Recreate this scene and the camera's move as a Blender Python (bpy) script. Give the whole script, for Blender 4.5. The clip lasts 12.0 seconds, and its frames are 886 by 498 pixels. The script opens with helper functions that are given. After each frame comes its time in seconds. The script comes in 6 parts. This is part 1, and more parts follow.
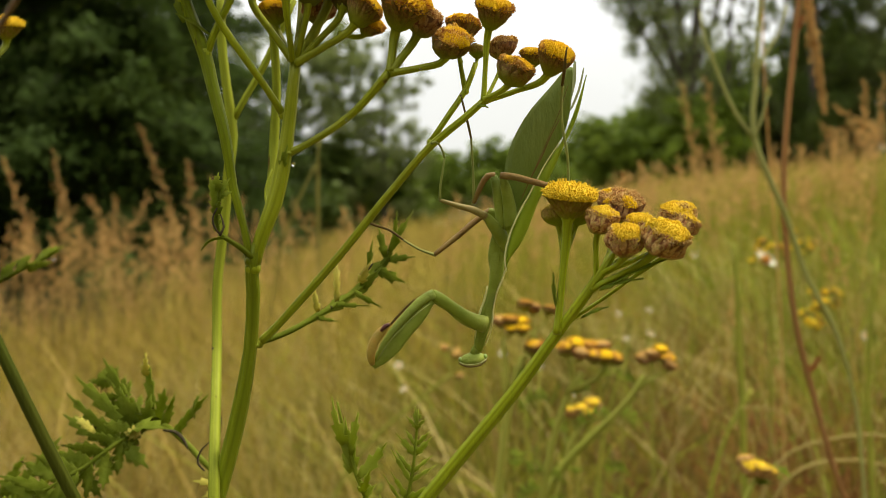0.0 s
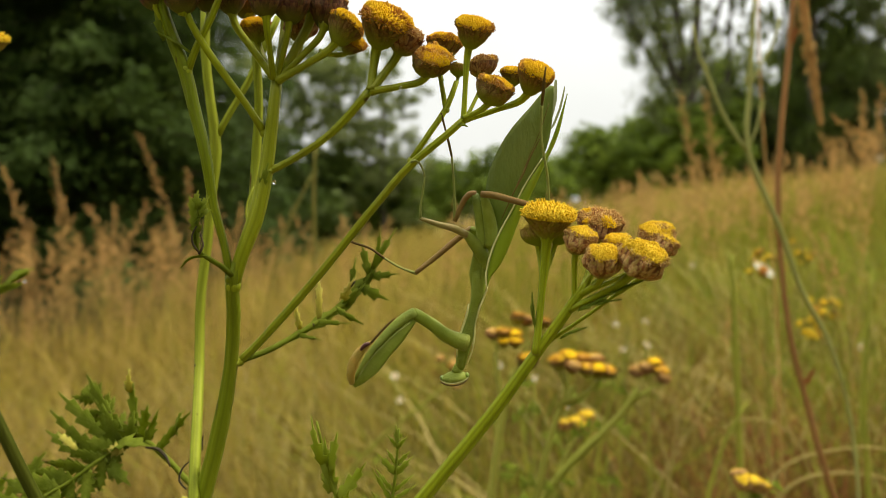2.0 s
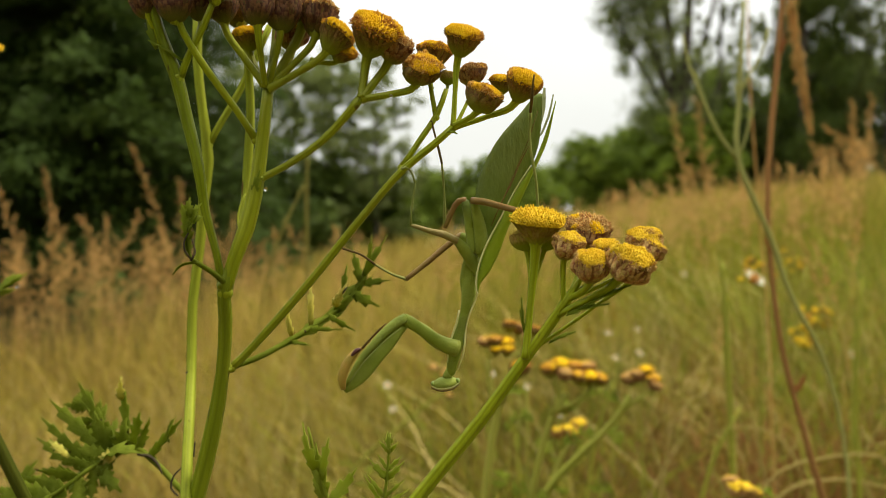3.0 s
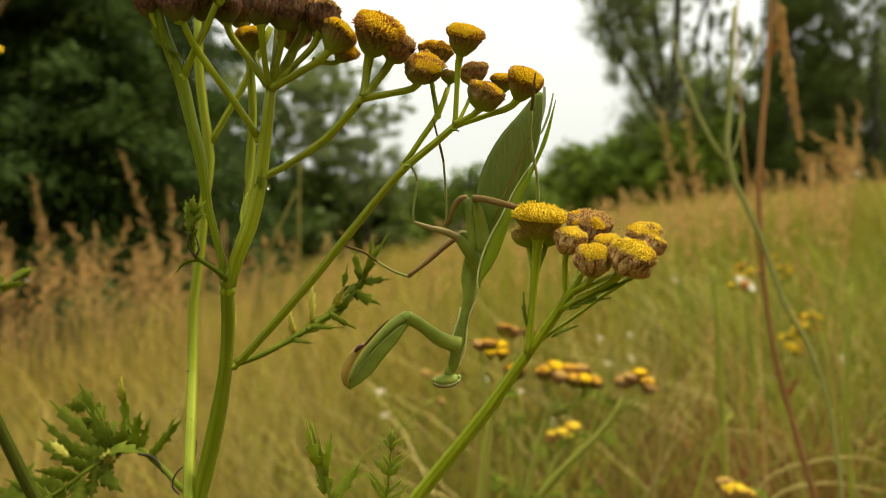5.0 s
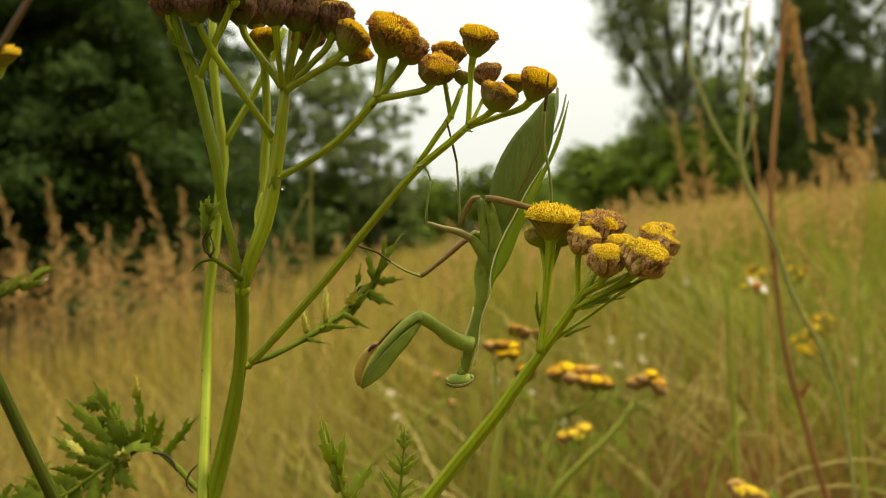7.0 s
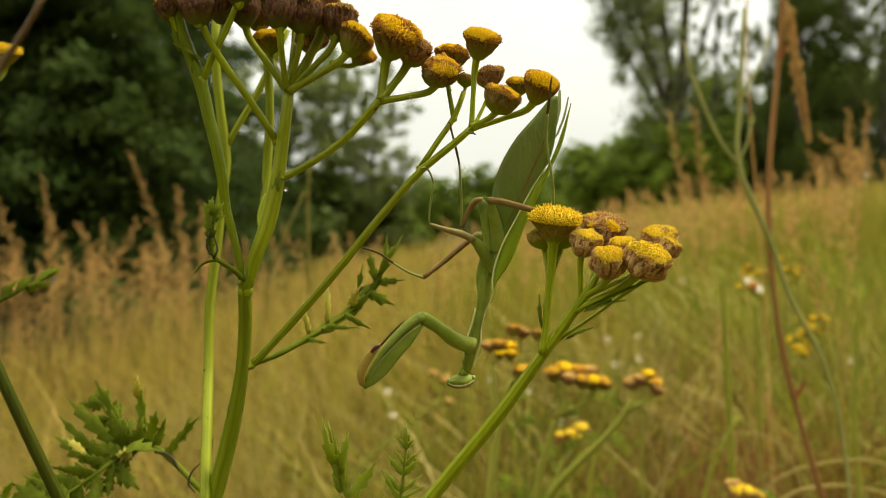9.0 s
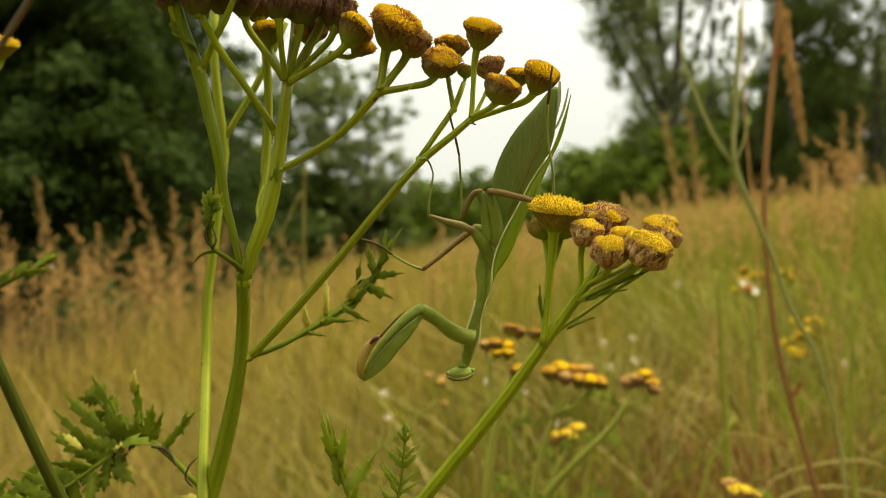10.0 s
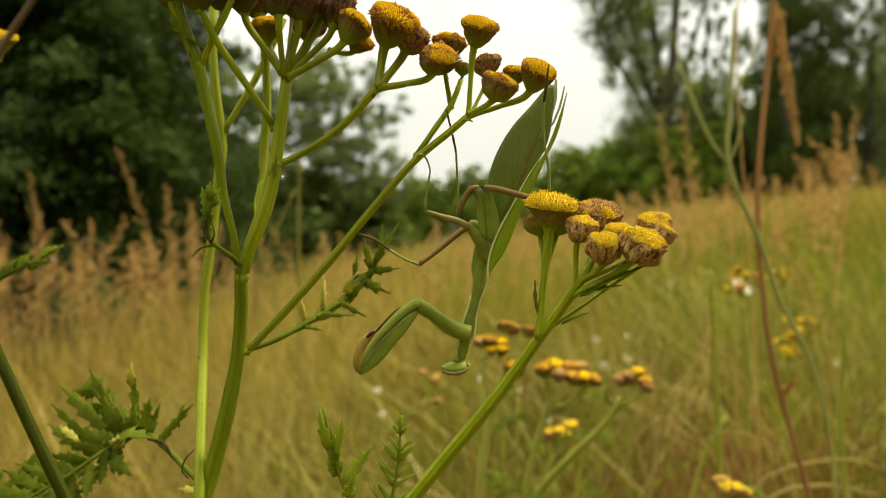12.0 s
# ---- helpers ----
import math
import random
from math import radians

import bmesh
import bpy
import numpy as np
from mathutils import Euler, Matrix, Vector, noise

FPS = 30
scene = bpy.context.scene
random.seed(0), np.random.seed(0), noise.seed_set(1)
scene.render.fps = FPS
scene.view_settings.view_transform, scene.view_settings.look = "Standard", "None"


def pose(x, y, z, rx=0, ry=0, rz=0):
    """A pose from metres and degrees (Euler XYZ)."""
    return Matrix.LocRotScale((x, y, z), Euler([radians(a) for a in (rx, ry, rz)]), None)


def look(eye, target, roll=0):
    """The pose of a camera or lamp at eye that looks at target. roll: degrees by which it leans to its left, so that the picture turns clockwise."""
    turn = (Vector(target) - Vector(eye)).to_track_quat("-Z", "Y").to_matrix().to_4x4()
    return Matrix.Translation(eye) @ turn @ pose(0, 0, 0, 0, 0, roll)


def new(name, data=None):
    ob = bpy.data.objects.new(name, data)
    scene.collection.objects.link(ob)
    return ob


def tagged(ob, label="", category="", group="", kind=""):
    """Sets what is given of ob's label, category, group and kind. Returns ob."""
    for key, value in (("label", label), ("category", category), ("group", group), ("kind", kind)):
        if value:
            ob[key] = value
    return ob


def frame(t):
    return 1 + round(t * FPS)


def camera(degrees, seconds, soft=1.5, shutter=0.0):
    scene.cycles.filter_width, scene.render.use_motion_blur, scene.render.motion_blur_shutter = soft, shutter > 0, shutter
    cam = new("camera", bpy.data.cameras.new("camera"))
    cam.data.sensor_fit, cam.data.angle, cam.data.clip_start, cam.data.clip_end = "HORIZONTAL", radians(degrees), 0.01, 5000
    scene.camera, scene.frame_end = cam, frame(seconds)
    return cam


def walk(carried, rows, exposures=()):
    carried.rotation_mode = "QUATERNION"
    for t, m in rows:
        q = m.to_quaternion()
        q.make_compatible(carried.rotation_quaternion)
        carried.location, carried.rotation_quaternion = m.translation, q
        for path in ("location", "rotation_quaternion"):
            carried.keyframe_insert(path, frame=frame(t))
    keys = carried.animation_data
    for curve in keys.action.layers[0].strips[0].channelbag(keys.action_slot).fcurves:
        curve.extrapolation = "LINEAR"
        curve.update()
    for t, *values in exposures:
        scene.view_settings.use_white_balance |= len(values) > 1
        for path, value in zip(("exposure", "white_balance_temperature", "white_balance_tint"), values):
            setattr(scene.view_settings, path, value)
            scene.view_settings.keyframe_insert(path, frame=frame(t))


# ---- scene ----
EYE, TILT = 0.95, -3.7
cam = camera(55.5, 12.0, soft=0.85)
cam.data.dof.use_dof = True
cam.data.dof.focus_distance = 0.171
cam.data.dof.aperture_fstop = 21.0
# the hand's sway: seconds, millimetres right / ahead / up, degrees of yaw, pitch and roll
ROWS = [
    (0, 0, 0, 0, -0, 0, -0),
    (0.5, 1.11, -0.6, -0.88, 0.289, 0.102, -0.102),
    (1, 3.99, 1.47, 0.79, 0.405, -0.031, -0.269),
    (1.5, -0.23, -2.06, 2.18, -0.325, 0.257, -0.17),
    (2, 3.96, 0.64, 2.01, -0.021, 0.605, -0.123),
    (2.5, 3.72, -1.14, 0.77, -0.41, 1.044, -0.041),
    (3, 4.51, -0.9, 1.27, -0.493, 1.255, 0.031),
    (5, 2.08, -2.6, -1.06, -1.144, 1.797, 0.203),
    (5.5, 1.52, -0.59, -0.4, -0.972, 1.739, 0.131),
    (6, 0.6, -3.93, -0.71, -1.067, 1.816, 0.209),
    (6.5, -1.2, -4.01, -1.16, -0.886, 1.958, 0.149),
    (7, 1.48, -3.36, -1.37, -0.448, 1.901, 0.111),
    (9, 0.11, -4.31, -0.77, -0.718, 1.8, -0.055),
    (9.5, 1.04, -2.16, -1.85, -0.76, 1.878, -0.049),
    (10, -0.84, -3.49, -3.36, -1.056, 2.054, -0.104),
    (10.5, -0.46, -4.61, -3.06, -1.093, 1.974, -0.331),
    (11, -4.62, -5.88, -3.51, -1.609, 2.034, -0.263),
    (11.5, -1.93, -5.88, -4.13, -1.378, 1.963, -0.525),
    (12, -1.38, -5.35, -3.95, -1.476, 1.91, -0.463),
]
walk(cam, [(t, pose(0, 0, EYE, TILT) @ pose(x / 1000, y / 1000, z / 1000, 90 + pitch, roll, yaw))
           for t, x, y, z, yaw, pitch, roll in ROWS],
     exposures=[(0.0, 0.15, 7250, 8), (3.0, 0.15, 7300, 6.5), (5.0, 0.15, 7500, 4.5), (9.0, 0.15, 7800, 2.5), (12.0, 0.15, 7850, 2.5)])

# ---- light: an overcast sky, brighter overhead, and a very soft sun behind the clouds ----
SUN_UP, SUN_TURN = 62, 80
world = bpy.data.worlds.new("overcast_sky")
scene.world = world
world.use_nodes = True
wt = world.node_tree
wt.nodes.clear()
w_out = wt.nodes.new("ShaderNodeOutputWorld")
w_bg = wt.nodes.new("ShaderNodeBackground")
w_sky = wt.nodes.new("ShaderNodeTexSky")
w_sky.sky_type, w_sky.sun_disc = "NISHITA", False
w_sky.sun_elevation, w_sky.sun_rotation = radians(SUN_UP), radians(SUN_TURN)
w_sky.dust_density = 4.0
w_co = wt.nodes.new("ShaderNodeTexCoord")
w_sep = wt.nodes.new("ShaderNodeSeparateXYZ")
wt.links.new(w_co.outputs["Generated"], w_sep.inputs[0])
w_up = wt.nodes.new("ShaderNodeMapRange")          # cloud deck: horizon to zenith
w_up.inputs["From Min"].default_value, w_up.inputs["From Max"].default_value = 0.0, 1.0
w_up.inputs["To Min"].default_value, w_up.inputs["To Max"].default_value = 8.2, 20.0
wt.links.new(w_sep.outputs["Z"], w_up.inputs["Value"])
w_n = wt.nodes.new("ShaderNodeTexNoise")
w_n.inputs["Scale"].default_value, w_n.inputs["Detail"].default_value = 3.0, 5.0
wt.links.new(w_co.outputs["Generated"], w_n.inputs["Vector"])
w_nr = wt.nodes.new("ShaderNodeMapRange")
w_nr.inputs["From Min"].default_value, w_nr.inputs["From Max"].default_value = 0.3, 0.7
w_nr.inputs["To Min"].default_value, w_nr.inputs["To Max"].default_value = 0.92, 1.06
wt.links.new(w_n.outputs["Fac"], w_nr.inputs["Value"])
w_mul = wt.nodes.new("ShaderNodeMath")
w_mul.operation = "MULTIPLY"
wt.links.new(w_up.outputs[0], w_mul.inputs[0])
wt.links.new(w_nr.outputs[0], w_mul.inputs[1])
w_tint = wt.nodes.new("ShaderNodeVectorMath")
w_tint.operation = "SCALE"
w_tint.inputs[0].default_value = (0.938, 0.99, 1.05)
wt.links.new(w_mul.outputs[0], w_tint.inputs["Scale"])
w_mix = wt.nodes.new("ShaderNodeMix")
w_mix.data_type = "RGBA"
w_mix.inputs[0].default_value = 0.92
wt.links.new(w_sky.outputs[0], w_mix.inputs[6])
wt.links.new(w_tint.outputs[0], w_mix.inputs[7])
wt.links.new(w_mix.outputs[2], w_bg.inputs["Color"])
w_bg.inputs["Strength"].default_value = 0.1
wt.links.new(w_bg.outputs[0], w_out.inputs[0])
sun_data = bpy.data.lights.new("sun", "SUN")
sun_data.energy, sun_data.angle, sun_data.color = 3.2, radians(16), (1.0, 0.95, 0.87)
sun = new("sun", sun_data)
sun.matrix_world = look((0, 0, 0), (-math.sin(radians(SUN_TURN)) * math.cos(radians(SUN_UP)),
                                    -math.cos(radians(SUN_TURN)) * math.cos(radians(SUN_UP)), -math.sin(radians(SUN_UP))))


# ---- materials ----
def mat(name, a, b, scale, rough=0.6, bump=0.15, third=None, see=0.0, island=0.0, obrand=0.0,
        stripes=0, stretch=(1, 1, 1), spots=None, tip=None, gloss=0.35, fine=6.0, metal=0.0, across=None):
    """Two colours mixed by noise of that scale, a third in larger patches; see: light let through;
    stripes: dark streaks round a stem, with rib shading painted in; tip: a colour towards the end of the second uv;
    spots: colour of sparse specks."""
    m = bpy.data.materials.new(name)
    m.use_nodes = True
    nt = m.node_tree
    nt.nodes.clear()
    N, L = nt.nodes.new, nt.links.new
    out = N("ShaderNodeOutputMaterial")
    bs = N("ShaderNodeBsdfPrincipled")
    co = N("ShaderNodeTexCoord")
    mp = N("ShaderNodeMapping")
    mp.inputs["Scale"].default_value = stretch
    L(co.outputs["Object"], mp.inputs["Vector"])

    def tex(s, detail=4.0):
        n = N("ShaderNodeTexNoise")
        n.inputs["Scale"].default_value, n.inputs["Detail"].default_value = s, detail
        L(mp.outputs[0], n.inputs["Vector"])
        return n.outputs["Fac"]

    def rng(src, lo, hi, to0=0.0, to1=1.0):
        n = N("ShaderNodeMapRange")
        n.inputs["From Min"].default_value, n.inputs["From Max"].default_value = lo, hi
        n.inputs["To Min"].default_value, n.inputs["To Max"].default_value = to0, to1
        L(src, n.inputs["Value"])
        return n.outputs[0]

    def mix(f, p, q, mode="MIX"):
        n = N("ShaderNodeMix")
        n.data_type, n.blend_type = "RGBA", mode
        for sock, v in ((n.inputs[0], f), (n.inputs[6], p), (n.inputs[7], q)):
            if isinstance(v, (int, float)):
                sock.default_value = v
            elif isinstance(v, tuple):
                sock.default_value = (*v, 1.0)[:4]
            else:
                L(v, sock)
        return n.outputs[2]

    col = mix(rng(tex(scale), 0.35, 0.65), a, b)
    if third:
        col = mix(rng(tex(scale * 0.23), 0.48, 0.68), col, third)
    geo = N("ShaderNodeNewGeometry")
    if island:
        col = mix(1.0, col, mix(geo.outputs["Random Per Island"], (1 - island,) * 3, (1 + island,) * 3), "MULTIPLY")
    if obrand:
        oi = N("ShaderNodeObjectInfo")
        col = mix(1.0, col, mix(oi.outputs["Random"], (1 - obrand,) * 3, (1 + obrand,) * 3), "MULTIPLY")
    uv = N("ShaderNodeUVMap")
    uv.uv_map = "UVMap"
    sep = N("ShaderNodeSeparateXYZ")
    if stripes or tip or across:
        L(uv.outputs[0], sep.inputs[0])
    height = tex(scale * fine, 3.0)
    if stripes:
        s = N("ShaderNodeMath")
        s.operation = "SINE"
        k = N("ShaderNodeMath")
        k.operation, k.inputs[1].default_value = "MULTIPLY", stripes * 2 * math.pi
        L(sep.outputs["X"], k.inputs[0])
        L(k.outputs[0], s.inputs[0])
        # a stem's dark streaks and the shading of its ribs, both in the colour
        col = mix(rng(s.outputs[0], -0.2, 1.0, 0.0, 0.5), col, tuple(c * 0.5 for c in a))
    if across:
        col = mix(rng(sep.outputs["X"], across[0], across[1]), col, across[2])
    if tip:
        col = mix(rng(sep.outputs["Y"], tip[0], tip[1]), col, tip[2])
    if spots:
        col = mix(rng(tex(scale * spots[0], 1.0), spots[1], spots[1] + 0.04), col, spots[2])
    bs.inputs["Roughness"].default_value = rough
    bs.inputs["Metallic"].default_value = metal
    bs.inputs["Specular IOR Level"].default_value = gloss
    L(col, bs.inputs["Base Color"])
    if bump:
        bp = N("ShaderNodeBump")
        bp.inputs["Strength"].default_value = bump
        bp.inputs["Distance"].default_value = 0.3 / scale
        L(height, bp.inputs["Height"])
        L(bp.outputs[0], bs.inputs["Normal"])
    shader = bs.outputs[0]
    if see:
        tr = N("ShaderNodeBsdfTranslucent")
        L(col, tr.inputs["Color"])
        ms = N("ShaderNodeMixShader")
        ms.inputs[0].default_value = see
        L(shader, ms.inputs[1])
        L(tr.outputs[0], ms.inputs[2])
        shader = ms.outputs[0]
    L(shader, out.inputs[0])
    return m


STRAW = mat("dry_grass", (0.375, 0.290, 0.043), (0.265, 0.222, 0.026), 6.0, 0.8, 0, see=0.35, island=0.75, third=(0.235, 0.172, 0.033), gloss=0.1)
GREEN_GRASS = mat("green_grass", (0.17, 0.205, 0.013), (0.26, 0.262, 0.021), 1.0, 0.75, 0, see=0.3, island=0.5, gloss=0.15)
PALE_STRAW = mat("pale_straw", (0.50, 0.40, 0.15), (0.38, 0.29, 0.09), 1.6, 0.8, 0, see=0.3, island=0.5, gloss=0.1)
# far straw: a lighter colour makes up for light lost among dense blades
FAR_STRAW = mat("lightened_grass", (0.50, 0.385, 0.088), (0.40, 0.31, 0.062), 2.5, 0.8, 0, see=0.35, island=0.7, third=(0.33, 0.235, 0.055), gloss=0.1)
RUST_GRASS = mat("rusty_grass", (0.22, 0.085, 0.03), (0.29, 0.125, 0.042), 2.0, 0.8, 0, see=0.25, island=0.5, gloss=0.1)
PLUME = mat("reed_plume", (0.68, 0.425, 0.16), (0.54, 0.34, 0.115), 20.0, 0.85, 0, see=0.35, island=0.35, gloss=0.1)
SOIL = mat("meadow_soil", (0.10, 0.075, 0.035), (0.16, 0.12, 0.05), 3.0, 0.95, 0.5, third=(0.12, 0.12, 0.035))
NEEDLES = mat("conifer_needles", (0.066, 0.104, 0.020), (0.050, 0.082, 0.016), 0.9, 0.7, 0, see=0.36, island=0.3, third=(0.10, 0.13, 0.02), gloss=0.12)
LEAVES = mat("tree_leaves", (0.105, 0.143, 0.026), (0.066, 0.10, 0.018), 0.8, 0.55, 0, see=0.3, island=0.45, gloss=0.15)
LEAVES_LIGHT = mat("bush_leaves", (0.181, 0.246, 0.029), (0.117, 0.170, 0.021), 0.6, 0.6, 0, see=0.3, island=0.4, gloss=0.12)
LEAVES_GREY = mat("poplar_leaves", (0.225, 0.27, 0.08), (0.155, 0.19, 0.057), 0.7, 0.55, 0, see=0.45, island=0.45, gloss=0.2)
BARK = mat("tree_bark", (0.055, 0.045, 0.035), (0.09, 0.075, 0.06), 6.0, 0.9, 0.6, stretch=(1, 1, 0.25))


# ---- building helpers ----
def mm(p):
    """Millimetres from the spot where the camera starts, as a place."""
    return Vector((p[0] / 1000, p[1] / 1000, EYE + p[2] / 1000))


def mesh_of(name, verts, faces, material, uvs=None, smooth=True):
    me = bpy.data.meshes.new(name)
    me.from_pydata([tuple(v) for v in verts], [], faces)
    if uvs is not None:
        layer = me.uv_layers.new(name="UVMap")
        li = np.zeros(len(me.loops), dtype=np.int32)
        me.loops.foreach_get("vertex_index", li)
        layer.data.foreach_set("uv", np.asarray(uvs, dtype=np.float32)[li].ravel())
    if smooth:
        me.polygons.foreach_set("use_smooth", [True] * len(me.polygons))
    if material:
        me.materials.append(material)
    me.update()
    return me


class Shape:
    """Vertices, faces and uvs gathered for one mesh."""

    def __init__(self):
        self.v, self.f, self.uv = [], [], []

    def add(self, verts, faces, uvs=None):
        k = len(self.v)
        self.v += [tuple(p) for p in verts]
        self.f += [tuple(i + k for i in f) for f in faces]
        self.uv += list(uvs) if uvs is not None else [(0.5, 0.5)] * len(verts)

    def mesh(self, name, material, smooth=True):
        return mesh_of(name, self.v, self.f, material, self.uv, smooth)


def spline(pts, step):
    """A smooth line through rows of any width, sampled at about that step (of the first three columns)."""
    p = np.array(pts, dtype=float)
    h = np.maximum(np.linalg.norm(np.diff(p[:, :3], axis=0), axis=1), 1e-9)
    s = np.diff(p, axis=0) / h[:, None]
    m = np.vstack([s[:1], (s[:-1] * h[1:, None] + s[1:] * h[:-1, None]) / (h[1:] + h[:-1])[:, None], s[-1:]])
    out = []
    for i in range(len(h)):
        n = max(2, int(h[i] / step))
        for k in range(n):
            t = k / n
            out.append((2 * t ** 3 - 3 * t * t + 1) * p[i] + (t ** 3 - 2 * t * t + t) * h[i] * m[i]
                       + (3 * t * t - 2 * t ** 3) * p[i + 1] + (t ** 3 - t * t) * h[i] * m[i + 1])
            out[-1][3:] = p[i, 3:] * (1 - t) + p[i + 1, 3:] * t
    out.append(p[-1])
    return np.array(out)


def tube(shape, path, seg=10, rib=0.0, ribs=5, flat=1.0, flat_axis=None, cap=True):
    """A swept tube through rows (x, y, z, radius) in metres. flat squeezes it along flat_axis."""
    path = np.asarray(path)
    n = len(path)
    prev, k0 = None, len(shape.v)
    run = 0.0
    for i in range(n):
        d = Vector(path[min(i + 1, n - 1), :3] - path[max(i - 1, 0), :3]).normalized()
        if prev is None:
            ref = Vector(flat_axis) if flat_axis is not None else Vector((0, -1, 0))
            if abs(ref.dot(d)) > 0.95:
                ref = Vector((1, 0, 0))
        else:
            ref = Vector(flat_axis) if flat_axis is not None else prev
        a = (ref - d * ref.dot(d)).normalized()
        b = d.cross(a)
        prev = a
        if i:
            run += float(np.linalg.norm(path[i, :3] - path[i - 1, :3]))
        c, r = Vector(path[i, :3]), path[i, 3]
        for s in range(seg):
            w = 2 * math.pi * s / seg
            rr = r * (1 + rib * math.cos(ribs * w))
            shape.v.append(tuple(c + a * (math.cos(w) * rr * flat) + b * (math.sin(w) * rr)))
            u = s / seg
            shape.uv.append((u, run * 100))
    for i in range(n - 1):
        for s in range(seg):
            t = (s + 1) % seg
            shape.f.append((k0 + i * seg + s, k0 + i * seg + t, k0 + (i + 1) * seg + t, k0 + (i + 1) * seg + s))
    if cap:
        shape.f.append(tuple(k0 + s for s in reversed(range(seg))))
        shape.f.append(tuple(k0 + (n - 1) * seg + s for s in range(seg)))


def stem_path(rows, step=2.5):
    """Rows of millimetres (x, y, z, radius) as a smooth path in metres."""
    q = spline(rows, step)
    q[:, :3] /= 1000
    q[:, 2] += EYE
    q[:, 3] = np.maximum(q[:, 3], 0.02) / 1000
    return q


def egg(sh, centre, size, axis_x=(1, 0, 0), axis_z=(0, 0, 1), pinch=0.0, seg=16, rings=10):
    """An ellipsoid of half sizes in metres; pinch narrows its lower end."""
    ax = Vector(axis_x).normalized()
    az = Vector(axis_z)
    az = (az - ax * az.dot(ax)).normalized()
    ay = az.cross(ax)
    v, f, uv = [], [], []
    for i in range(rings + 1):
        t = math.pi * i / rings
        for s in range(seg):
            w = 2 * math.pi * s / seg
            z = math.cos(t)
            k = 1 + pinch * z
            v.append(centre + ax * (math.sin(t) * math.cos(w) * size[0] * k) + ay * (math.sin(t) * math.sin(w) * size[1]) + az * (z * size[2]))
            uv.append((s / seg, i / rings))
    for i in range(rings):
        for s in range(seg):
            t = (s + 1) % seg
            f.append((i * seg + s, (i + 1) * seg + s, (i + 1) * seg + t, i * seg + t))
    sh.add(v, f, uv)


def part(name, mesh, parent, label=""):
    """One mesh, made in world places, as a part of a thing or of a part."""
    ob = new(name, mesh)
    ob.parent = parent
    if parent is not None:
        ob.matrix_parent_inverse = Matrix.Translation(-Vector(PLACE.get(parent.name, (0, 0, 0))))
    if label:
        tagged(ob, label)
    return ob


PLACE = {}


def thing(name, base, label, category, group="", kind=""):
    """An empty at the base of a thing."""
    ob = new(name)
    ob.empty_display_size = 0.02
    ob.location = base
    PLACE[ob.name] = tuple(base)
    return tagged(ob, label, category, group, kind)


# ---- the meadow ----
def ground_z(x, y):
    """The meadow rises to the right and falls to the left."""
    return (1.3 if x > 0 else 1.0) * math.tanh(x / 7.0) * min(1.0, math.hypot(x, y) / 3.0) + 0.04 * math.sin(x * 1.3 + 1) * math.sin(y * 0.9)


def make_ground():
    xs = sorted({round(math.copysign(abs(k) ** 1.6 * 0.12, k), 3) for k in range(-46, 47)} | {-900.0, 900.0})
    ys = sorted({round(math.copysign(abs(k) ** 1.6 * 0.12, k), 3) for k in range(-40, 49)} | {-900.0, 900.0})
    verts = [(x, y, ground_z(x, y)) for y in ys for x in xs]
    n = len(xs)
    faces = [(j * n + i, j * n + i + 1, (j + 1) * n + i + 1, (j + 1) * n + i) for j in range(len(ys) - 1) for i in range(n - 1)]
    ob = new("ground", mesh_of("ground", verts, faces, SOIL))
    tagged(ob, "uneven meadow soil hidden under tall dry grass", "ground", kind="structure")


make_ground()


def grass(name, label, material, count, region, height, width, lean, seed, keep=None):
    """A stand of grass blades, each a tapering bent strip. region: near, far, half spread per metre, margin."""
    rg = np.random.default_rng(seed)
    y0, y1, spread, margin = region
    verts, faces = [], []
    made = 0
    while made < count:
        y = math.sqrt(rg.uniform(y0 * y0, y1 * y1)) if y0 >= 0 else rg.uniform(y0, y1)
        x = rg.uniform(-1, 1) * (spread * abs(y) + margin)
        if keep and not keep(x, y, rg):
            continue
        made += 1
        z = ground_z(x, y) - 0.01
        h = height[0] + (height[1] - height[0]) * rg.random() ** 1.3
        w = rg.uniform(*width) * (1 + 0.05 * y)
        ang = rg.uniform(0, 2 * math.pi)
        bend = h * lean * rg.uniform(0.1, 1.0)
        face = rg.uniform(0, math.pi)
        dx, dy = math.cos(ang) * bend, math.sin(ang) * bend
        wx, wy = math.cos(face) * w / 2, math.sin(face) * w / 2
        k = len(verts)
        for s, ws in ((0.0, 1.0), (0.4, 0.9), (0.75, 0.6)):
            cx, cy, cz = x + dx * s * s, y + dy * s * s, z + h * s * (1 - 0.15 * s * lean)
            verts.append((cx - wx * ws, cy - wy * ws, cz))
            verts.append((cx + wx * ws, cy + wy * ws, cz))
        verts.append((x + dx, y + dy, z + h * (1 - 0.15 * lean)))
        faces += [(k, k + 1, k + 3, k + 2), (k + 2, k + 3, k + 5, k + 4), (k + 4, k + 5, k + 6)]
    ob = new(name, mesh_of(name, verts, faces, material))
    return tagged(ob, label, "grass", kind="stuff")


def rusty_patch(x, y, rg):
    return math.hypot(x - 0.42 * y, (y - 1.45) * 0.5) < 0.05 + 0.2 * rg.random() or (x > 0 and rg.random() < 0.025)


def up_right(x, y, rg):
    return x > 0.02 * y and rg.random() < 0.8


def right_side(x, y, rg):
    return rg.random() < 0.5 + 0.5 * math.tanh((x - 0.05 * y) * 2.0 / max(y, 0.6) * 1.5)


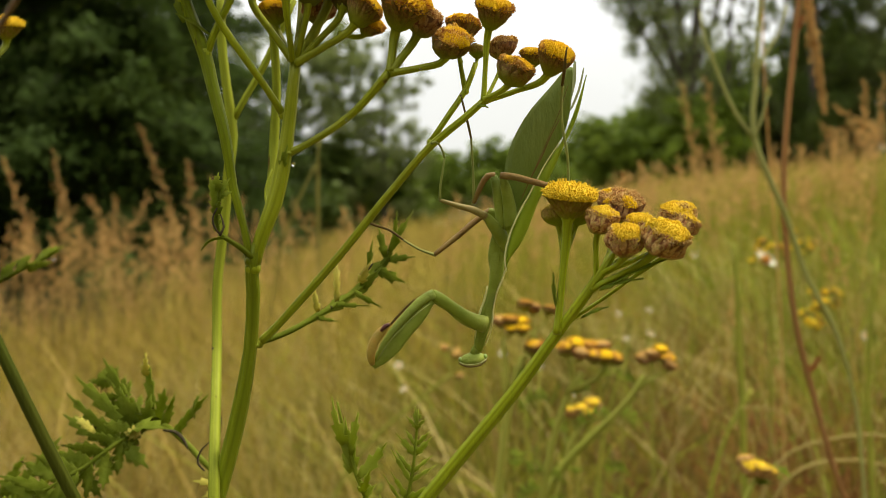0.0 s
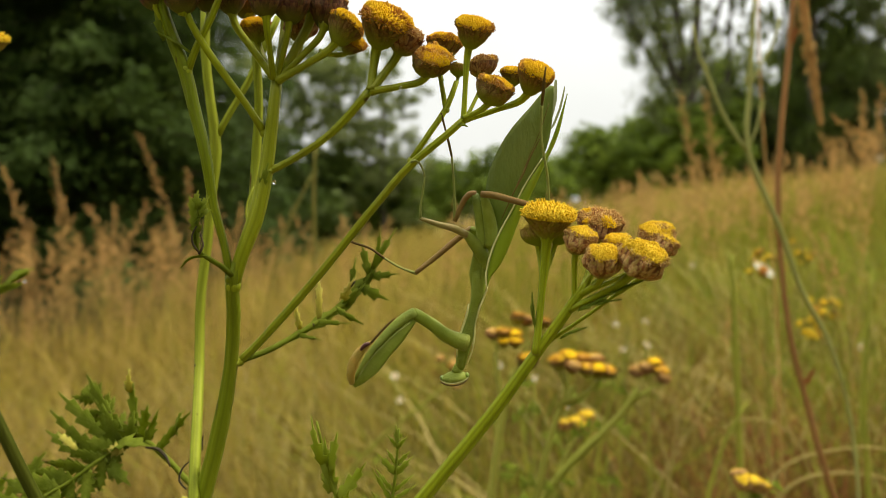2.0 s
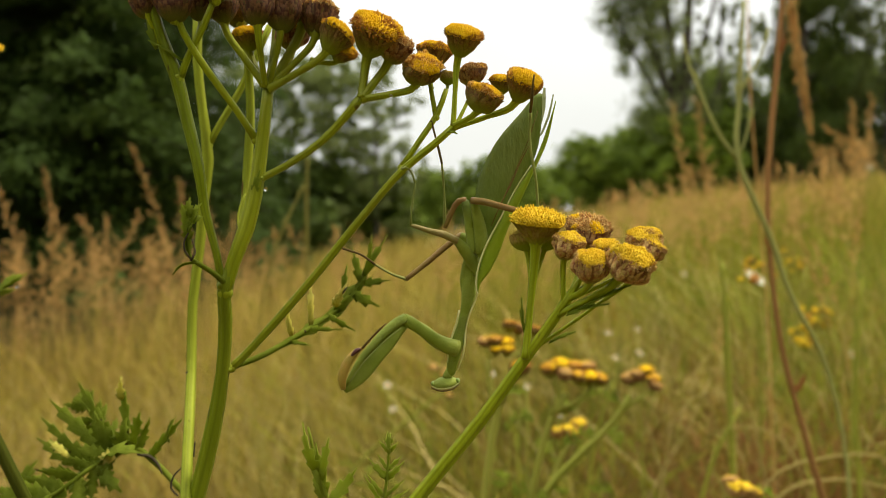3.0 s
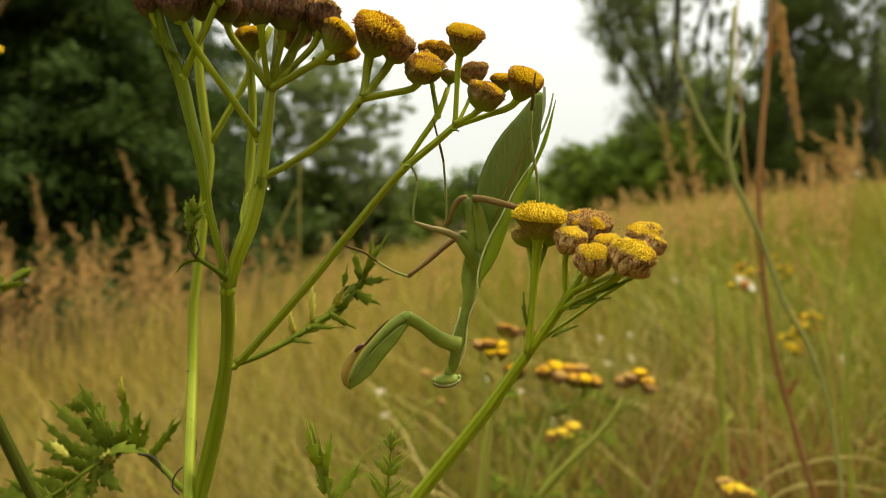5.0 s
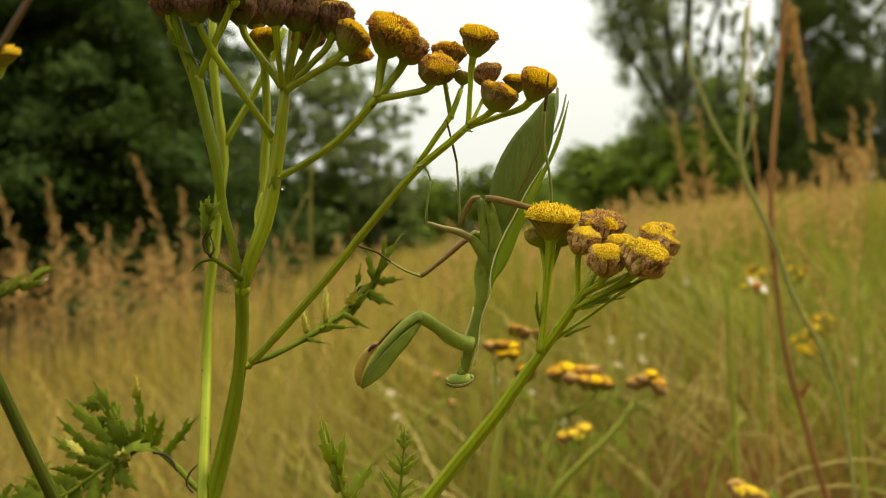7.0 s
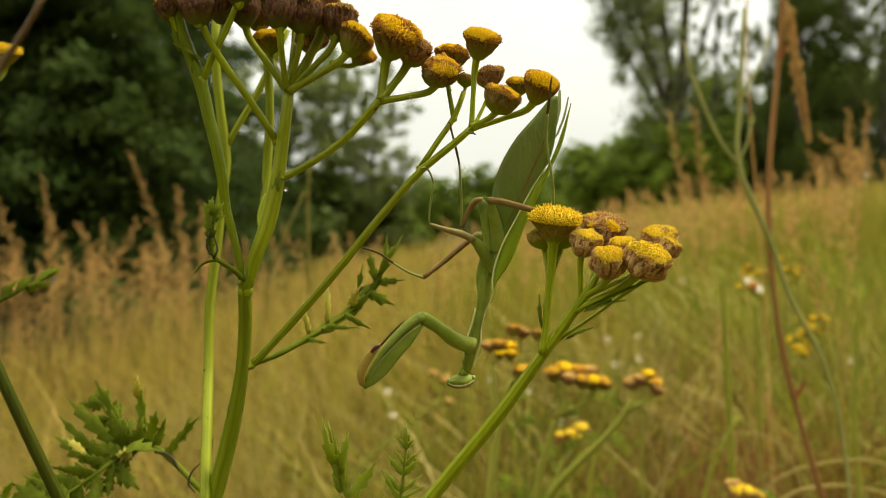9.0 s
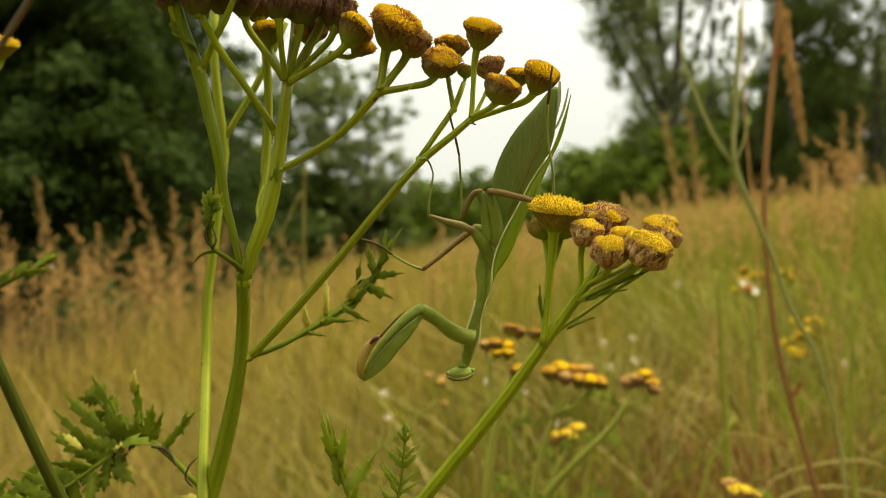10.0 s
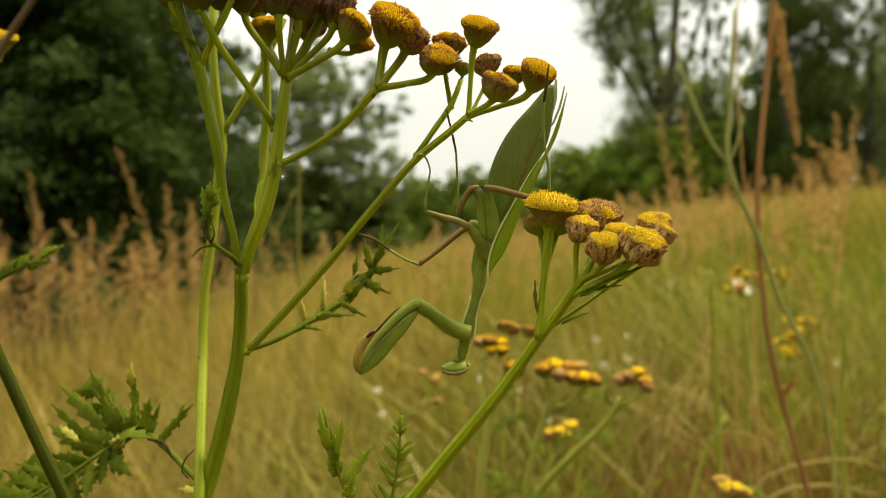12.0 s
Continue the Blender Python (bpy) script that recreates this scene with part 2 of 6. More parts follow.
def far_right(x, y, rg):
    return x > 0.16 * y and rg.random() < 0.7


def mid_low(x, y, rg):
    return abs(x - 0.12 * y) < 0.16 * y + 0.07 * y * rg.normal()


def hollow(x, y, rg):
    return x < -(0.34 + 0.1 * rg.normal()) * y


def patches(x, y, rg):
    """Uneven tufts, denser to the left."""
    k = math.sin(x * 9.0 / y + 1.3 * y) * math.sin(y * 2.7 + x * 2.1) + 0.5 * math.sin(x * 23.0 / y - y * 4.0)
    return x < 0.08 * y and k + 0.25 * rg.normal() > 0.3


def green_patches(x, y, rg):
    """Fresh tufts on the right."""
    k = math.sin(x * 14.0 / y - 1.7 * y) * math.sin(y * 3.3 - x * 1.4) + 0.5 * math.sin(x * 31.0 / y + y * 3.0)
    return x > 0.04 * y and k + 0.25 * rg.normal() > 0.35


TAWNY = mat("tawny_grass", (0.335, 0.225, 0.055), (0.245, 0.168, 0.042), 2.0, 0.85, 0, see=0.3, island=0.5, third=(0.44, 0.31, 0.11), gloss=0.1)
FRESH_GRASS = mat("fresh_grass", (0.17, 0.235, 0.020), (0.25, 0.29, 0.035), 1.0, 0.75, 0, see=0.35, island=0.5, gloss=0.15)
# dark-coloured blades that stand in for the shadow at the conifers' feet
SHADE_GRASS = mat("dark_sedge", (0.060, 0.052, 0.018), (0.095, 0.075, 0.025), 2.0, 0.85, 0, island=0.5, gloss=0.1)
HERB = mat("low_herbs", (0.16, 0.145, 0.022), (0.21, 0.17, 0.03), 2.0, 0.75, 0, see=0.25, island=0.5, third=(0.19, 0.115, 0.03), gloss=0.1)
grass("dark_sedge", "dark grass standing in for the shadow in the hollow before the conifers", SHADE_GRASS, 4200, (6.6, 10.5, 0.68, 0.3), (0.35, 0.7), (0.004, 0.009), 0.5, 19, hollow)
grass("low_herbs", "low brown-green herbs in the middle of the meadow", HERB, 2400, (0.85, 2.4, 0.68, 0.3), (0.35, 0.66), (0.0025, 0.006), 0.7, 20, mid_low)
grass("fine_straw", "fine bleached straw among the grass", PALE_STRAW, 2600, (0.9, 3.4, 0.68, 0.3), (0.4, 0.72), (0.0012, 0.0024), 0.8, 21, lambda x, y, rg: x < -0.06 * y)
grass("dry_meadow_grass", "tall dry straw-coloured meadow grass going to seed", STRAW, 14500, (0.75, 4.5, 0.68, 0.3), (0.35, 0.74), (0.0016, 0.0042), 0.9, 11)
grass("far_dry_grass", "dry straw-coloured grass reaching to the trees", FAR_STRAW, 34000, (4.5, 17, 0.68, 0.3), (0.4, 0.78), (0.003, 0.006), 0.5, 12, lambda x, y, rg: y < 6.4 or x > -(0.36 + 0.06 * rg.normal()) * y)
grass("green_meadow_grass", "yellow-green grass among the dry stalks", GREEN_GRASS, 11500, (0.8, 6.5, 0.68, 0.3), (0.3, 0.70), (0.0018, 0.004), 0.5, 13, right_side)
grass("rusty_meadow_grass", "low red-brown withered stalks in the meadow", RUST_GRASS, 3800, (0.9, 4.0, 0.68, 0.3), (0.3, 0.62), (0.002, 0.005), 0.7, 14, rusty_patch)
grass("arching_grass", "long arching straw stalks and blades in the meadow", PALE_STRAW, 1500, (0.8, 3.2, 0.62, 0.2), (0.4, 0.85), (0.003, 0.006), 1.5, 16, far_right)
grass("arching_green_grass", "long arching green blades in the meadow", GREEN_GRASS, 900, (0.8, 3.2, 0.62, 0.2), (0.4, 0.8), (0.003, 0.006), 1.4, 17, right_side)
grass("far_green_grass", "yellow-green grass on the rise towards the trees", GREEN_GRASS, 9000, (4.0, 11, 0.68, 0.3), (0.4, 0.72), (0.003, 0.005), 0.6, 18, up_right)
grass("tawny_grass", "tawny withered grass in tufts through the meadow", TAWNY, 3600, (1.0, 4.6, 0.68, 0.3), (0.4, 0.76), (0.003, 0.007), 1.1, 22, patches)
grass("fresh_green_tufts", "fresh green blades in tufts among the dry grass", FRESH_GRASS, 2600, (0.8, 4.0, 0.68, 0.3), (0.4, 0.74), (0.003, 0.007), 0.8, 23, green_patches)
grass("trodden_grass", "sparse dry grass round the place", STRAW, 30000, (-6.0, 5.0, 0.0, 6.0), (0.35, 0.7), (0.009, 0.015), 0.7, 15,
      lambda x, y, rg: math.hypot(x, y) > 0.7 and abs(x) > 0.62 * y + 0.25)


# ---- trees and bushes ----
def leaf_cloud(rg, centres, radii, per, size, flat=1.0, droop=0.0):
    """Many small leaves scattered in clumps, as one shape."""
    verts, faces = [], []
    for c, r in zip(centres, radii):
        d = rg.normal(size=(per, 3))
        d /= np.linalg.norm(d, axis=1)[:, None]
        p = c + d * (r * rg.random((per, 1)) ** 0.5) * np.array([1, 1, flat])
        p[:, 2] -= droop * np.linalg.norm(p[:, :2] - c[:2], axis=1)
        a = rg.normal(size=(per, 3))
        a[:, 2] *= 0.5
        a /= np.linalg.norm(a, axis=1)[:, None]
        b = np.cross(a, rg.normal(size=(per, 3)))
        b /= np.linalg.norm(b, axis=1)[:, None] + 1e-9
        s = (size * rg.uniform(0.6, 1.4, (per, 1)))
        k = len(verts)
        q = np.stack([p - a * s, p - b * s * 0.45, p + a * s, p + b * s * 0.45], axis=1).reshape(-1, 3)
        verts += q.tolist()
        faces += [(k + 4 * i, k + 4 * i + 1, k + 4 * i + 2, k + 4 * i + 3) for i in range(per)]
    return verts, faces


def broadleaf(name, label, category, x, y, height, spread, material, seed, clumps=90, per=110, size=0.07, low=0.12, lean=0.0, limbs=9,
              narrow=1.0, clump=0.16, group="", tall=0.8, girth=0.013):
    """A tree or bush: tapered trunk, limbs, and clumps of leaves held at the limbs' ends."""
    rg = np.random.default_rng(seed)
    z = ground_z(x, y) - 0.05
    root = thing(name, (x, y, z), label, category, group)
    sh = Shape()
    r0 = girth * height
    trunk = [(x, y, z, r0), (x + lean * 0.2, y, z + height * 0.35, r0 * 0.75), (x + lean * 0.6, y, z + height * 0.7, r0 * 0.4),
             (x + lean, y, z + height * 0.96, r0 * 0.08)]
    tube(sh, spline(trunk, height / 10), 8)
    bole = part("trunk", sh.mesh("trunk", BARK), root)
    centres, radii = [], []
    for i in range(limbs):
        h = low + (0.9 - low) * (i + rg.random()) / limbs
        ang = rg.uniform(0, 2 * math.pi)
        out = spread * (0.45 + 0.55 * math.sin(math.pi * min(1, (h - low) / (1.0 - low) * 0.8 + 0.25))) * rg.uniform(0.7, 1.05)
        bx, by, bz = x + lean * h, y, z + height * h
        ex, ey, ez = bx + math.cos(ang) * out, by + math.sin(ang) * out, bz + out * rg.uniform(0.25, 0.7) * narrow
        sh = Shape()
        tube(sh, spline([(bx, by, bz, r0 * 0.35 * (1.1 - h)), ((bx + ex) / 2, (by + ey) / 2, bz + (ez - bz) * 0.35, r0 * 0.22 * (1.1 - h)),
                         (ex, ey, ez, r0 * 0.05)], height / 14), 6)
        part("limb", sh.mesh("limb", BARK), bole)
        for k in range(max(2, clumps // limbs)):
            f = rg.uniform(0.25, 1.05)
            centres.append(np.array([bx + (ex - bx) * f, by + (ey - by) * f, bz + (ez - bz) * f]) + rg.normal(size=3) * spread * 0.14)
            radii.append(spread * clump * rg.uniform(0.6, 1.3))
    v, f = leaf_cloud(rg, centres, radii, per, size, tall)
    part("crown", mesh_of("crown", v, f, material, smooth=False), root)
    return root


def bough_mesh(seed):
    """A drooping bough one metre long: a twig set with flat sprays of needles."""
    rg = np.random.default_rng(seed)
    sh = Shape()
    fall = rg.uniform(0.1, 0.35)
    n = 850
    f = rg.uniform(0.12, 1.05, n)
    side = rg.normal(size=n) * 0.25 * (1.2 - f)
    p = np.stack([f, side, -fall * f * 0.7 - np.abs(side) * 0.4 + rg.normal(size=n) * 0.05], 1)
    w = rg.uniform(0.013, 0.032, n)[:, None]
    a = np.stack([np.ones(n), np.sign(side) * 0.7, -0.35 + rg.normal(size=n) * 0.4], 1)
    a /= np.linalg.norm(a, axis=1)[:, None]
    b = np.cross(a, rg.normal(size=(n, 3)) * 0.6 + np.array([0, 0, 1.0]))
    b /= np.linalg.norm(b, axis=1)[:, None]
    q = np.stack([p - a * w, p - b * w * 0.5, p + a * w * 1.2, p + b * w * 0.5], 1).reshape(-1, 3)
    sh.add(q, [(4 * i, 4 * i + 1, 4 * i + 2, 4 * i + 3) for i in range(n)])
    twig = Shape()
    tube(twig, np.array([(0, 0, 0, 0.014), (0.5, 0, -fall * 0.35, 0.009), (1.0, 0, -fall * 0.75, 0.002)]), 4)
    return twig.mesh("bough", BARK), sh.mesh("foliage", NEEDLES, False)


BOUGHS = [bough_mesh(500 + i) for i in range(10)]


def conifer(x, y, height, spread, seed):
    """A dark conifer: straight trunk, tiers of drooping boughs down to the grass."""
    rg = np.random.default_rng(seed)
    z = ground_z(x, y) - 0.05
    root = thing("conifer", (x, y, z), "dense dark green conifer with layered drooping boughs", "tree", "trees at the meadow's edge")
    sh = Shape()
    tube(sh, spline([(x, y, z, 0.14), (x, y, z + height * 0.5, 0.09), (x, y, z + height, 0.01)], height / 8), 8)
    part("trunk", sh.mesh("trunk", BARK), root)
    tiers = int(height * 3.4)
    for t in range(tiers):
        h = 0.02 + 0.96 * t / tiers
        reach = spread * (1 - h) ** 0.7
        for k in range(8):
            twig, needles = BOUGHS[int(rg.integers(10))]
            ob = part("bough", twig, root)
            new("foliage", needles).parent = ob
            out = reach * rg.uniform(0.75, 1.2)
            ob.matrix_basis = pose(x, y, z + height * h + rg.normal() * 0.12, rg.normal() * 8, rg.normal() * 8 + 4, (k + rg.random()) * 45) @ Matrix.Diagonal((out, out, out * 0.9, 1))
    return root


for i, (x, y, h, s) in enumerate(((-6.6, 11.0, 8.5, 2.6), (-4.75, 11.4, 9.5, 2.9), (-8.0, 13.0, 9.0, 2.8), (-6.0, 13.8, 9.0, 2.6), (-4.5, 15.0, 7.5, 2.4), (-9.6, 11.0, 8.0, 2.6), (-7.2, 16.0, 9.0, 3.0))):
    conifer(x, y, h, s, 40 + i)
MEADOW_EDGE = "trees at the meadow's edge"
broadleaf("tree", "round broadleaf tree with sky showing between its leaves", "tree", -2.4, 19.5, 5.2, 1.9, LEAVES_GREY, 61, 420, 110, 0.036, 0.05, limbs=30, clump=0.09, group=MEADOW_EDGE)
broadleaf("tree", "broadleaf tree with loose dark foliage", "tree", -4.5, 20.5, 5.4, 1.9, LEAVES_GREY, 62, 330, 110, 0.038, 0.05, limbs=30, clump=0.09, group=MEADOW_EDGE)
broadleaf("tree", "round broadleaf tree with sky showing between its leaves", "tree", -1.40, 20.0, 4.9, 1.35, LEAVES_GREY, 63, 230, 100, 0.038, 0.06, limbs=24, clump=0.12, group=MEADOW_EDGE)
for i, (x, y, h, s, m) in enumerate(((-0.2, 34, 2.6, 2.0, LEAVES_LIGHT), (2.2, 33, 2.1, 1.8, LEAVES_LIGHT), (-2.4, 33, 2.6, 2.0, LEAVES_LIGHT), (5.2, 26, 2.2, 1.7, LEAVES_LIGHT),
                                     (6.9, 25, 2.8, 1.8, LEAVES_LIGHT), (9.6, 29, 3.0, 2.2, LEAVES_LIGHT), (6.1, 30, 2.6, 1.9, LEAVES_LIGHT), (-3.0, 18.5, 2.4, 1.5, LEAVES), (-1.5, 21.5, 2.0, 1.4, LEAVES_LIGHT), (5.5, 18.2, 2.2, 1.1, LEAVES_LIGHT), (8.4, 24, 4.2, 1.7, LEAVES_LIGHT), (3.6, 35, 2.2, 1.8, LEAVES_LIGHT), (10.2, 23, 4.4, 1.7, LEAVES_LIGHT), (12.2, 22, 3.6, 2.0, LEAVES_LIGHT), (14.0, 22, 4.2, 2.2, LEAVES_LIGHT), (9.0, 26, 3.0, 2.0, LEAVES_LIGHT), (11.4, 25, 4.5, 2.0, LEAVES_LIGHT))):
    broadleaf("bush", "rounded leafy bush at the far edge of the meadow", "bush", x, y, h, s, m, 70 + i, 100, 70, 0.10, 0.04, limbs=12, narrow=0.5, clump=0.24, group="bushes beyond the meadow")
for i, (x, y, h, s, c, lo) in enumerate(((6.9, 20.5, 8.5, 0.8, 26, 0.4), (8.05, 18.5, 8.8, 0.85, 380, 0.03), (10.2, 19.0, 8.8, 1.5, 500, 0.03), (8.4, 21.0, 8.0, 1.0, 170, 0.05))):
    broadleaf("poplar", "tall poplar with upswept branches and thin grey-green foliage", "tree", x, y, h, s, LEAVES_GREY if i != 1 else LEAVES, 90 + i, int(c * 1.6), 112, 0.036, lo,
              limbs=40, narrow=2.4, clump=0.10 if i != 1 else 0.2, group=MEADOW_EDGE, tall=1.7, girth=0.006 if i != 1 else 0.011)


def vase_tree(x, y, boughs, seed, label, material, leaf_size=0.045, per=105):
    """A tall tree whose long boughs climb outward from a forked trunk, each hung with clumps of leaves.
    boughs: end (x, y, height over the ground), clumps on it, share of the bough that is bare."""
    rg = np.random.default_rng(seed)
    z = ground_z(x, y) - 0.05
    root = thing("tree", (x, y, z), label, "tree", "trees at the meadow's edge")
    sh = Shape()
    tube(sh, spline([(x, y, z, 0.20), (x - 0.05, y, z + 1.4, 0.16), (x + 0.1, y, z + 3.4, 0.12), (x + 0.3, y, z + 8.0, 0.03)], 0.8), 8)
    bole = part("trunk", sh.mesh("trunk", BARK), root)
    centres, radii = [], []
    for ex, ey, eh, n, bare in boughs:
        h0 = min(3.0, eh * 0.35) * rg.uniform(0.7, 1.1)
        a, b = np.array([x, y, z + h0]), np.array([ex, ey, z + eh])
        mid = a * 0.5 + b * 0.5 + np.array([0, 0, -0.12 * np.linalg.norm(b - a)])
        q = spline([(*a, 0.07), (*mid, 0.045), (*b, 0.012)], 0.4)
        sh = Shape()
        tube(sh, q, 6)
        part("limb", sh.mesh("limb", BARK), bole)
        for k in range(n):
            f = bare + (1.02 - bare) * rg.random() ** 0.8
            c = q[min(len(q) - 1, int(f * (len(q) - 1))), :3]
            centres.append(c + rg.normal(size=3) * np.array([0.34, 0.34, 0.26]) * (0.6 + 0.8 * f))
            radii.append(rg.uniform(0.16, 0.42))
    v, f = leaf_cloud(rg, centres, radii, per, leaf_size, 1.2)
    part("crown", mesh_of("crown", v, f, material, smooth=False), root)
    return root


vase_tree(5.5, 19.0, ((3.3, 19.0, 6.9, 42, 0.35), (4.3, 18.6, 6.0, 36, 0.35), (3.8, 19.6, 7.9, 40, 0.3), (5.0, 19.3, 4.4, 34, 0.3), (4.7, 18.7, 8.2, 34, 0.35), (5.0, 19.5, 8.8, 18, 0.6),
                      (5.2, 18.8, 3.6, 24, 0.2), (6.6, 19.2, 3.8, 24, 0.2), (7.0, 19.4, 8.4, 16, 0.6), (6.3, 19.9, 3.6, 26, 0.2), (4.6, 20.0, 6.4, 34, 0.4)), 90,
          "tall tree with upswept boughs and thin grey-green foliage", LEAVES_GREY)
for i, (x, y, h, s) in enumerate(((6.4, 20.5, 2.0, 1.2), (7.5, 21.5, 2.4, 1.2), (9.3, 20.5, 3.2, 1.4), (10.6, 21.0, 3.4, 1.5), (12.0, 20.0, 3.2, 1.5))):
    broadleaf("bush", "tall dark shrub under the trees", "bush", x, y, h, s, LEAVES, 200 + i, 150, 90, 0.06, 0.03, limbs=14, narrow=0.8, clump=0.2, group="bushes beyond the meadow")
# a far belt of bushes along the horizon
for i in range(15):
    x = -15 + i * 3.1
    broadleaf("bush", "low leafy bush in the far belt of scrub", "bush", x, 42 + (i * 7) % 5, 1.7 + 0.3 * ((i * 5) % 3), 2.2, LEAVES_LIGHT if i % 2 else LEAVES, 160 + i, 90, 70, 0.13, 0.02,
              limbs=10, narrow=0.35, clump=0.3, group="bushes beyond the meadow")
# unseen trees added behind and to the sides, closing the place against light
for i in range(13):
    a = radians(95 + i * 14.2)
    broadleaf("tree", "unseen leafy tree added to block light from behind", "tree", math.sin(a) * 12.5, math.cos(a) * 12.5 - 1.0, 7.0 + (i * 3) % 4, 3.0, LEAVES, 120 + i, 90, 60, 0.2, 0.04,
              limbs=14, narrow=0.6, clump=0.26, group="trees at the meadow's edge")


# ---- tansy: stems, heads and leaves ----
STEM = mat("tansy_stem", (0.435, 0.485, 0.022), (0.305, 0.365, 0.014), 150.0, 0.40, 0.3, third=(0.27, 0.28, 0.02), see=0.16, stripes=7,
           stretch=(1, 1, 0.12), spots=(3.0, 0.73, (0.15, 0.12, 0.02)), gloss=0.28)
# the stem green made darker, for the main stem and left branch
STEM_DARKER = mat("darker_stem", (0.275, 0.34, 0.014), (0.185, 0.24, 0.010), 150.0, 0.40, 0.3, third=(0.19, 0.19, 0.014), see=0.14, stripes=7,
                stretch=(1, 1, 0.12), spots=(3.0, 0.70, (0.09, 0.07, 0.015)), gloss=0.28)
NODE = mat("swollen_node", (0.41, 0.46, 0.045), (0.31, 0.37, 0.025), 300.0, 0.5, 0.3, see=0.2, third=(0.34, 0.32, 0.04))
STEM_PALE = mat("pale_stem", (0.43, 0.475, 0.05), (0.35, 0.40, 0.036), 140.0, 0.5, 0.2, see=0.3, gloss=0.1, stripes=5, stretch=(1, 1, 0.1), spots=(3.0, 0.72, (0.12, 0.07, 0.02)))
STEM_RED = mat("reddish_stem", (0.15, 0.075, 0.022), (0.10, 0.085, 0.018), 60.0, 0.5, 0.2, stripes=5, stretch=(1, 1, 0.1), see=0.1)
LEAF = mat("tansy_leaf", (0.215, 0.27, 0.022), (0.30, 0.355, 0.040), 300.0, 0.6, 0.4, third=(0.165, 0.21, 0.020), see=0.55, gloss=0.08, spots=(2.2, 0.72, (0.10, 0.07, 0.02)))
# neighbouring stem: the shade it stands in is put into its colour
STEM_SHADED = mat("shaded_stem", (0.085, 0.11, 0.008), (0.055, 0.075, 0.006), 120.0, 0.7, 0.2, third=(0.048, 0.038, 0.006), stripes=9, stretch=(1, 1, 0.12), gloss=0.08)
LEAF_YELLOW = mat("yellowed_leaf", (0.64, 0.55, 0.08), (0.48, 0.44, 0.07), 300.0, 0.55, 0.3, see=0.3, third=(0.42, 0.34, 0.06))
LEAF_DEAD = mat("withered_leaf", (0.04, 0.030, 0.012), (0.10, 0.075, 0.03), 300.0, 0.8, 0.4)
# upright leaves: light from behind them is put into a paler green
LEAF_BACKLIT = mat("backlit_leaf", (0.36, 0.42, 0.045), (0.44, 0.49, 0.06), 60.0, 0.55, 0.2, see=0.6, gloss=0.15)


def ramp_mat(name, kinds, live=None, base=None, z0=-1.0, z1=-0.3, rough=0.65, see=0.12, edge=None, tip=None, grain=7.0):
    """Scales or florets: each takes one of several colours by chance, mixed with grain. live: colours of the florets that
    still bloom (first uv low); base: the green at the foot of the cup, between those heights; edge, tip: margin colours."""
    m = bpy.data.materials.new(name)
    m.use_nodes = True
    nt = m.node_tree
    nt.nodes.clear()
    N, L = nt.nodes.new, nt.links.new
    out, bs = N("ShaderNodeOutputMaterial"), N("ShaderNodeBsdfPrincipled")
    geo, co, uv, sep, sepz = N("ShaderNodeNewGeometry"), N("ShaderNodeTexCoord"), N("ShaderNodeUVMap"), N("ShaderNodeSeparateXYZ"), N("ShaderNodeSeparateXYZ")
    uv.uv_map = "UVMap"
    L(uv.outputs[0], sep.inputs[0])
    L(co.outputs["Object"], sepz.inputs[0])
    tex = N("ShaderNodeTexNoise")
    tex.inputs["Scale"].default_value, tex.inputs["Detail"].default_value = grain, 4.0
    L(co.outputs["Object"], tex.inputs["Vector"])

    def rng(src, lo, hi, a=0.0, b=1.0):
        n = N("ShaderNodeMapRange")
        n.inputs["From Min"].default_value, n.inputs["From Max"].default_value = lo, hi
        n.inputs["To Min"].default_value, n.inputs["To Max"].default_value = a, b
        L(src, n.inputs["Value"])
        return n.outputs[0]

    def mix(f, p, q):
        n = N("ShaderNodeMix")
        n.data_type = "RGBA"
        for sock, v in ((n.inputs[0], f), (n.inputs[6], p), (n.inputs[7], q)):
            if isinstance(v, (int, float)):
                sock.default_value = v
            elif isinstance(v, tuple):
                sock.default_value = (*v, 1.0)
            else:
                L(v, sock)
        return n.outputs[2]

    def ramp(colours):
        add = N("ShaderNodeMath")
        add.operation = "ADD"
        L(geo.outputs["Random Per Island"], add.inputs[0])
        L(rng(tex.outputs["Fac"], 0.3, 0.7, -0.22, 0.22), add.inputs[1])
        r = N("ShaderNodeValToRGB")
        e = r.color_ramp.elements
        while len(e) < len(colours):
            e.new(0.5)
        for i, c in enumerate(colours):
            e[i].position = i / max(1, len(colours) - 1)
            e[i].color = (*c, 1.0)
        L(add.outputs[0], r.inputs[0])
        return r.outputs[0]

    col = ramp(kinds)
    if live:
        col = mix(rng(sep.outputs["X"], 0.3, 0.62), ramp(live), col)
    if edge:
        col = mix(rng(sep.outputs["X"], 0.55, 1.0, 0.0, 0.85), col, edge)
    if tip:
        col = mix(rng(sep.outputs["Y"], 0.6, 1.0, 0.0, 0.75), col, tip)
    if base:
        col = mix(rng(sepz.outputs["Z"], z0, z1), base, col)
    L(col, bs.inputs["Base Color"])
    bs.inputs["Roughness"].default_value, bs.inputs["Specular IOR Level"].default_value = rough, 0.14
    bp = N("ShaderNodeBump")
    bp.inputs["Strength"].default_value, bp.inputs["Distance"].default_value = 0.3, 0.03
    fine = N("ShaderNodeTexNoise")
    fine.inputs["Scale"].default_value = grain * 4
    L(co.outputs["Object"], fine.inputs["Vector"])
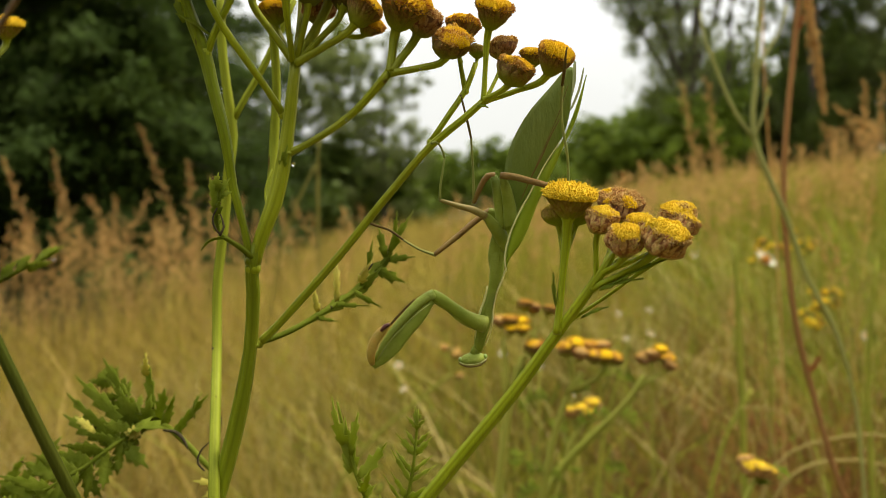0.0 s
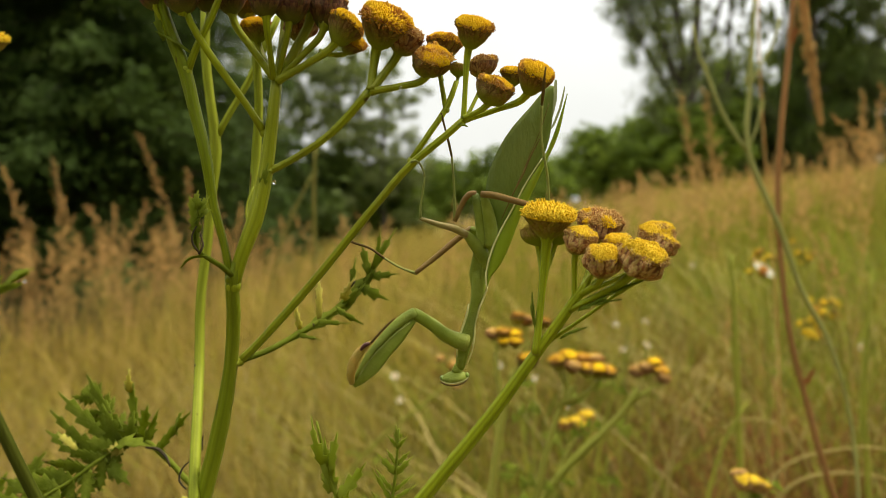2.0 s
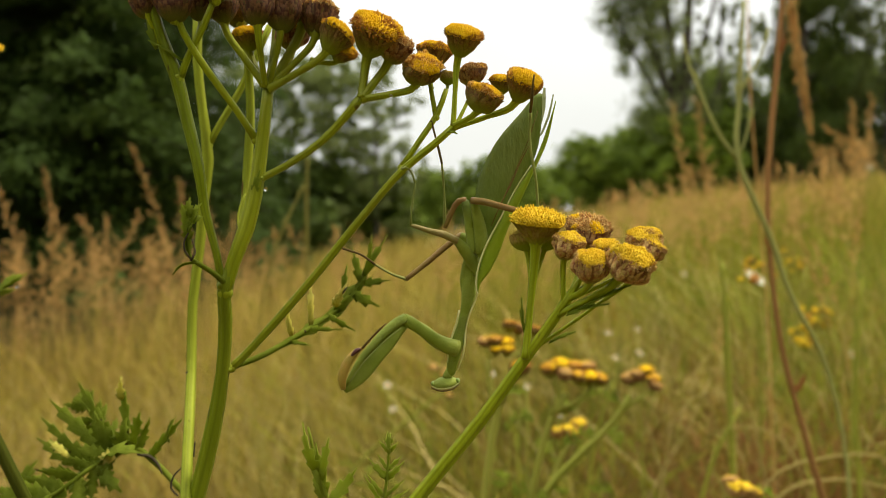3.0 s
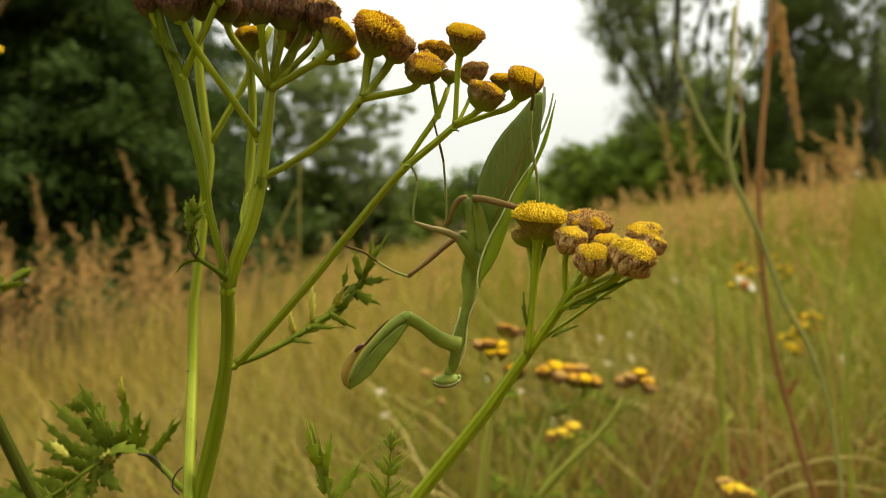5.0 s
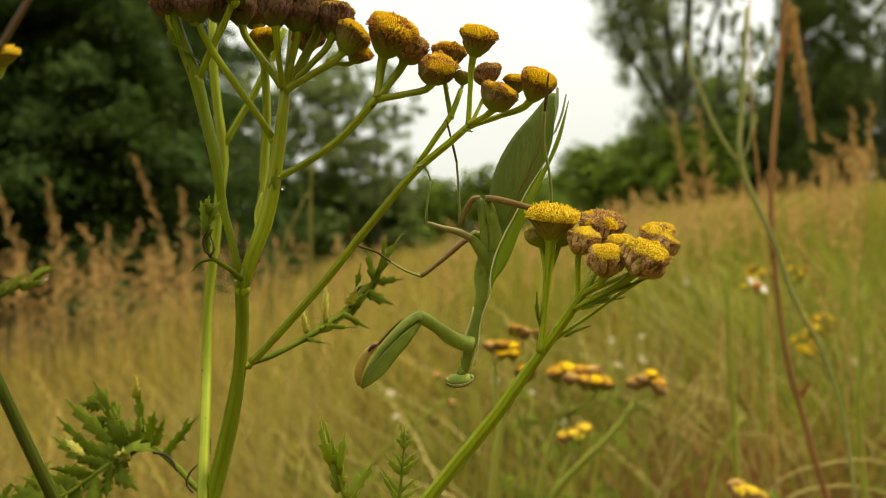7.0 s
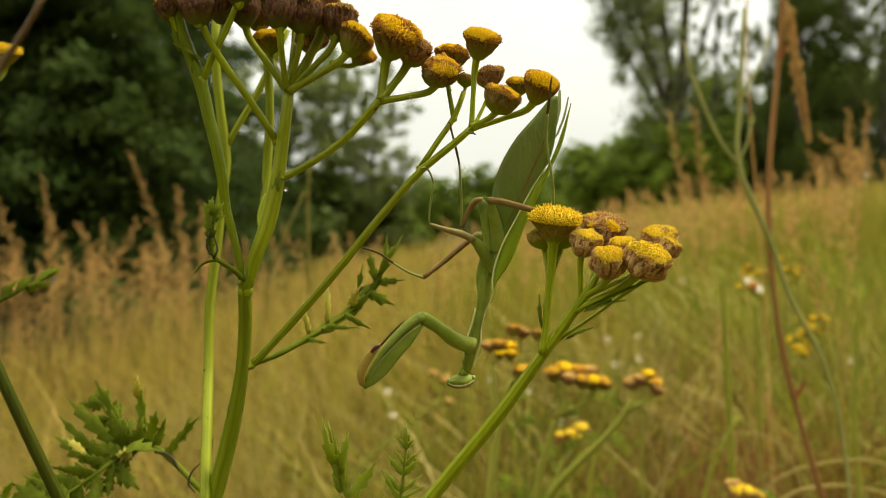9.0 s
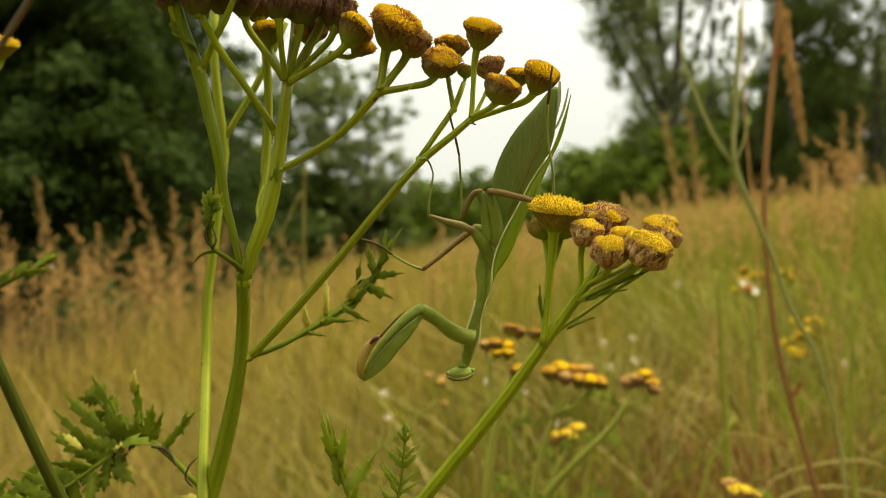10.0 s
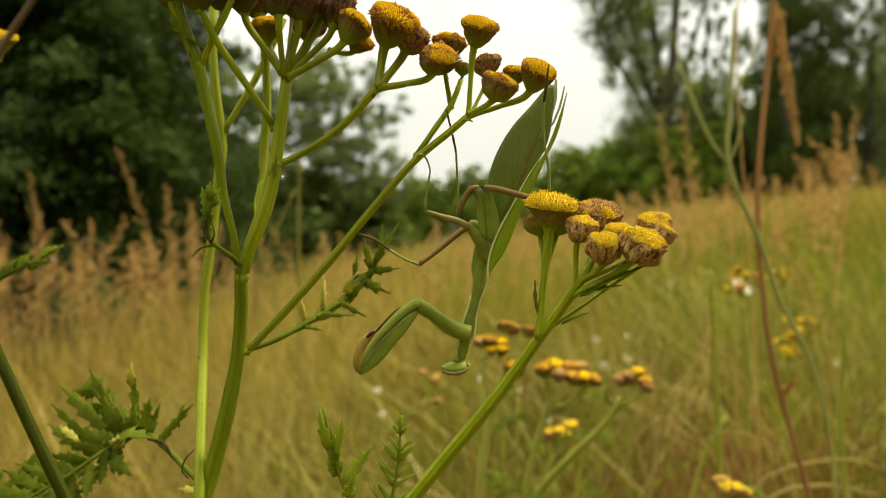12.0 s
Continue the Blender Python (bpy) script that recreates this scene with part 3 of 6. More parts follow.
    L(fine.outputs["Fac"], bp.inputs["Height"])
    L(bp.outputs[0], bs.inputs["Normal"])
    tr, ms = N("ShaderNodeBsdfTranslucent"), N("ShaderNodeMixShader")
    L(col, tr.inputs["Color"])
    ms.inputs[0].default_value = see
    L(bs.outputs[0], ms.inputs[1])
    L(tr.outputs[0], ms.inputs[2])
    L(ms.outputs[0], out.inputs[0])
    return m


YELLOW = [(0.74, 0.45, 0.018), (0.84, 0.57, 0.030), (0.88, 0.64, 0.055), (0.80, 0.52, 0.022)]
GOLD = [(0.76, 0.43, 0.010), (0.86, 0.54, 0.014), (0.88, 0.60, 0.020), (0.80, 0.46, 0.012)]
DRIED = [(0.28, 0.10, 0.035), (0.55, 0.27, 0.07), (0.72, 0.50, 0.18), (0.40, 0.17, 0.05), (0.76, 0.56, 0.22)]
RUSTED = [(0.34, 0.12, 0.025), (0.60, 0.28, 0.03), (0.46, 0.18, 0.03), (0.70, 0.40, 0.06)]
FLORET = {
    "fresh": ramp_mat("fresh_florets", YELLOW, rough=0.7, see=0.18),
    "half": ramp_mat("browning_florets", RUSTED, GOLD, rough=0.7),
    "brown": ramp_mat("brown_florets", DRIED, GOLD, rough=0.75),
    "ripe": ramp_mat("ripe_florets", DRIED, YELLOW, rough=0.7),
    "mixed": ramp_mat("rusting_florets", RUSTED + DRIED[1:3], GOLD, rough=0.7),
    "deep": ramp_mat("dull_florets", DRIED, GOLD, rough=0.75),
    "bud": ramp_mat("closed_florets", [(0.34, 0.26, 0.03), (0.46, 0.32, 0.05)]),
}
MOTTLED = [(0.36, 0.11, 0.045), (0.58, 0.28, 0.09), (0.74, 0.52, 0.20), (0.46, 0.19, 0.06), (0.58, 0.45, 0.12), (0.32, 0.10, 0.05), (0.68, 0.40, 0.14)]
BRACT_RIPE = ramp_mat("mottled_bracts", MOTTLED, base=(0.27, 0.27, 0.045), z0=-1.25, z1=-0.85, edge=(0.20, 0.065, 0.03), tip=(0.66, 0.43, 0.17))
BRACT_BROWN = ramp_mat("purple_brown_bracts", [(0.22, 0.075, 0.045), (0.38, 0.17, 0.07), (0.50, 0.30, 0.13), (0.27, 0.10, 0.055)], base=(0.24, 0.23, 0.04), z0=-1.0, z1=-0.6, edge=(0.13, 0.048, 0.034), tip=(0.40, 0.24, 0.11))
# purple-brown cups of the middle cluster, darkened further by shade put into the colour
BRACT_SHADED = ramp_mat("shaded_purple_bracts", [(0.075, 0.028, 0.02), (0.12, 0.046, 0.026), (0.20, 0.09, 0.04), (0.095, 0.044, 0.022), (0.15, 0.11, 0.03)], base=(0.14, 0.14, 0.022), z0=-1.5, z1=-1.0, edge=(0.06, 0.024, 0.016), tip=(0.24, 0.13, 0.05))
BRACT_HALF = ramp_mat("fading_bracts", [(0.25, 0.20, 0.035), (0.22, 0.12, 0.04), (0.30, 0.23, 0.05), (0.17, 0.08, 0.035), (0.33, 0.20, 0.07)], base=(0.245, 0.275, 0.022), z0=-0.95, z1=-0.35, edge=(0.16, 0.085, 0.028), tip=(0.34, 0.18, 0.06))
BRACT_GREEN = ramp_mat("green_bracts", [(0.30, 0.27, 0.03), (0.37, 0.29, 0.05), (0.28, 0.17, 0.035), (0.44, 0.33, 0.09)], base=(0.26, 0.31, 0.022), z0=-0.9, z1=-0.45, edge=(0.25, 0.18, 0.03), tip=(0.40, 0.24, 0.07))


# per kind: dome height, radius, widest angle, share of spent florets, spent rim, lumpiness, splay, lift
DISC_FORM = {"fresh": (0.40, 1.0, 106, -0.7, 0.0, 0.04, 0.12, 0.07), "ripe": (0.46, 0.98, 102, -0.02, 0.75, 0.22, 0.28, -0.02),
             "half": (0.44, 1.0, 104, 0.12, 0.55, 0.11, 0.22, 0.0), "mixed": (0.36, 0.92, 100, 0.42, 0.4, 0.2, 0.34, -0.03),
             "deep": (0.36, 0.96, 98, 0.5, 0.3, 0.14, 0.36, -0.04), "brown": (0.46, 0.96, 100, 0.55, 0.3, 0.16, 0.40, 0.0), "bud": (0.32, 0.72, 88, -0.7, 0.0, 0.02, 0.08, -0.04)}


def warp(p, seed, amount):
    """An uneven head: the same gentle dents for its cup and its button."""
    q = Vector((p[0] * 1.1 + seed * 3.7, p[1] * 1.1 - seed * 1.9, p[2] * 0.8 + seed))
    k = 1 + amount * noise.noise(q) + amount * 0.4 * noise.noise(q * 2.6)
    return (p[0] * k, p[1] * k, p[2] * (1 + (k - 1) * 0.5) + 0.5 * amount * p[0] * math.sin(seed * 5.0))


UNEVEN = {"fresh": 0.05, "ripe": 0.26, "half": 0.18, "mixed": 0.26, "brown": 0.22, "deep": 0.2, "bud": 0.12}


def disc_mesh(kind, seed, count=760, bead=0.037):
    """The domed button of a head, set with tubular florets in a spiral; some spent, shrunken or pulled aside."""
    rg = np.random.default_rng(int(seed * 10))
    sh = Shape()
    dome, wide_all, phi_most, share, rim, lumpy, splay, lift0 = DISC_FORM[kind]
    side_pick = Vector((seed * 3.1, seed * 1.7, 0))
    lean = Vector((math.cos(seed * 2.3), math.sin(seed * 2.3), 0))

    def surface(phi, w, k=1.0):
        rad = abs(math.sin(phi)) ** 0.82 * wide_all * k
        return Vector((math.cos(w) * rad, math.sin(w) * rad, lift0 + dome * math.cos(phi) * k))

    rings, seg = 7, 22
    v = [surface(0, 0, 0.96 - 0.45 * lumpy)]
    for i in range(1, rings + 1):
        for s in range(seg):
            v.append(surface(radians(phi_most) * i / rings, 2 * math.pi * s / seg, 0.965 - 0.45 * lumpy))
    f = [(0, 1 + s, 1 + (s + 1) % seg) for s in range(seg)]
    for i in range(rings - 1):
        for s in range(seg):
            t = (s + 1) % seg
            f.append((1 + i * seg + s, 1 + (i + 1) * seg + s, 1 + (i + 1) * seg + t, 1 + i * seg + t))
    sh.add(v, f, [({"brown": 0.9, "half": 0.3, "mixed": 0.8}.get(kind, 0.1), 0.0)] * len(v))
    far_down = 1 - math.cos(radians(phi_most))
    for i in range(count):
        phi = math.acos(1 - (i + 0.5) / count * far_down)
        w = i * 2.399963 + rg.normal() * 0.06
        base = surface(phi, w, 0.965)
        lump = noise.noise(base * 2.4 + side_pick) + 0.5 * noise.noise(base * 6.0 + side_pick)
        spent = share + 0.85 * noise.noise(base * 1.5 + side_pick * 2) + 0.22 * noise.noise(base * 5.0 - side_pick) + 0.30 * base.dot(lean)
        spent += rim * max(0.0, math.sin(min(phi, math.pi / 2)) - 0.80) / 0.20
        spent = min(1.0, max(0.0, spent))
        base *= 1 + lump * lumpy - 0.06 * spent
        out = Vector((math.cos(w) * math.sin(phi) ** 1.6, math.sin(w) * math.sin(phi) ** 1.6, max(-0.25, math.cos(phi) + 0.25)))
        out += Vector(rg.normal(size=3)) * (splay * (0.5 + spent))
        out.normalize()
        a = out.orthogonal().normalized()
        b = out.cross(a)
        tall = rg.uniform(0.035, 0.075) if kind != "fresh" else rg.uniform(0.025, 0.055)
        if kind == "fresh" and rg.random() < 0.10 * max(0.0, math.cos(phi)) + 0.02:
            tall = rg.uniform(0.11, 0.17)
        if spent > 0.5:
            tall = rg.uniform(0.05, 0.16)
        wide = bead * rg.uniform(0.85, 1.12) * (0.8 if spent > 0.5 else 1.0)
        v, uv = [], []
        for zz, rr, t in ((-0.03, 0.8, 0.0), (tall * 0.65, 1.08, 0.5), (tall, 0.6, 1.0)):
            for s in range(5):
                q = math.pi * s / 2.5
                v.append(base + out * zz + (a * math.cos(q) + b * math.sin(q)) * (wide * rr))
                uv.append((spent, t))
        f = []
        for k in range(2):
            for s in range(5):
                t = (s + 1) % 5
                f.append((k * 5 + s, k * 5 + t, (k + 1) * 5 + t, (k + 1) * 5 + s))
        f.append(tuple(10 + s for s in range(5)))
        sh.add(v, f, uv)
    sh.v = [warp(p, seed, UNEVEN[kind]) for p in sh.v]
    return sh.mesh("button_" + kind, FLORET[kind])


# per kind: bracts, depth, rim, barrel (0 a funnel, 1 a bulging bowl), foot radius
CUP_FORM = {"fresh": (BRACT_GREEN, 0.86, 0.90, 0.12, 0.22), "ripe": (BRACT_RIPE, 1.22, 1.0, 0.85, 0.26), "half": (BRACT_HALF, 1.12, 0.98, 0.25, 0.26),
            "mixed": (BRACT_HALF, 1.15, 1.0, 0.7, 0.28), "deep": (BRACT_SHADED, 1.6, 0.98, 0.62, 0.24), "brown": (BRACT_BROWN, 1.08, 1.0, 0.6, 0.26), "bud": (BRACT_GREEN, 1.35, 0.95, 0.9, 0.26)}


def cup_mesh(kind, seed, tiers=6):
    """The cup under the button: overlapping scales on a funnel or a rounded bowl, uneven like its button."""
    material, depth, rim, barrel, foot = CUP_FORM[kind]
    rg = np.random.default_rng(int(seed * 10) + 5)
    sh = Shape()

    def bowl(t):
        funnel = foot + (1 - foot) * t ** 1.05
        round_ = foot + (1.08 - foot) * math.sin(min(1.0, t * 1.5) * math.pi / 2) ** 0.75 - 0.14 * max(0.0, t - 0.6) / 0.4
        return (funnel * (1 - barrel) + round_ * barrel) * rim * 0.97, -depth * (1 - t)

    rows, seg = 8, 20
    v, f = [], []
    for i in range(rows + 1):
        r, z = bowl(i / rows)
        for s in range(seg):
            w = 2 * math.pi * s / seg
            v.append((math.cos(w) * r, math.sin(w) * r, z))
    for i in range(rows):
        for s in range(seg):
            t = (s + 1) % seg
            f.append((i * seg + s, i * seg + t, (i + 1) * seg + t, (i + 1) * seg + s))
    f.append(tuple(reversed(range(seg))))
    sh.add(v, f, [(1.0, 0.0) for i in range(rows + 1) for s in range(seg)])
    for k in range(tiers):
        t0 = 0.04 + 0.66 * k / (tiers - 1)
        n = int(9 + 13 * (k / (tiers - 1)) ** 0.7)
        for j in range(n):
            w = 2 * math.pi * (j + 0.5 * (k % 2)) / n + rg.normal() * 0.12
            hw = math.pi / n * rg.uniform(0.75, 1.05)
            t1 = t0 + rg.uniform(0.26, 0.42)
            v, uv = [], []
            flare = rg.uniform(0.0, 0.07) * (1.8 if k >= tiers - 2 else 0.7)
            skew = rg.normal() * 0.35 * hw
            for s, ws in ((0.0, 0.7), (0.35, 1.0), (0.7, 0.86), (1.0, 0.3)):
                t = t0 + (t1 - t0) * s
                r, z = bowl(min(t, 1.0))
                z += max(0, t - 1.0) * 0.9
                lift = 0.012 + 0.026 * s + flare * s * s
                for side in (-1, 0, 1):
                    rr = r + lift + (0.026 if side == 0 else -0.03)
                    v.append((math.cos(w + skew * s + side * hw * ws) * rr, math.sin(w + skew * s + side * hw * ws) * rr, z))
                    uv.append((abs(side), s))
            f = [(3 * i + c, 3 * i + c + 1, 3 * i + c + 4, 3 * i + c + 3) for i in range(3) for c in range(2)]
            sh.add(v, f, uv)
    sh.v = [warp(p, seed, UNEVEN[kind]) for p in sh.v]
    return sh.mesh("cup", material)


HEADS = {k: [(cup_mesh(k, 2.3 + i * 1.7 + len(k)), disc_mesh(k, 2.3 + i * 1.7 + len(k), *((1250, 0.029) if k == "fresh" else (860, 0.035)))) for i in range(5)] for k in DISC_FORM}
FAR_DISCS = {k: disc_mesh(k, 26.0, 90, 0.1) for k in DISC_FORM}
HEAD_COUNT = [0]



def along(axis, centre, size, turn=0.0):
    """A pose at centre with its z along axis, scaled to size."""
    q = Vector(axis).normalized().to_track_quat("Z", "Y").to_matrix().to_4x4()
    return Matrix.Translation(centre) @ q @ pose(0, 0, 0, 0, 0, turn) @ Matrix.Scale(size, 4)


def head(plant, row, axis, kind, foot=None, label="", material=None, far=False):
    """A flower head at (x, y, z, radius) in millimetres, on its stalk from foot."""
    n = HEAD_COUNT[0]
    HEAD_COUNT[0] += 1
    c, r = mm(row), row[3] / 1000
    ax = Vector(axis).normalized()
    cup_me, disc_me = HEADS[kind][n % 5]
    cup = part("flower_head", cup_me, plant, label)
    cup.matrix_basis = along(ax, c, r, n * 67)
    fl = new("button", FAR_DISCS[kind] if far else disc_me)
    fl.parent = cup
    if foot is not None:
        deep = CUP_FORM[kind][1]
        end = c - ax * r * (deep + 0.12)
        a = mm(foot)
        mid = (a + end) / 2 - (ax - (end - a).normalized()) * (end - a).length * 0.05
        w = foot[3] / 1000 * 0.85
        sh = Shape()
        tube(sh, spline([(*a, w * 1.25), (*a.lerp(mid, 0.25), w), (*mid, w * 0.9), (*end, max(w, r * 0.19)), (*(c - ax * r * (deep - 0.3)), r * 0.36)], 0.0012 if not far else 0.0025), 14 if not far else 8, 0.06, 7)
        part("flower_stalk", sh.mesh("flower_stalk", material or STEM), plant)
    return cup


def stem(plant, rows, name="stem", material=None, seg=20, label="", step=3.0, rib=0.095, node=0.45):
    """A ribbed stem through rows of millimetres, swollen a little where it springs from its node."""
    sh = Shape()
    q = stem_path(rows, step)
    run = np.concatenate([[0], np.cumsum(np.linalg.norm(np.diff(q[:, :3], axis=0), axis=1))])
    q[:, 3] *= 1 + node * np.exp(-(run / 0.0028) ** 2)
    tube(sh, q, seg, rib, 7)
    if node and q[0, 3] < 0.0016:
        egg(sh, Vector(q[0, :3]), (q[0, 3] * 1.25,) * 3)
    return part(name, sh.mesh(name, material or STEM), plant, label)


def blade(sh, base, tip, width, face=(0, -1, 0.25), bend=0.0, teeth=4, fold=0.3):
    """One toothed leaflet from base to tip (metres), facing that way."""
    d = tip - base
    length = d.length
    d = d.normalized()
    nrm = Vector(face)
    nrm = (nrm - d * nrm.dot(d)).normalized()
    s = d.cross(nrm)
    v, uv, f = [], [], []
    n = teeth * 2 + 1
    for i in range(n + 1):
        t = i / n
        w = width / 2 * (0.28 + 0.95 * math.sin(math.pi * min(1.0, 0.12 + 0.88 * t) ** 0.85)) * (1 - 0.25 * t)
        if i == n:
            w = width * 0.03
        k = (1.28 if i % 2 else 0.66) * (0.75 + 0.5 * math.sin(i * 12.9 + base.x * 9000) ** 2)
        shift = 0.7 * length / n if i % 2 else -0.15 * length / n
        c = base + d * (length * t) + nrm * (bend * length * math.sin(math.pi * t * 0.8))
        v += [c - s * w * k + d * shift + nrm * w * fold, c, c + s * w * k + d * shift + nrm * w * fold]
        uv += [(0, t), (0.5, t), (1, t)]
    f = [(3 * i + c, 3 * i + c + 1, 3 * i + c + 4, 3 * i + c + 3) for i in range(n) for c in range(2)]
    sh.add(v, f, uv)


def leaf(plant, rachis, blades, material=None, name="leaf", label="", face=(0, -1, 0.25), thick=0.00018, auto=None, steep=1.0, teeth=4, broad=1.0, wing=0.0):
    """A feathered leaf: a thin rachis and toothed leaflets, each from base (x, y, z, half width) to tip. auto: seed, pairs,
    length, width and first place of leaflets set along the rachis; steep: how far they point towards its end."""
    sh = Shape()
    q = stem_path(rachis, 2.0)
    tube(sh, q, 6)
    if wing:            # a ragged green margin along both sides of the rachis, widest towards the tip
        n = len(q)
        side = [Vector(face).cross(Vector(q[min(i + 1, n - 1), :3] - q[max(i - 1, 0), :3])).normalized() for i in range(n)]
        reach = [wing / 1000 * math.sin(math.pi * min(0.97, 0.12 + 0.82 * i / (n - 1))) * (0.65 + 0.6 * math.sin(i * 2.3) ** 2) * min(1.0, 2.2 * i / n) for i in range(n)]
        edge = []
        for i in range(n):
            c = Vector(q[i, :3])
            edge += [c - side[i] * reach[i], c, c + side[i] * reach[i] * 0.8]
        sh.add(edge, [(3 * i + k, 3 * i + k + 1, 3 * i + k + 4, 3 * i + k + 3) for i in range(n - 1) for k in range(2)], [(k / 2, i / n) for i in range(n) for k in range(3)])
    turn = np.random.default_rng(len(blades) * 7 + len(rachis))
    for b in blades:
        base, tip = b[0], b[1]
        way = Vector(b[2] if len(b) > 2 else face).normalized() + Vector(turn.normal(size=3)) * 0.38
        blade(sh, mm(base), mm(tip), base[3] * 2 * broad / 1000, way, (b[3] if len(b) > 3 else 0.05) + turn.normal() * 0.07, teeth)
    if auto:
        rg = np.random.default_rng(auto[0])
        count, size, width, first = auto[1], auto[2] / 1000, auto[3] / 1000, auto[4]
        for i in range(count):
            t = first + (1 - first) * i / (count - 1)
            k = min(len(q) - 2, int(t * (len(q) - 1)))
            p = Vector(q[k, :3])
            d = Vector(q[k + 1, :3] - q[k, :3]).normalized()
            nrm = Vector(face)
            s = d.cross(nrm).normalized()
            for side in (-1, 1):
                ln = size * (0.55 + 0.6 * math.sin(math.pi * (0.2 + 0.75 * (1 - t)))) * rg.uniform(0.8, 1.1) * (1.0 if i < count - 1 else 0.6)
                if steep > 1:
                    ln *= 1.25 - t
                dirn = (d * rg.uniform(0.7, 1.0) * steep + s * side + nrm * rg.normal() * 0.25).normalized()
                blade(sh, p, p + dirn * ln, width * rg.uniform(0.8, 1.2), nrm + Vector(rg.normal(size=3)) * 0.3, rg.normal() * 0.06, teeth)
    me = sh.mesh(name, material or LEAF)
    ob = part(name, me, plant, label)
    m = ob.modifiers.new("thickness", "SOLIDIFY")
    m.thickness = thick
    m.offset = 0.0
    return ob


def main_tansy():
    """The tansy on which the mantis hangs."""
    p = thing("tansy", mm((-72, 195, -950)), "tall flowering tansy with ribbed green stems and yellow-brown button heads", "plant")
    # stems
    stem(p, [(-72, 195, -950, 3.2), (-66, 196, -500, 3.0), (-55.7, 187.0, -84.3, 1.95), (-51.8, 185.8, -70.7, 1.87), (-49.0, 186.4, -61.1, 1.87), (-45.3, 185.3, -47.3, 1.80), (-42.6, 184.2, -33.7, 1.42), (-41.3, 182.0, -21.5, 1.42), (-40.7, 179.5, -13.3, 1.35), (-40.2, 179.6, -11.3, 1.00), (-39.5, 179.8, -9.1, 0.60)], "main_stem", STEM_DARKER, step=6)
    stem(p, [(-40.9, 180.4, -15.8, 0.97), (-38.9, 179.8, -9.1, 1.45), (-36.2, 180.3, -1.9, 1.69), (-34.4, 180.7, 5.4, 1.58), (-33.2, 181.3, 13.8, 1.40), (-32.0, 180.8, 22.2, 1.21), (-31.4, 181.2, 27.9, 1.16)])
    # left branch: the shade on it is put into the darker colour
    stem(p, [(-41.2, 179.5, -14.1, 0.72), (-42.3, 178.9, -7.0, 0.78), (-44.4, 178.5, 1.6, 0.90), (-45.4, 177.1, 11.2, 1.13), (-48.0, 176.8, 22.8, 1.25), (-49.4, 176.3, 29.4, 1.36), (-51.0, 175.6, 34.1, 1.30), (-52.8, 174.9, 39.7, 1.17), (-53.9, 174.3, 45.2, 0.94)], material=STEM_DARKER)
    stem(p, [(-48.8, 176.2, 29.0, 0.57), (-46.6, 175.6, 34.1, 0.68), (-43.4, 174.9, 39.7, 0.68), (-40.9, 174.3, 45.2, 0.60)])
    stem(p, [(-34.1, 181.5, 17.0, 0.62), (-37.5, 178.8, 22.8, 0.72), (-41.1, 176.2, 28.3, 0.75), (-44.8, 174.6, 33.9, 0.74), (-47.0, 172.8, 38.3, 0.70), (-48.7, 172.2, 43.5, 0.62)])
    stem(p, [(-33.9, 180.9, 8.5, 0.62), (-31.3, 181.0, 9.6, 0.66), (-26.3, 180.2, 12.2, 0.74), (-19.5, 178.4, 16.6, 0.78), (-14.6, 176.7, 21.3, 0.82), (-11.1, 175.0, 25.1, 0.89)])
    stem(p, [(-40.9, 185.3, -33.0, 0.62), (-38.4, 185.4, -30.7, 0.80), (-32.8, 183.8, -24.8, 0.90), (-22.3, 180.5, -13.1, 0.88), (-11.1, 176.4, 0.3, 0.82), (-1.8, 172.0, 10.5, 0.76), (4.1, 169.3, 15.1, 0.72), (8.1, 167.5, 18.5, 0.67)])
    stem(p, [(-2.6, 174.1, 10.7, 0.45), (1.5, 173.4, 16.7, 0.60), (4.7, 173.7, 21.5, 0.60), (6.7, 174.1, 26.8, 0.50)])
    stem(p, [(4.6, 173.7, 21.0, 0.40), (3.7, 175.0, 26.0, 0.45), (2.8, 176.4, 32.0, 0.46)])
    stem(p, [(-66, 196, -520, 1.5), (-56, 188, -330, 2.0), (-22.0, 172.7, -87.1, 1.42), (-11.5, 168.7, -72.5, 1.38), (-3.3, 166.4, -61.2, 1.36), (5.7, 163.2, -49.0, 1.28), (13.7, 159.9, -38.0, 1.20), (21.3, 156.6, -26.2, 1.00), (26.1, 154.1, -18.7, 0.94), (28.7, 152.4, -14.3, 0.85), (30.1, 152.0, -12.0, 0.60), (31.2, 151.7, -10.1, 0.32)], step=6)
    # a young stem close behind; the light on it is put into a paler colour
    stem(p, [(-60, 190, -420, 1.5), (-50.2, 180.0, -70.9, 1.22), (-50.8, 183.0, -64.4, 1.20), (-51.7, 187.0, -58.5, 1.20), (-53.7, 196.0, -49.8, 1.18), (-56.4, 208.0, -38.0, 1.15), (-57.1, 212.5, -20.9, 1.15), (-55.5, 213.2, -7.9, 1.18), (-54.3, 213.5, 4.9, 1.22), (-53.1, 213.4, 14.9, 1.37), (-54.3, 213.2, 27.5, 1.10), (-55.4, 213.0, 40.0, 1.10), (-55.0, 212.7, 51.0, 1.16)], material=STEM_PALE, step=5)
    stem(p, [(-53.1, 213.6, 18.4, 0.70), (-49.5, 214.0, 24.8, 0.83), (-45.2, 214.5, 32.2, 0.83), (-40.5, 214.1, 41.6, 0.89), (-37.2, 213.6, 48.5, 0.76)], material=STEM_PALE)
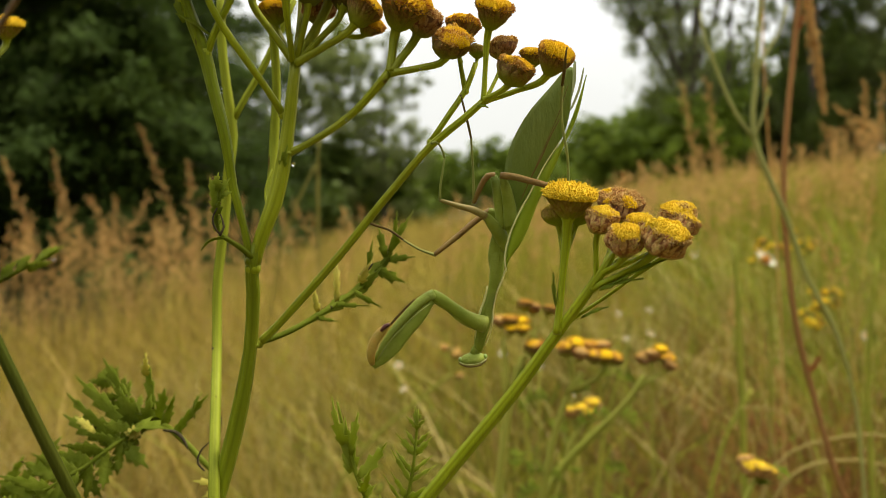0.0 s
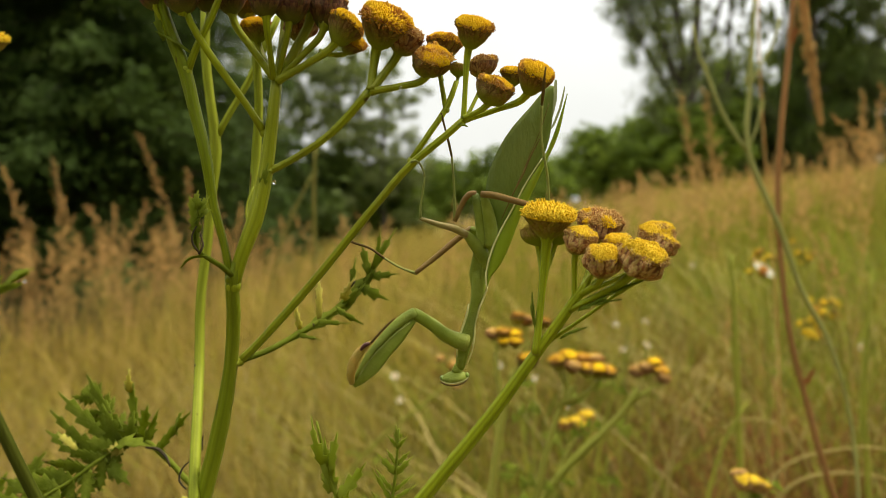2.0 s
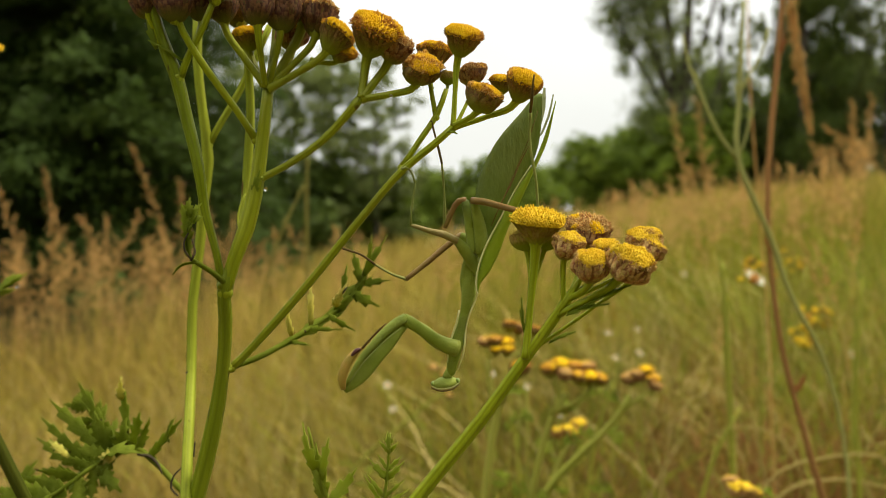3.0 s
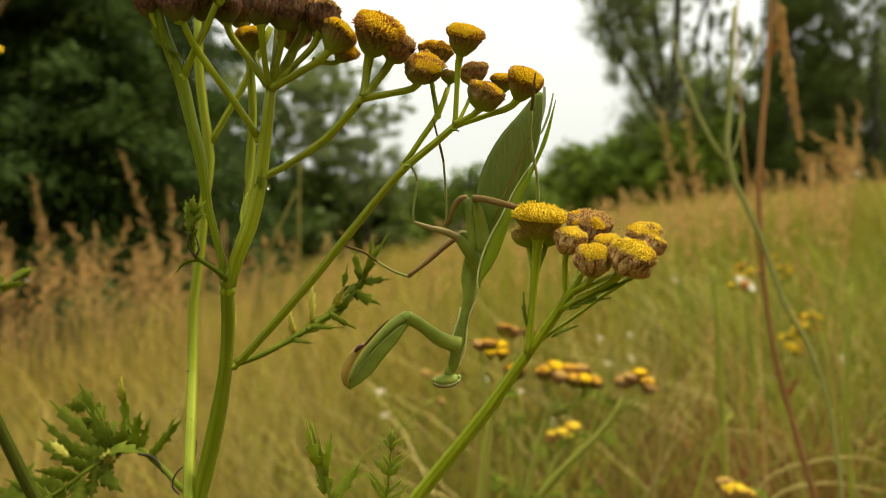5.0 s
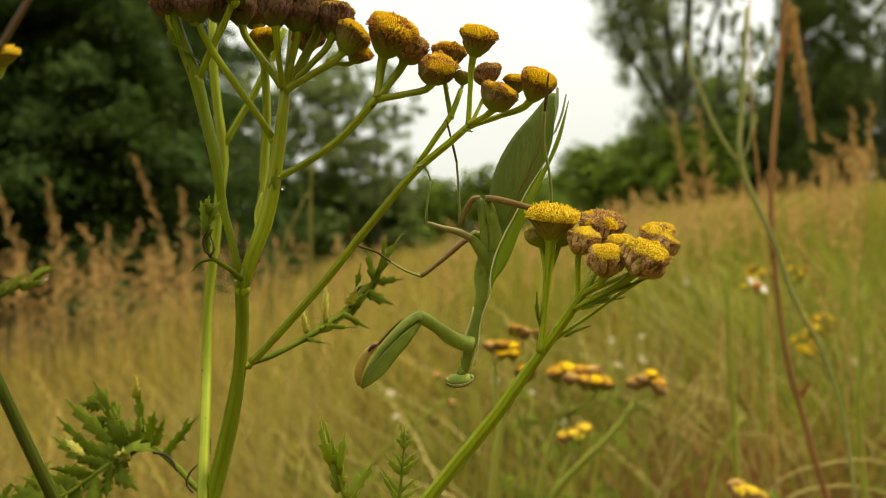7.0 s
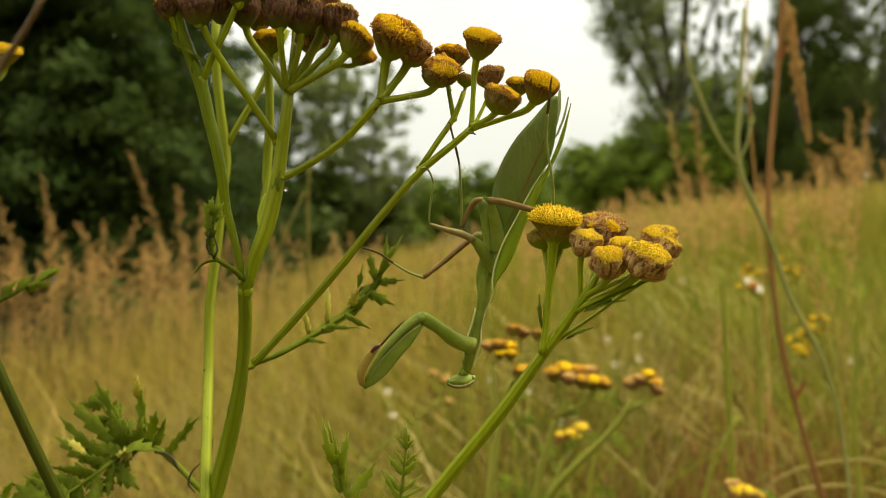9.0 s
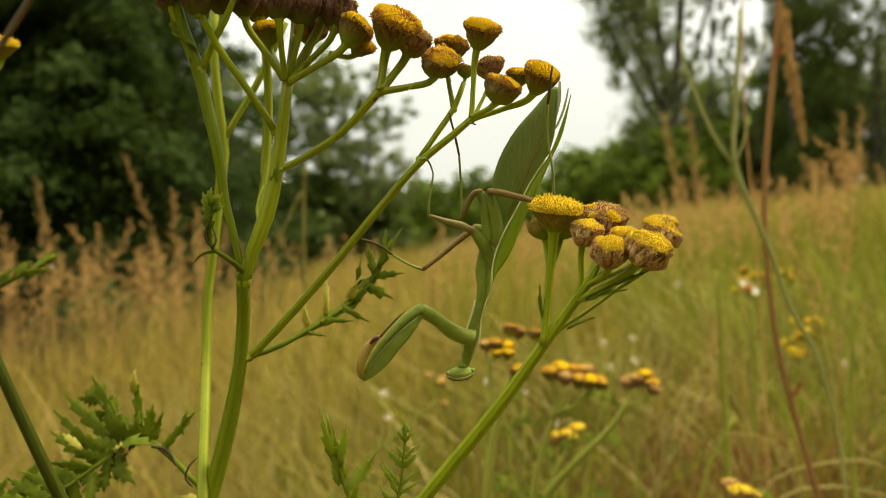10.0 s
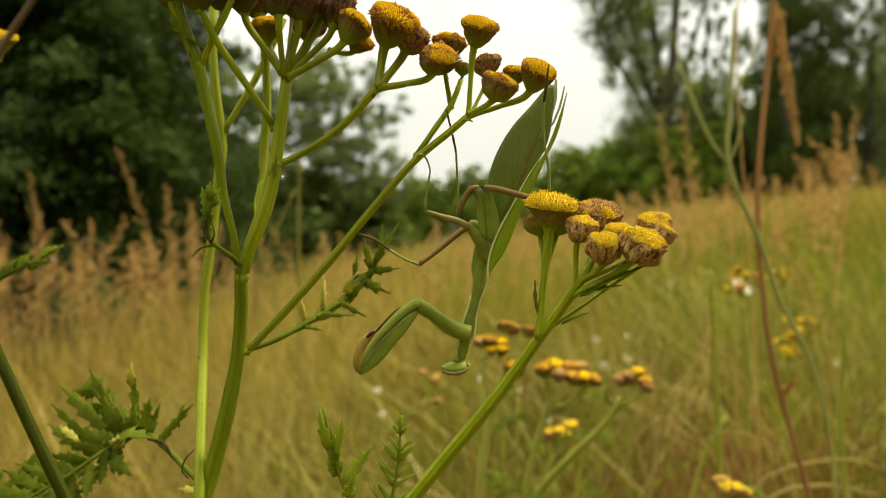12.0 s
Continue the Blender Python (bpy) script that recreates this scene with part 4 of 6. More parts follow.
    stem(p, [(-38.8, 184.0, -6.2, 0.49), (-38.4, 188.5, 1.8, 1.01), (-38.1, 191.3, 13.3, 1.07), (-37.6, 191.9, 23.5, 0.97), (-38.0, 192.5, 32.4, 0.92), (-39.0, 193.1, 41.3, 0.82)], material=STEM_PALE)
    stem(p, [(-37.6, 183.2, -3.4, 0.25), (-38.8, 184.3, -0.7, 0.25), (-38.5, 185.6, 3.3, 0.19), (-37.7, 186.7, 5.6, 0.19)], "leaf_scar", STEM_PALE, 6, "pale dried leaf base", 1.0)
    # pale swellings where the branches spring, and an old scar on the young stem
    for at, size in (((-41.2, 184.9, -33.2), 0.95), ((-41.0, 179.8, -13.6), 1.0), ((-32.9, 180.5, 8.8), 0.75), ((-49.3, 176.1, 29.6), 1.2), ((21.4, 156.0, -25.6), 0.85), ((-31.4, 181.1, 27.8), 1.05)):
        sh = Shape()
        egg(sh, mm(at), (size / 1000, size / 1000, size * 0.8 / 1000))
        part("node", sh.mesh("node", NODE), p, "pale swollen node")
    sh = Shape()
    egg(sh, mm((-57.0, 207.1, -38.4)), (0.0005, 0.0004, 0.0006))
    part("leaf_scar", sh.mesh("leaf_scar", LEAF_DEAD), p, "dark round leaf scar")
    # bracts at the nodes
    for a, b, w, face in (((-47.8, 175.5, 32.7), (-53.2, 172.7, 35.9), 1.1, (0.3, -0.6, 1)), ((-52.7, 173.6, 34.9), (-54.4, 173.9, 40.0), 1.2, (0, -1, 0)), ((6.9, 166.5, 17.5), (8.5, 164.4, 16.9), 0.8, (0, -1, 1)),
                          ((28.5, 151.2, -17.0), (34.4, 147.3, -15.0), 1.5, (0, -0.6, 1)), ((25.8, 154.9, -22.7), (29.6, 152.0, -20.6), 1.2, (0, -0.6, 1)), ((21.3, 155.9, -21.4), (20.7, 156.3, -15.3), 1.0, (-1, -0.5, 0)),
                          ((30.0, 150.3, -16.2), (38.6, 145.6, -11.5), 1.0, (0, -0.6, 1)), ((-34.4, 179.7, 5.4), (-33.0, 179.0, 9.9), 1.2, (0, -1, 0))):
        sh = Shape()
        blade(sh, mm(a), mm(b), w / 1000, face, 0.05, 2, 0.3)
        part("bract", sh.mesh("bract", LEAF), p).modifiers.new("thickness", "SOLIDIFY").thickness = 0.0002
    # heads of the lower right cluster
    head(p, (23.4, 155.3, -0.3, 5.10), (0.05, -0.17, 1), "fresh", (21.3, 155.7, -25.8, 0.84), "fresh yellow domed flower head")
    head(p, (21.3, 160.2, -2.4, 2.68), (-0.2, 0.0, 1), "bud", (22.4, 156.3, -13.5, 0.42))
    head(p, (26.3, 160.2, -2.5, 2.47), (0.3, 0.0, 1), "bud", (22.6, 156.3, -13.0, 0.42))
    head(p, (34.0, 160.3, -1.2, 4.19), (0.1, -0.2, 1), "brown", (28.9, 153.4, -14.4, 0.57), "faded brown flower head")
    head(p, (28.9, 151.1, -3.6, 2.94), (0.28, -0.28, 1), "ripe", (28.0, 152.8, -15.6, 0.62))
    head(p, (31.9, 145.9, -6.8, 3.43), (0.08, -0.28, 1), "ripe", (28.9, 152.2, -14.3, 0.62))
    head(p, (35.5, 152.0, -4.6, 2.65), (0.0, -0.1, 1), "ripe", (29.0, 152.9, -14.3, 0.52))
    head(p, (38.7, 143.9, -6.5, 4.06), (0.5, -0.50, 0.85), "ripe", (27.1, 153.2, -17.3, 0.72), "ripe yellow flower head browning at the rim")
    head(p, (42.5, 153.1, -3.0, 3.39), (-0.1, -0.3, 1), "ripe", (22.9, 156.8, -24.4, 0.42))
    head(p, (43.8, 151.0, -4.6, 2.63), (0.6, -0.15, 1), "ripe", (29.0, 152.9, -14.5, 0.52))
    # upper right cluster
    head(p, (22.0, 164.1, 27.2, 4.02), (0.45, -0.45, 1), "half", (8.0, 167.5, 18.3, 0.67), "yellow flower head tilted outward")
    head(p, (18.1, 172.2, 28.4, 2.62), (0.1, -0.1, 1), "half", (9.6, 168.6, 19.5, 0.45))
    head(p, (14.1, 161.9, 24.7, 3.54), (0.45, -0.35, 1), "mixed", (8.2, 166.5, 18.6, 0.66))
    head(p, (11.9, 172.3, 30.4, 2.85), (-0.05, -0.1, 1), "brown", (8.8, 169.6, 19.4, 0.45))
    head(p, (7.0, 175.3, 30.2, 1.74), (0, 0, 1), "bud", (6.7, 174.1, 26.6, 0.40))
    head(p, (10.0, 165.7, 36.3, 3.83), (0.25, -0.38, 1), "half", (8.0, 167.5, 18.5, 0.61))
    head(p, (2.0, 170.4, 31.3, 3.95), (0.35, -0.55, 0.8), "mixed", (-10.9, 175.0, 24.9, 0.87), "brown flower head on an outer stalk")
    head(p, (4.2, 177.7, 35.5, 3.76), (0.2, -0.1, 1), "half", (3.6, 176.1, 27.3, 0.53))
    # middle cluster
    head(p, (-7.5, 172.9, 39.2, 5.46), (0.4, -0.5, 1), "half", (-10.9, 175.0, 25.1, 1.05))
    head(p, (-3.7, 175.7, 36.7, 3.98), (0.4, -0.2, 0.9), "brown", (-10.7, 175.0, 25.3, 1.05))
    head(p, (-16.1, 178.9, 39.4, 4.30), (0.5, 0.1, 0.8), "half", (-31.1, 180.2, 27.7, 0.94))
    head(p, (-14.9, 181.7, 36.3, 3.00), (0.6, -0.3, 0.6), "half", (-21.9, 179.6, 33.7, 0.69))
    head(p, (-20.1, 181.3, 45.0, 4.00), (0.2, 0.12, 1), "deep", (-30.8, 181.2, 28.4, 0.86))
    head(p, (-27.7, 178.4, 45.9, 4.00), (0.05, 0.12, 1), "deep", (-31.2, 181.2, 28.4, 0.78))
    head(p, (-32.1, 175.4, 46.0, 4.00), (0.0, 0.12, 1), "deep", (-31.8, 180.2, 28.2, 0.78))
    head(p, (-23.8, 184.6, 48.7, 4.00), (0.1, 0.12, 1), "deep", (-30.7, 182.3, 29.0, 1.26))
    head(p, (-26.9, 187.1, 41.5, 3.85), (0.1, -0.1, 1), "brown", (-30.9, 182.2, 28.8, 0.78))
    head(p, (-39.2, 189.6, 49.1, 4.00), (-0.05, 0.12, 1), "deep", (-32.6, 183.3, 29.2, 0.79))
    head(p, (-31.5, 191.7, 50.1, 4.00), (0.0, 0.12, 1), "deep", (-31.8, 183.3, 29.2, 0.79))
    head(p, (-36.6, 185.0, 40.5, 3.31), (-0.1, -0.2, 1), "half", (-32.5, 182.2, 28.8, 0.86))
    head(p, (-41.1, 181.5, 47.9, 4.00), (-0.1, 0.12, 1), "deep", (-32.2, 181.2, 28.8, 0.94))
    head(p, (-45.4, 179.5, 48.0, 3.87), (-0.1, 0.12, 1), "deep", (-46.0, 175.6, 34.8, 0.75))
    head(p, (-55.8, 174.3, 45.5, 2.75), (-0.35, 0.12, 1), "deep", (-52.4, 174.7, 36.2, 0.46))
    head(p, (-49.0, 172.4, 46.3, 4.00), (-0.1, 0.12, 1), "deep", (-49.0, 172.0, 41.3, 0.88))
    head(p, (-53.2, 174.7, 51.2, 4.00), (-0.1, 0.12, 1), "deep", (-53.0, 174.2, 44.6, 0.90))
    head(p, (-40.6, 174.7, 50.7, 3.94), (0.0, 0.12, 1), "deep", (-40.9, 174.2, 44.6, 0.90))
    head(p, (-55.0, 213.4, 60.0, 3.65), (0.0, 0.12, 1), "deep", (-55.0, 212.7, 50.3, 1.09), material=STEM_PALE)
    # leaves
    leaf(p, [(-40.4, 185.3, -32.7, 0.69), (-36.2, 188.4, -31.5, 0.64), (-29.5, 194.6, -28.3, 0.59), (-24.1, 199.8, -25.2, 0.54), (-18.4, 204.0, -21.3, 0.48), (-13.8, 206.4, -15.7, 0.42), (-11.2, 207.8, -9.1, 0.21)],
         [((-13.1, 206.5, -13.9, 0.69), (-7.9, 207.1, -5.2)), ((-11.7, 207.7, -11.2, 0.56), (-11.3, 208.1, -4.8)), ((-13.1, 206.4, -16.0, 0.76), (-7.3, 203.5, -15.1)), ((-14.2, 206.4, -15.3, 0.69), (-15.9, 207.9, -8.1)),
          ((-16.0, 205.2, -18.4, 0.97), (-9.5, 202.1, -21.0)), ((-17.8, 205.1, -20.1, 0.69), (-17.0, 205.6, -12.2)), ((-21.7, 201.9, -23.2, 0.75), (-15.3, 198.7, -26.3)), ((-26.0, 198.7, -26.2, 0.54), (-18.1, 195.7, -26.0)),
          ((-29.5, 194.6, -28.5, 0.39), (-24.2, 191.5, -29.0)), ((-15.1, 206.4, -16.7, 0.90), (-20.4, 203.1, -20.7)), ((-19.7, 203.0, -22.3, 0.96), (-15.4, 204.3, -18.0))],
         name="leaf", label="feathery tansy leaf partly yellowed", broad=1.1, teeth=2, wing=1.5)
    for a, b, w in (((-19.7, 200.1, -20.9), (-17.0, 199.4, -16.0), 1.9), ((-25.2, 198.8, -25.6), (-25.4, 200.3, -16.6), 1.6), ((-29.1, 194.6, -27.2), (-30.5, 195.1, -20.4), 1.4)):
        sh = Shape()
        blade(sh, mm(a), mm(b), w / 1000, (0.1, -1, 0.3), 0.1, 3)
        part("leaflet", sh.mesh("leaflet", LEAF_YELLOW), p, "shrivelled yellow leaflet").modifiers.new("thickness", "SOLIDIFY").thickness = 0.0002
    sh = Shape()
    tube(sh, stem_path([(-17.6, 198.3, -17.8, 0.14), (-17.0, 198.3, -16.8, 0.28), (-16.6, 198.4, -16.2, 0.14)], 0.5), 6)
    part("withered_tip", sh.mesh("withered_tip", LEAF_DEAD), p, "blackened withered leaf tip")
    leaf(p, [(-40.7, 178.5, -13.3, 0.54), (-42.4, 175.7, -11.0, 0.47), (-44.6, 173.8, -9.2, 0.41), (-45.7, 171.9, -7.8, 0.29), (-45.9, 171.2, -2.9, 0.23), (-45.2, 171.5, 1.7, 0.17)],
         [((-44.6, 173.8, -9.2, 1.40), (-48.7, 171.6, -11.8), (0.2, -0.4, 1), 0.15), ((-45.9, 171.1, -4.0, 0.98), (-47.0, 170.6, 3.0), (0.7, -1, 0)), ((-45.4, 171.3, -0.8, 1.15), (-43.0, 170.6, 3.0), (-0.5, -1, 0)),
          ((-45.7, 171.4, 0.5, 0.98), (-45.4, 171.6, 4.2)), ((-45.9, 171.2, -1.8, 1.38), (-42.7, 170.4, 0.3), (0, -1, 0.5)), ((-46.4, 171.9, -7.5, 0.81), (-46.4, 171.2, -2.3), (1, -0.6, 0))],
         label="curled tansy leaf drying at the node")
    sh = Shape()
    tube(sh, stem_path([(-45.4, 170.8, -7.9, 0.20), (-46.3, 169.9, -6.3, 0.24), (-46.5, 170.1, -4.6, 0.20), (-45.6, 170.2, -2.7, 0.16)], 1.0), 6)
    part("withered_tip", sh.mesh("withered_tip", LEAF_DEAD), p, "blackened withered leaf tip")
    sh = Shape()
    tube(sh, stem_path([(-45.4, 170.8, -8.4, 0.28), (-44.5, 170.9, -6.6, 0.24), (-45.2, 171.1, -4.0, 0.12)], 1.0), 6)
    part("withered_tip", sh.mesh("withered_tip", LEAF_DEAD), p, "blackened withered leaf tip")
    # the big lower leaf
    leaf(p, [(-54.9, 207.8, -71.7, 0.71), (-60.5, 211.0, -68.7, 0.65), (-66.7, 215.3, -64.6, 0.66), (-74.7, 219.5, -60.8, 0.75), (-83.3, 222.4, -63.6, 0.83), (-90.9, 224.0, -68.8, 0.77), (-97.4, 224.6, -75.2, 0.61), (-102.5, 225.1, -82.5, 0.46)],
         [((-79.4, 221.4, -62.3, 1.47), (-91.2, 225.5, -45.3), (0.1, -1, 0.2), 0.05), ((-76.5, 220.5, -61.1, 1.46), (-80.1, 223.6, -43.8), (0.2, -1, 0.1), 0.05), ((-75.5, 220.5, -60.8, 1.31), (-72.6, 217.2, -50.9)),
          ((-82.8, 222.4, -63.6, 1.40), (-99.0, 226.2, -50.2), (-0.1, -1, 0.3), 0.05), ((-87.1, 223.2, -66.2, 1.34), (-101.6, 226.9, -55.0)), ((-89.4, 224.1, -68.0, 1.35), (-102.3, 225.6, -60.3)),
          ((-85.2, 222.3, -64.7, 1.55), (-69.5, 211.5, -61.2), (0.1, -0.6, 0.8), 0.12), ((-86.3, 222.2, -65.9, 1.55), (-76.1, 213.9, -70.6), (0.2, -1, 0.3), 0.1), ((-92.4, 224.0, -69.5, 1.35), (-104.0, 226.0, -68.6)),
          ((-93.9, 223.9, -71.4, 1.35), (-84.8, 217.7, -73.6)), ((-96.7, 224.7, -74.4, 1.20), (-106.8, 226.6, -75.1)), ((-97.4, 224.6, -76.0, 1.20), (-90.8, 219.3, -80.3)), ((-73.9, 219.5, -60.8, 0.94), (-70.3, 218.1, -52.6)),
          ((-70.3, 217.4, -63.0, 1.01), (-59.7, 211.1, -51.2), (-0.3, -1, 0.1), 0.05), ((-63.6, 212.8, -57.2, 0.56), (-60.6, 211.2, -50.6)), ((-81.7, 222.4, -63.2, 1.55), (-85.9, 222.1, -52.0)), ((-78.8, 221.5, -62.1, 1.55), (-77.3, 221.0, -53.3))],
         label="broad feathery tansy leaf with serrated leaflets", broad=1.25)
    leaf(p, [(-81.8, 220.4, -63.1, 0.60), (-87.0, 218.2, -66.2, 0.60), (-92.1, 215.9, -70.0, 0.52), (-99.1, 214.7, -74.1, 0.44), (-105.9, 213.4, -78.2, 0.37), (-111.8, 213.2, -81.8, 0.22)], [], auto=(31, 9, 10.5, 3.0, 0.05), label="drooping feathery tansy leaf")
    leaf(p, [(-79.2, 222.4, -62.4, 0.53), (-85.1, 225.7, -58.3, 0.46), (-89.8, 228.0, -53.4, 0.39), (-93.3, 229.4, -48.2, 0.23)], [], auto=(33, 6, 5.5, 2.2, 0.1), label="feathery side branch of a leaf")
    for a, b, w in (((-91.8, 218.4, -62.6), (-97.4, 220.6, -59.3), 1.7), ((-79.5, 217.4, -62.7), (-83.7, 218.4, -62.6), 2.4), ((-79.8, 223.3, -48.5), (-79.2, 222.5, -42.6), 1.7), ((-53.5, 200.9, -70.5), (-59.8, 199.0, -69.0), 2.0), ((-53.1, 200.8, -71.4), (-57.8, 198.7, -72.8), 1.6)):
        sh = Shape()
        blade(sh, mm(a), mm(b), w / 1000, (0.1, -1, 0.6), 0.1, 3)
        part("leaflet", sh.mesh("leaflet", LEAF_YELLOW), p, "yellowed leaflet tip").modifiers.new("thickness", "SOLIDIFY").thickness = 0.0002
    sh = Shape()
    tube(sh, stem_path([(-72.3, 214.5, -60.9, 0.31), (-68.7, 213.5, -61.2, 0.46), (-66.4, 212.4, -63.0, 0.41), (-65.4, 212.2, -65.3, 0.15)], 1.0), 6)
    part("withered_tip", sh.mesh("withered_tip", LEAF_DEAD), p, "blackened withered leaf tip")
    sh = Shape()
    tube(sh, stem_path([(-57.0, 202.5, -60.3, 0.15), (-59.4, 202.4, -62.8, 0.24), (-60.0, 202.2, -65.6, 0.29), (-58.3, 202.1, -67.5, 0.20)], 1.0), 6)
    part("withered_tip", sh.mesh("withered_tip", LEAF_DEAD), p, "blackened withered leaf tip")
    sh = Shape()
    tube(sh, stem_path([(-54.2, 201.7, -57.8, 0.20), (-54.1, 201.9, -55.0, 0.24), (-53.9, 201.9, -54.0, 0.10)], 1.0), 6)
    part("withered_tip", sh.mesh("withered_tip", LEAF_DEAD), p, "blackened withered leaf tip")
    # leaves rising from below
    leaf(p, [(-13.9, 173.3, -78.1, 0.48), (-15.2, 172.1, -65.5, 0.47), (-17.9, 171.6, -58.1, 0.47), (-20.1, 171.1, -50.1, 0.35), (-21.7, 170.6, -42.6, 0.17)],
         [((-20.1, 171.0, -51.9, 0.93), (-22.3, 170.6, -42.1)), ((-18.9, 170.9, -53.6, 0.93), (-17.3, 169.5, -45.0)), ((-17.4, 170.6, -58.3, 0.99), (-12.3, 167.1, -50.7), (-0.3, -1, 0.1)), ((-18.7, 171.7, -56.9, 1.17), (-20.1, 171.3, -46.7)),
          ((-16.9, 171.4, -61.6, 0.94), (-14.7, 166.8, -55.3), (0.6, -1, 0)), ((-19.0, 171.6, -57.5, 1.00), (-21.4, 172.1, -49.8)), ((-15.7, 171.2, -63.9, 1.00), (-13.4, 168.5, -59.4))], label="feathery leaf standing upright", name="leaf", material=LEAF_BACKLIT, teeth=3)
    leaf(p, [(-10.5, 181.1, -81.6, 0.44), (-8.2, 180.9, -68.8, 0.37), (-6.4, 180.6, -58.6, 0.31), (-5.4, 180.4, -46.6, 0.18)], [((-5.6, 180.1, -50.9, 0.61), (-6.0, 180.4, -46.5))], material=LEAF_BACKLIT, auto=(7, 11, 8.5, 1.0, 0.1), steep=1.35, teeth=2,
         label="pale feathery leaf standing upright")
    return p


main_tansy()


def near_tansy():
    """The neighbouring plant, closer to the camera, of which a stem and leaves show."""
    p = thing("tansy", mm((-30, 230, -950)), "neighbouring tansy with a thick shade-darkened green stem and toothed leaves", "plant")
    stem(p, [(-30, 230, -950, 2.2), (-28, 195, -420, 1.8), (-58.6, 146.0, -66.9, 1.05), (-62.5, 143.0, -55.5, 1.02), (-65.0, 141.0, -47.8, 1.00), (-68.2, 140.0, -39.6, 0.97), (-71.2, 139.0, -31.6, 0.94), (-74.3, 138.5, -23.8, 0.90), (-78.0, 138.0, -14.2, 0.86)], "main_stem", STEM_SHADED, step=6)
    leaf(p, [(-73.4, 127.2, -17.2, 0.34), (-66.3, 125.4, -12.9, 0.30), (-62.0, 124.6, -10.8, 0.25), (-56.6, 123.7, -8.3, 0.08)],
         [((-60.7, 124.6, -10.5, 0.85), (-55.9, 123.7, -8.0), (0.1, -0.7, 0.7)), ((-63.2, 124.5, -11.5, 0.65), (-60.9, 124.7, -9.0)), ((-65.9, 125.4, -12.7, 0.65), (-63.6, 125.6, -9.9)), ((-61.6, 124.6, -10.9, 0.6), (-57.1, 122.6, -9.8))], label="dark toothed leaf reaching out")
    leaf(p, [(-144.4, 248.2, -113.6, 0.68), (-139.3, 249.1, -100.0, 0.68), (-130.7, 249.6, -91.4, 0.60), (-122.7, 251.2, -83.2, 0.60), (-117.1, 252.6, -76.7, 0.34)],
         [((-130.7, 249.6, -91.4, 2.22), (-122.2, 250.3, -80.3)), ((-134.2, 249.4, -94.8, 2.48), (-135.9, 250.3, -80.3)), ((-132.5, 249.6, -91.4, 2.48), (-126.8, 249.4, -79.5)), ((-124.4, 251.0, -84.9, 1.72), (-115.8, 251.8, -73.8)), ((-120.6, 252.3, -80.4, 1.47), (-112.8, 250.5, -77.8)),
          ((-129.0, 249.7, -90.6, 1.71), (-116.9, 245.8, -88.0)), ((-122.7, 251.2, -83.2, 1.72), (-113.1, 247.9, -87.3)), ((-127.3, 249.8, -88.9, 1.71), (-108.5, 245.7, -90.3))], label="dark feathery leaf low on the stem")
    stem(p, [(-125.5, 247.4, -94.1, 0.76), (-120.0, 248.9, -86.8, 0.68), (-107.2, 251.4, -78.9, 0.43)], "leaf_stalk", seg=8)
    return p


near_tansy()


def close_stalk():
    """The flowering stalk nearest to the camera, at the edge of the view."""
    p = thing("tansy", mm((-62, 95, -950)), "brown-stemmed tansy close by with a yellow button", "plant")
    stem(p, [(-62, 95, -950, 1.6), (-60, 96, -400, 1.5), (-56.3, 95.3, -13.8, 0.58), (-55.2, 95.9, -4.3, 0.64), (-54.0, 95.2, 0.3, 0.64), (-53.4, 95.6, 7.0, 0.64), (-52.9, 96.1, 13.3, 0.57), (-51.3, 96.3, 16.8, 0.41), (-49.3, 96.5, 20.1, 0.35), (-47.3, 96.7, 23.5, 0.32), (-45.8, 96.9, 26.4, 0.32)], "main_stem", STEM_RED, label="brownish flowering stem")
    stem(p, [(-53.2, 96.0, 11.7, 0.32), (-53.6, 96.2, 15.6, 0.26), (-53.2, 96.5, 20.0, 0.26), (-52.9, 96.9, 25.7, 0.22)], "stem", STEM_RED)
    head(p, (-116.9, 228.4, 45.3, 4.68), (0.1, -0.2, 1), "fresh", (-119.8, 217.4, 30.9, 0.87))
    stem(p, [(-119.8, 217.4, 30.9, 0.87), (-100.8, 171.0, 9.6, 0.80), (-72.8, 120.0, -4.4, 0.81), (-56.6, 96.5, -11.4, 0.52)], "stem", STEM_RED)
    return p


close_stalk()


# ---- the mantis ----
SKIN = mat("mantis_green", (0.265, 0.325, 0.042), (0.32, 0.375, 0.065), 320.0, 0.5, 0.35, third=(0.17, 0.22, 0.045), see=0.15, gloss=0.15)
SKIN_LIGHT = mat("mantis_foreleg_green", (0.285, 0.345, 0.045), (0.225, 0.285, 0.033), 300.0, 0.48, 0.2, third=(0.31, 0.345, 0.065), see=0.12, gloss=0.2)
WING_DARK = mat("folded_wing", (0.245, 0.32, 0.068), (0.31, 0.37, 0.10), 170.0, 0.38, 0.45, third=(0.18, 0.23, 0.055), see=0.40, stretch=(1, 1, 0.3), gloss=0.35)
WING_BRIGHT = mat("wing_edge_green", (0.37, 0.475, 0.032), (0.31, 0.41, 0.026), 150.0, 0.4, 0.15, see=0.25, stretch=(1, 1, 0.3))
WING_CLEAR = mat("hind_wing", (0.30, 0.34, 0.15), (0.36, 0.38, 0.19), 150.0, 0.35, 0.1, see=0.5)
PALE = mat("pale_margin", (0.78, 0.74, 0.36), (0.66, 0.64, 0.28), 200.0, 0.5, 0.1)
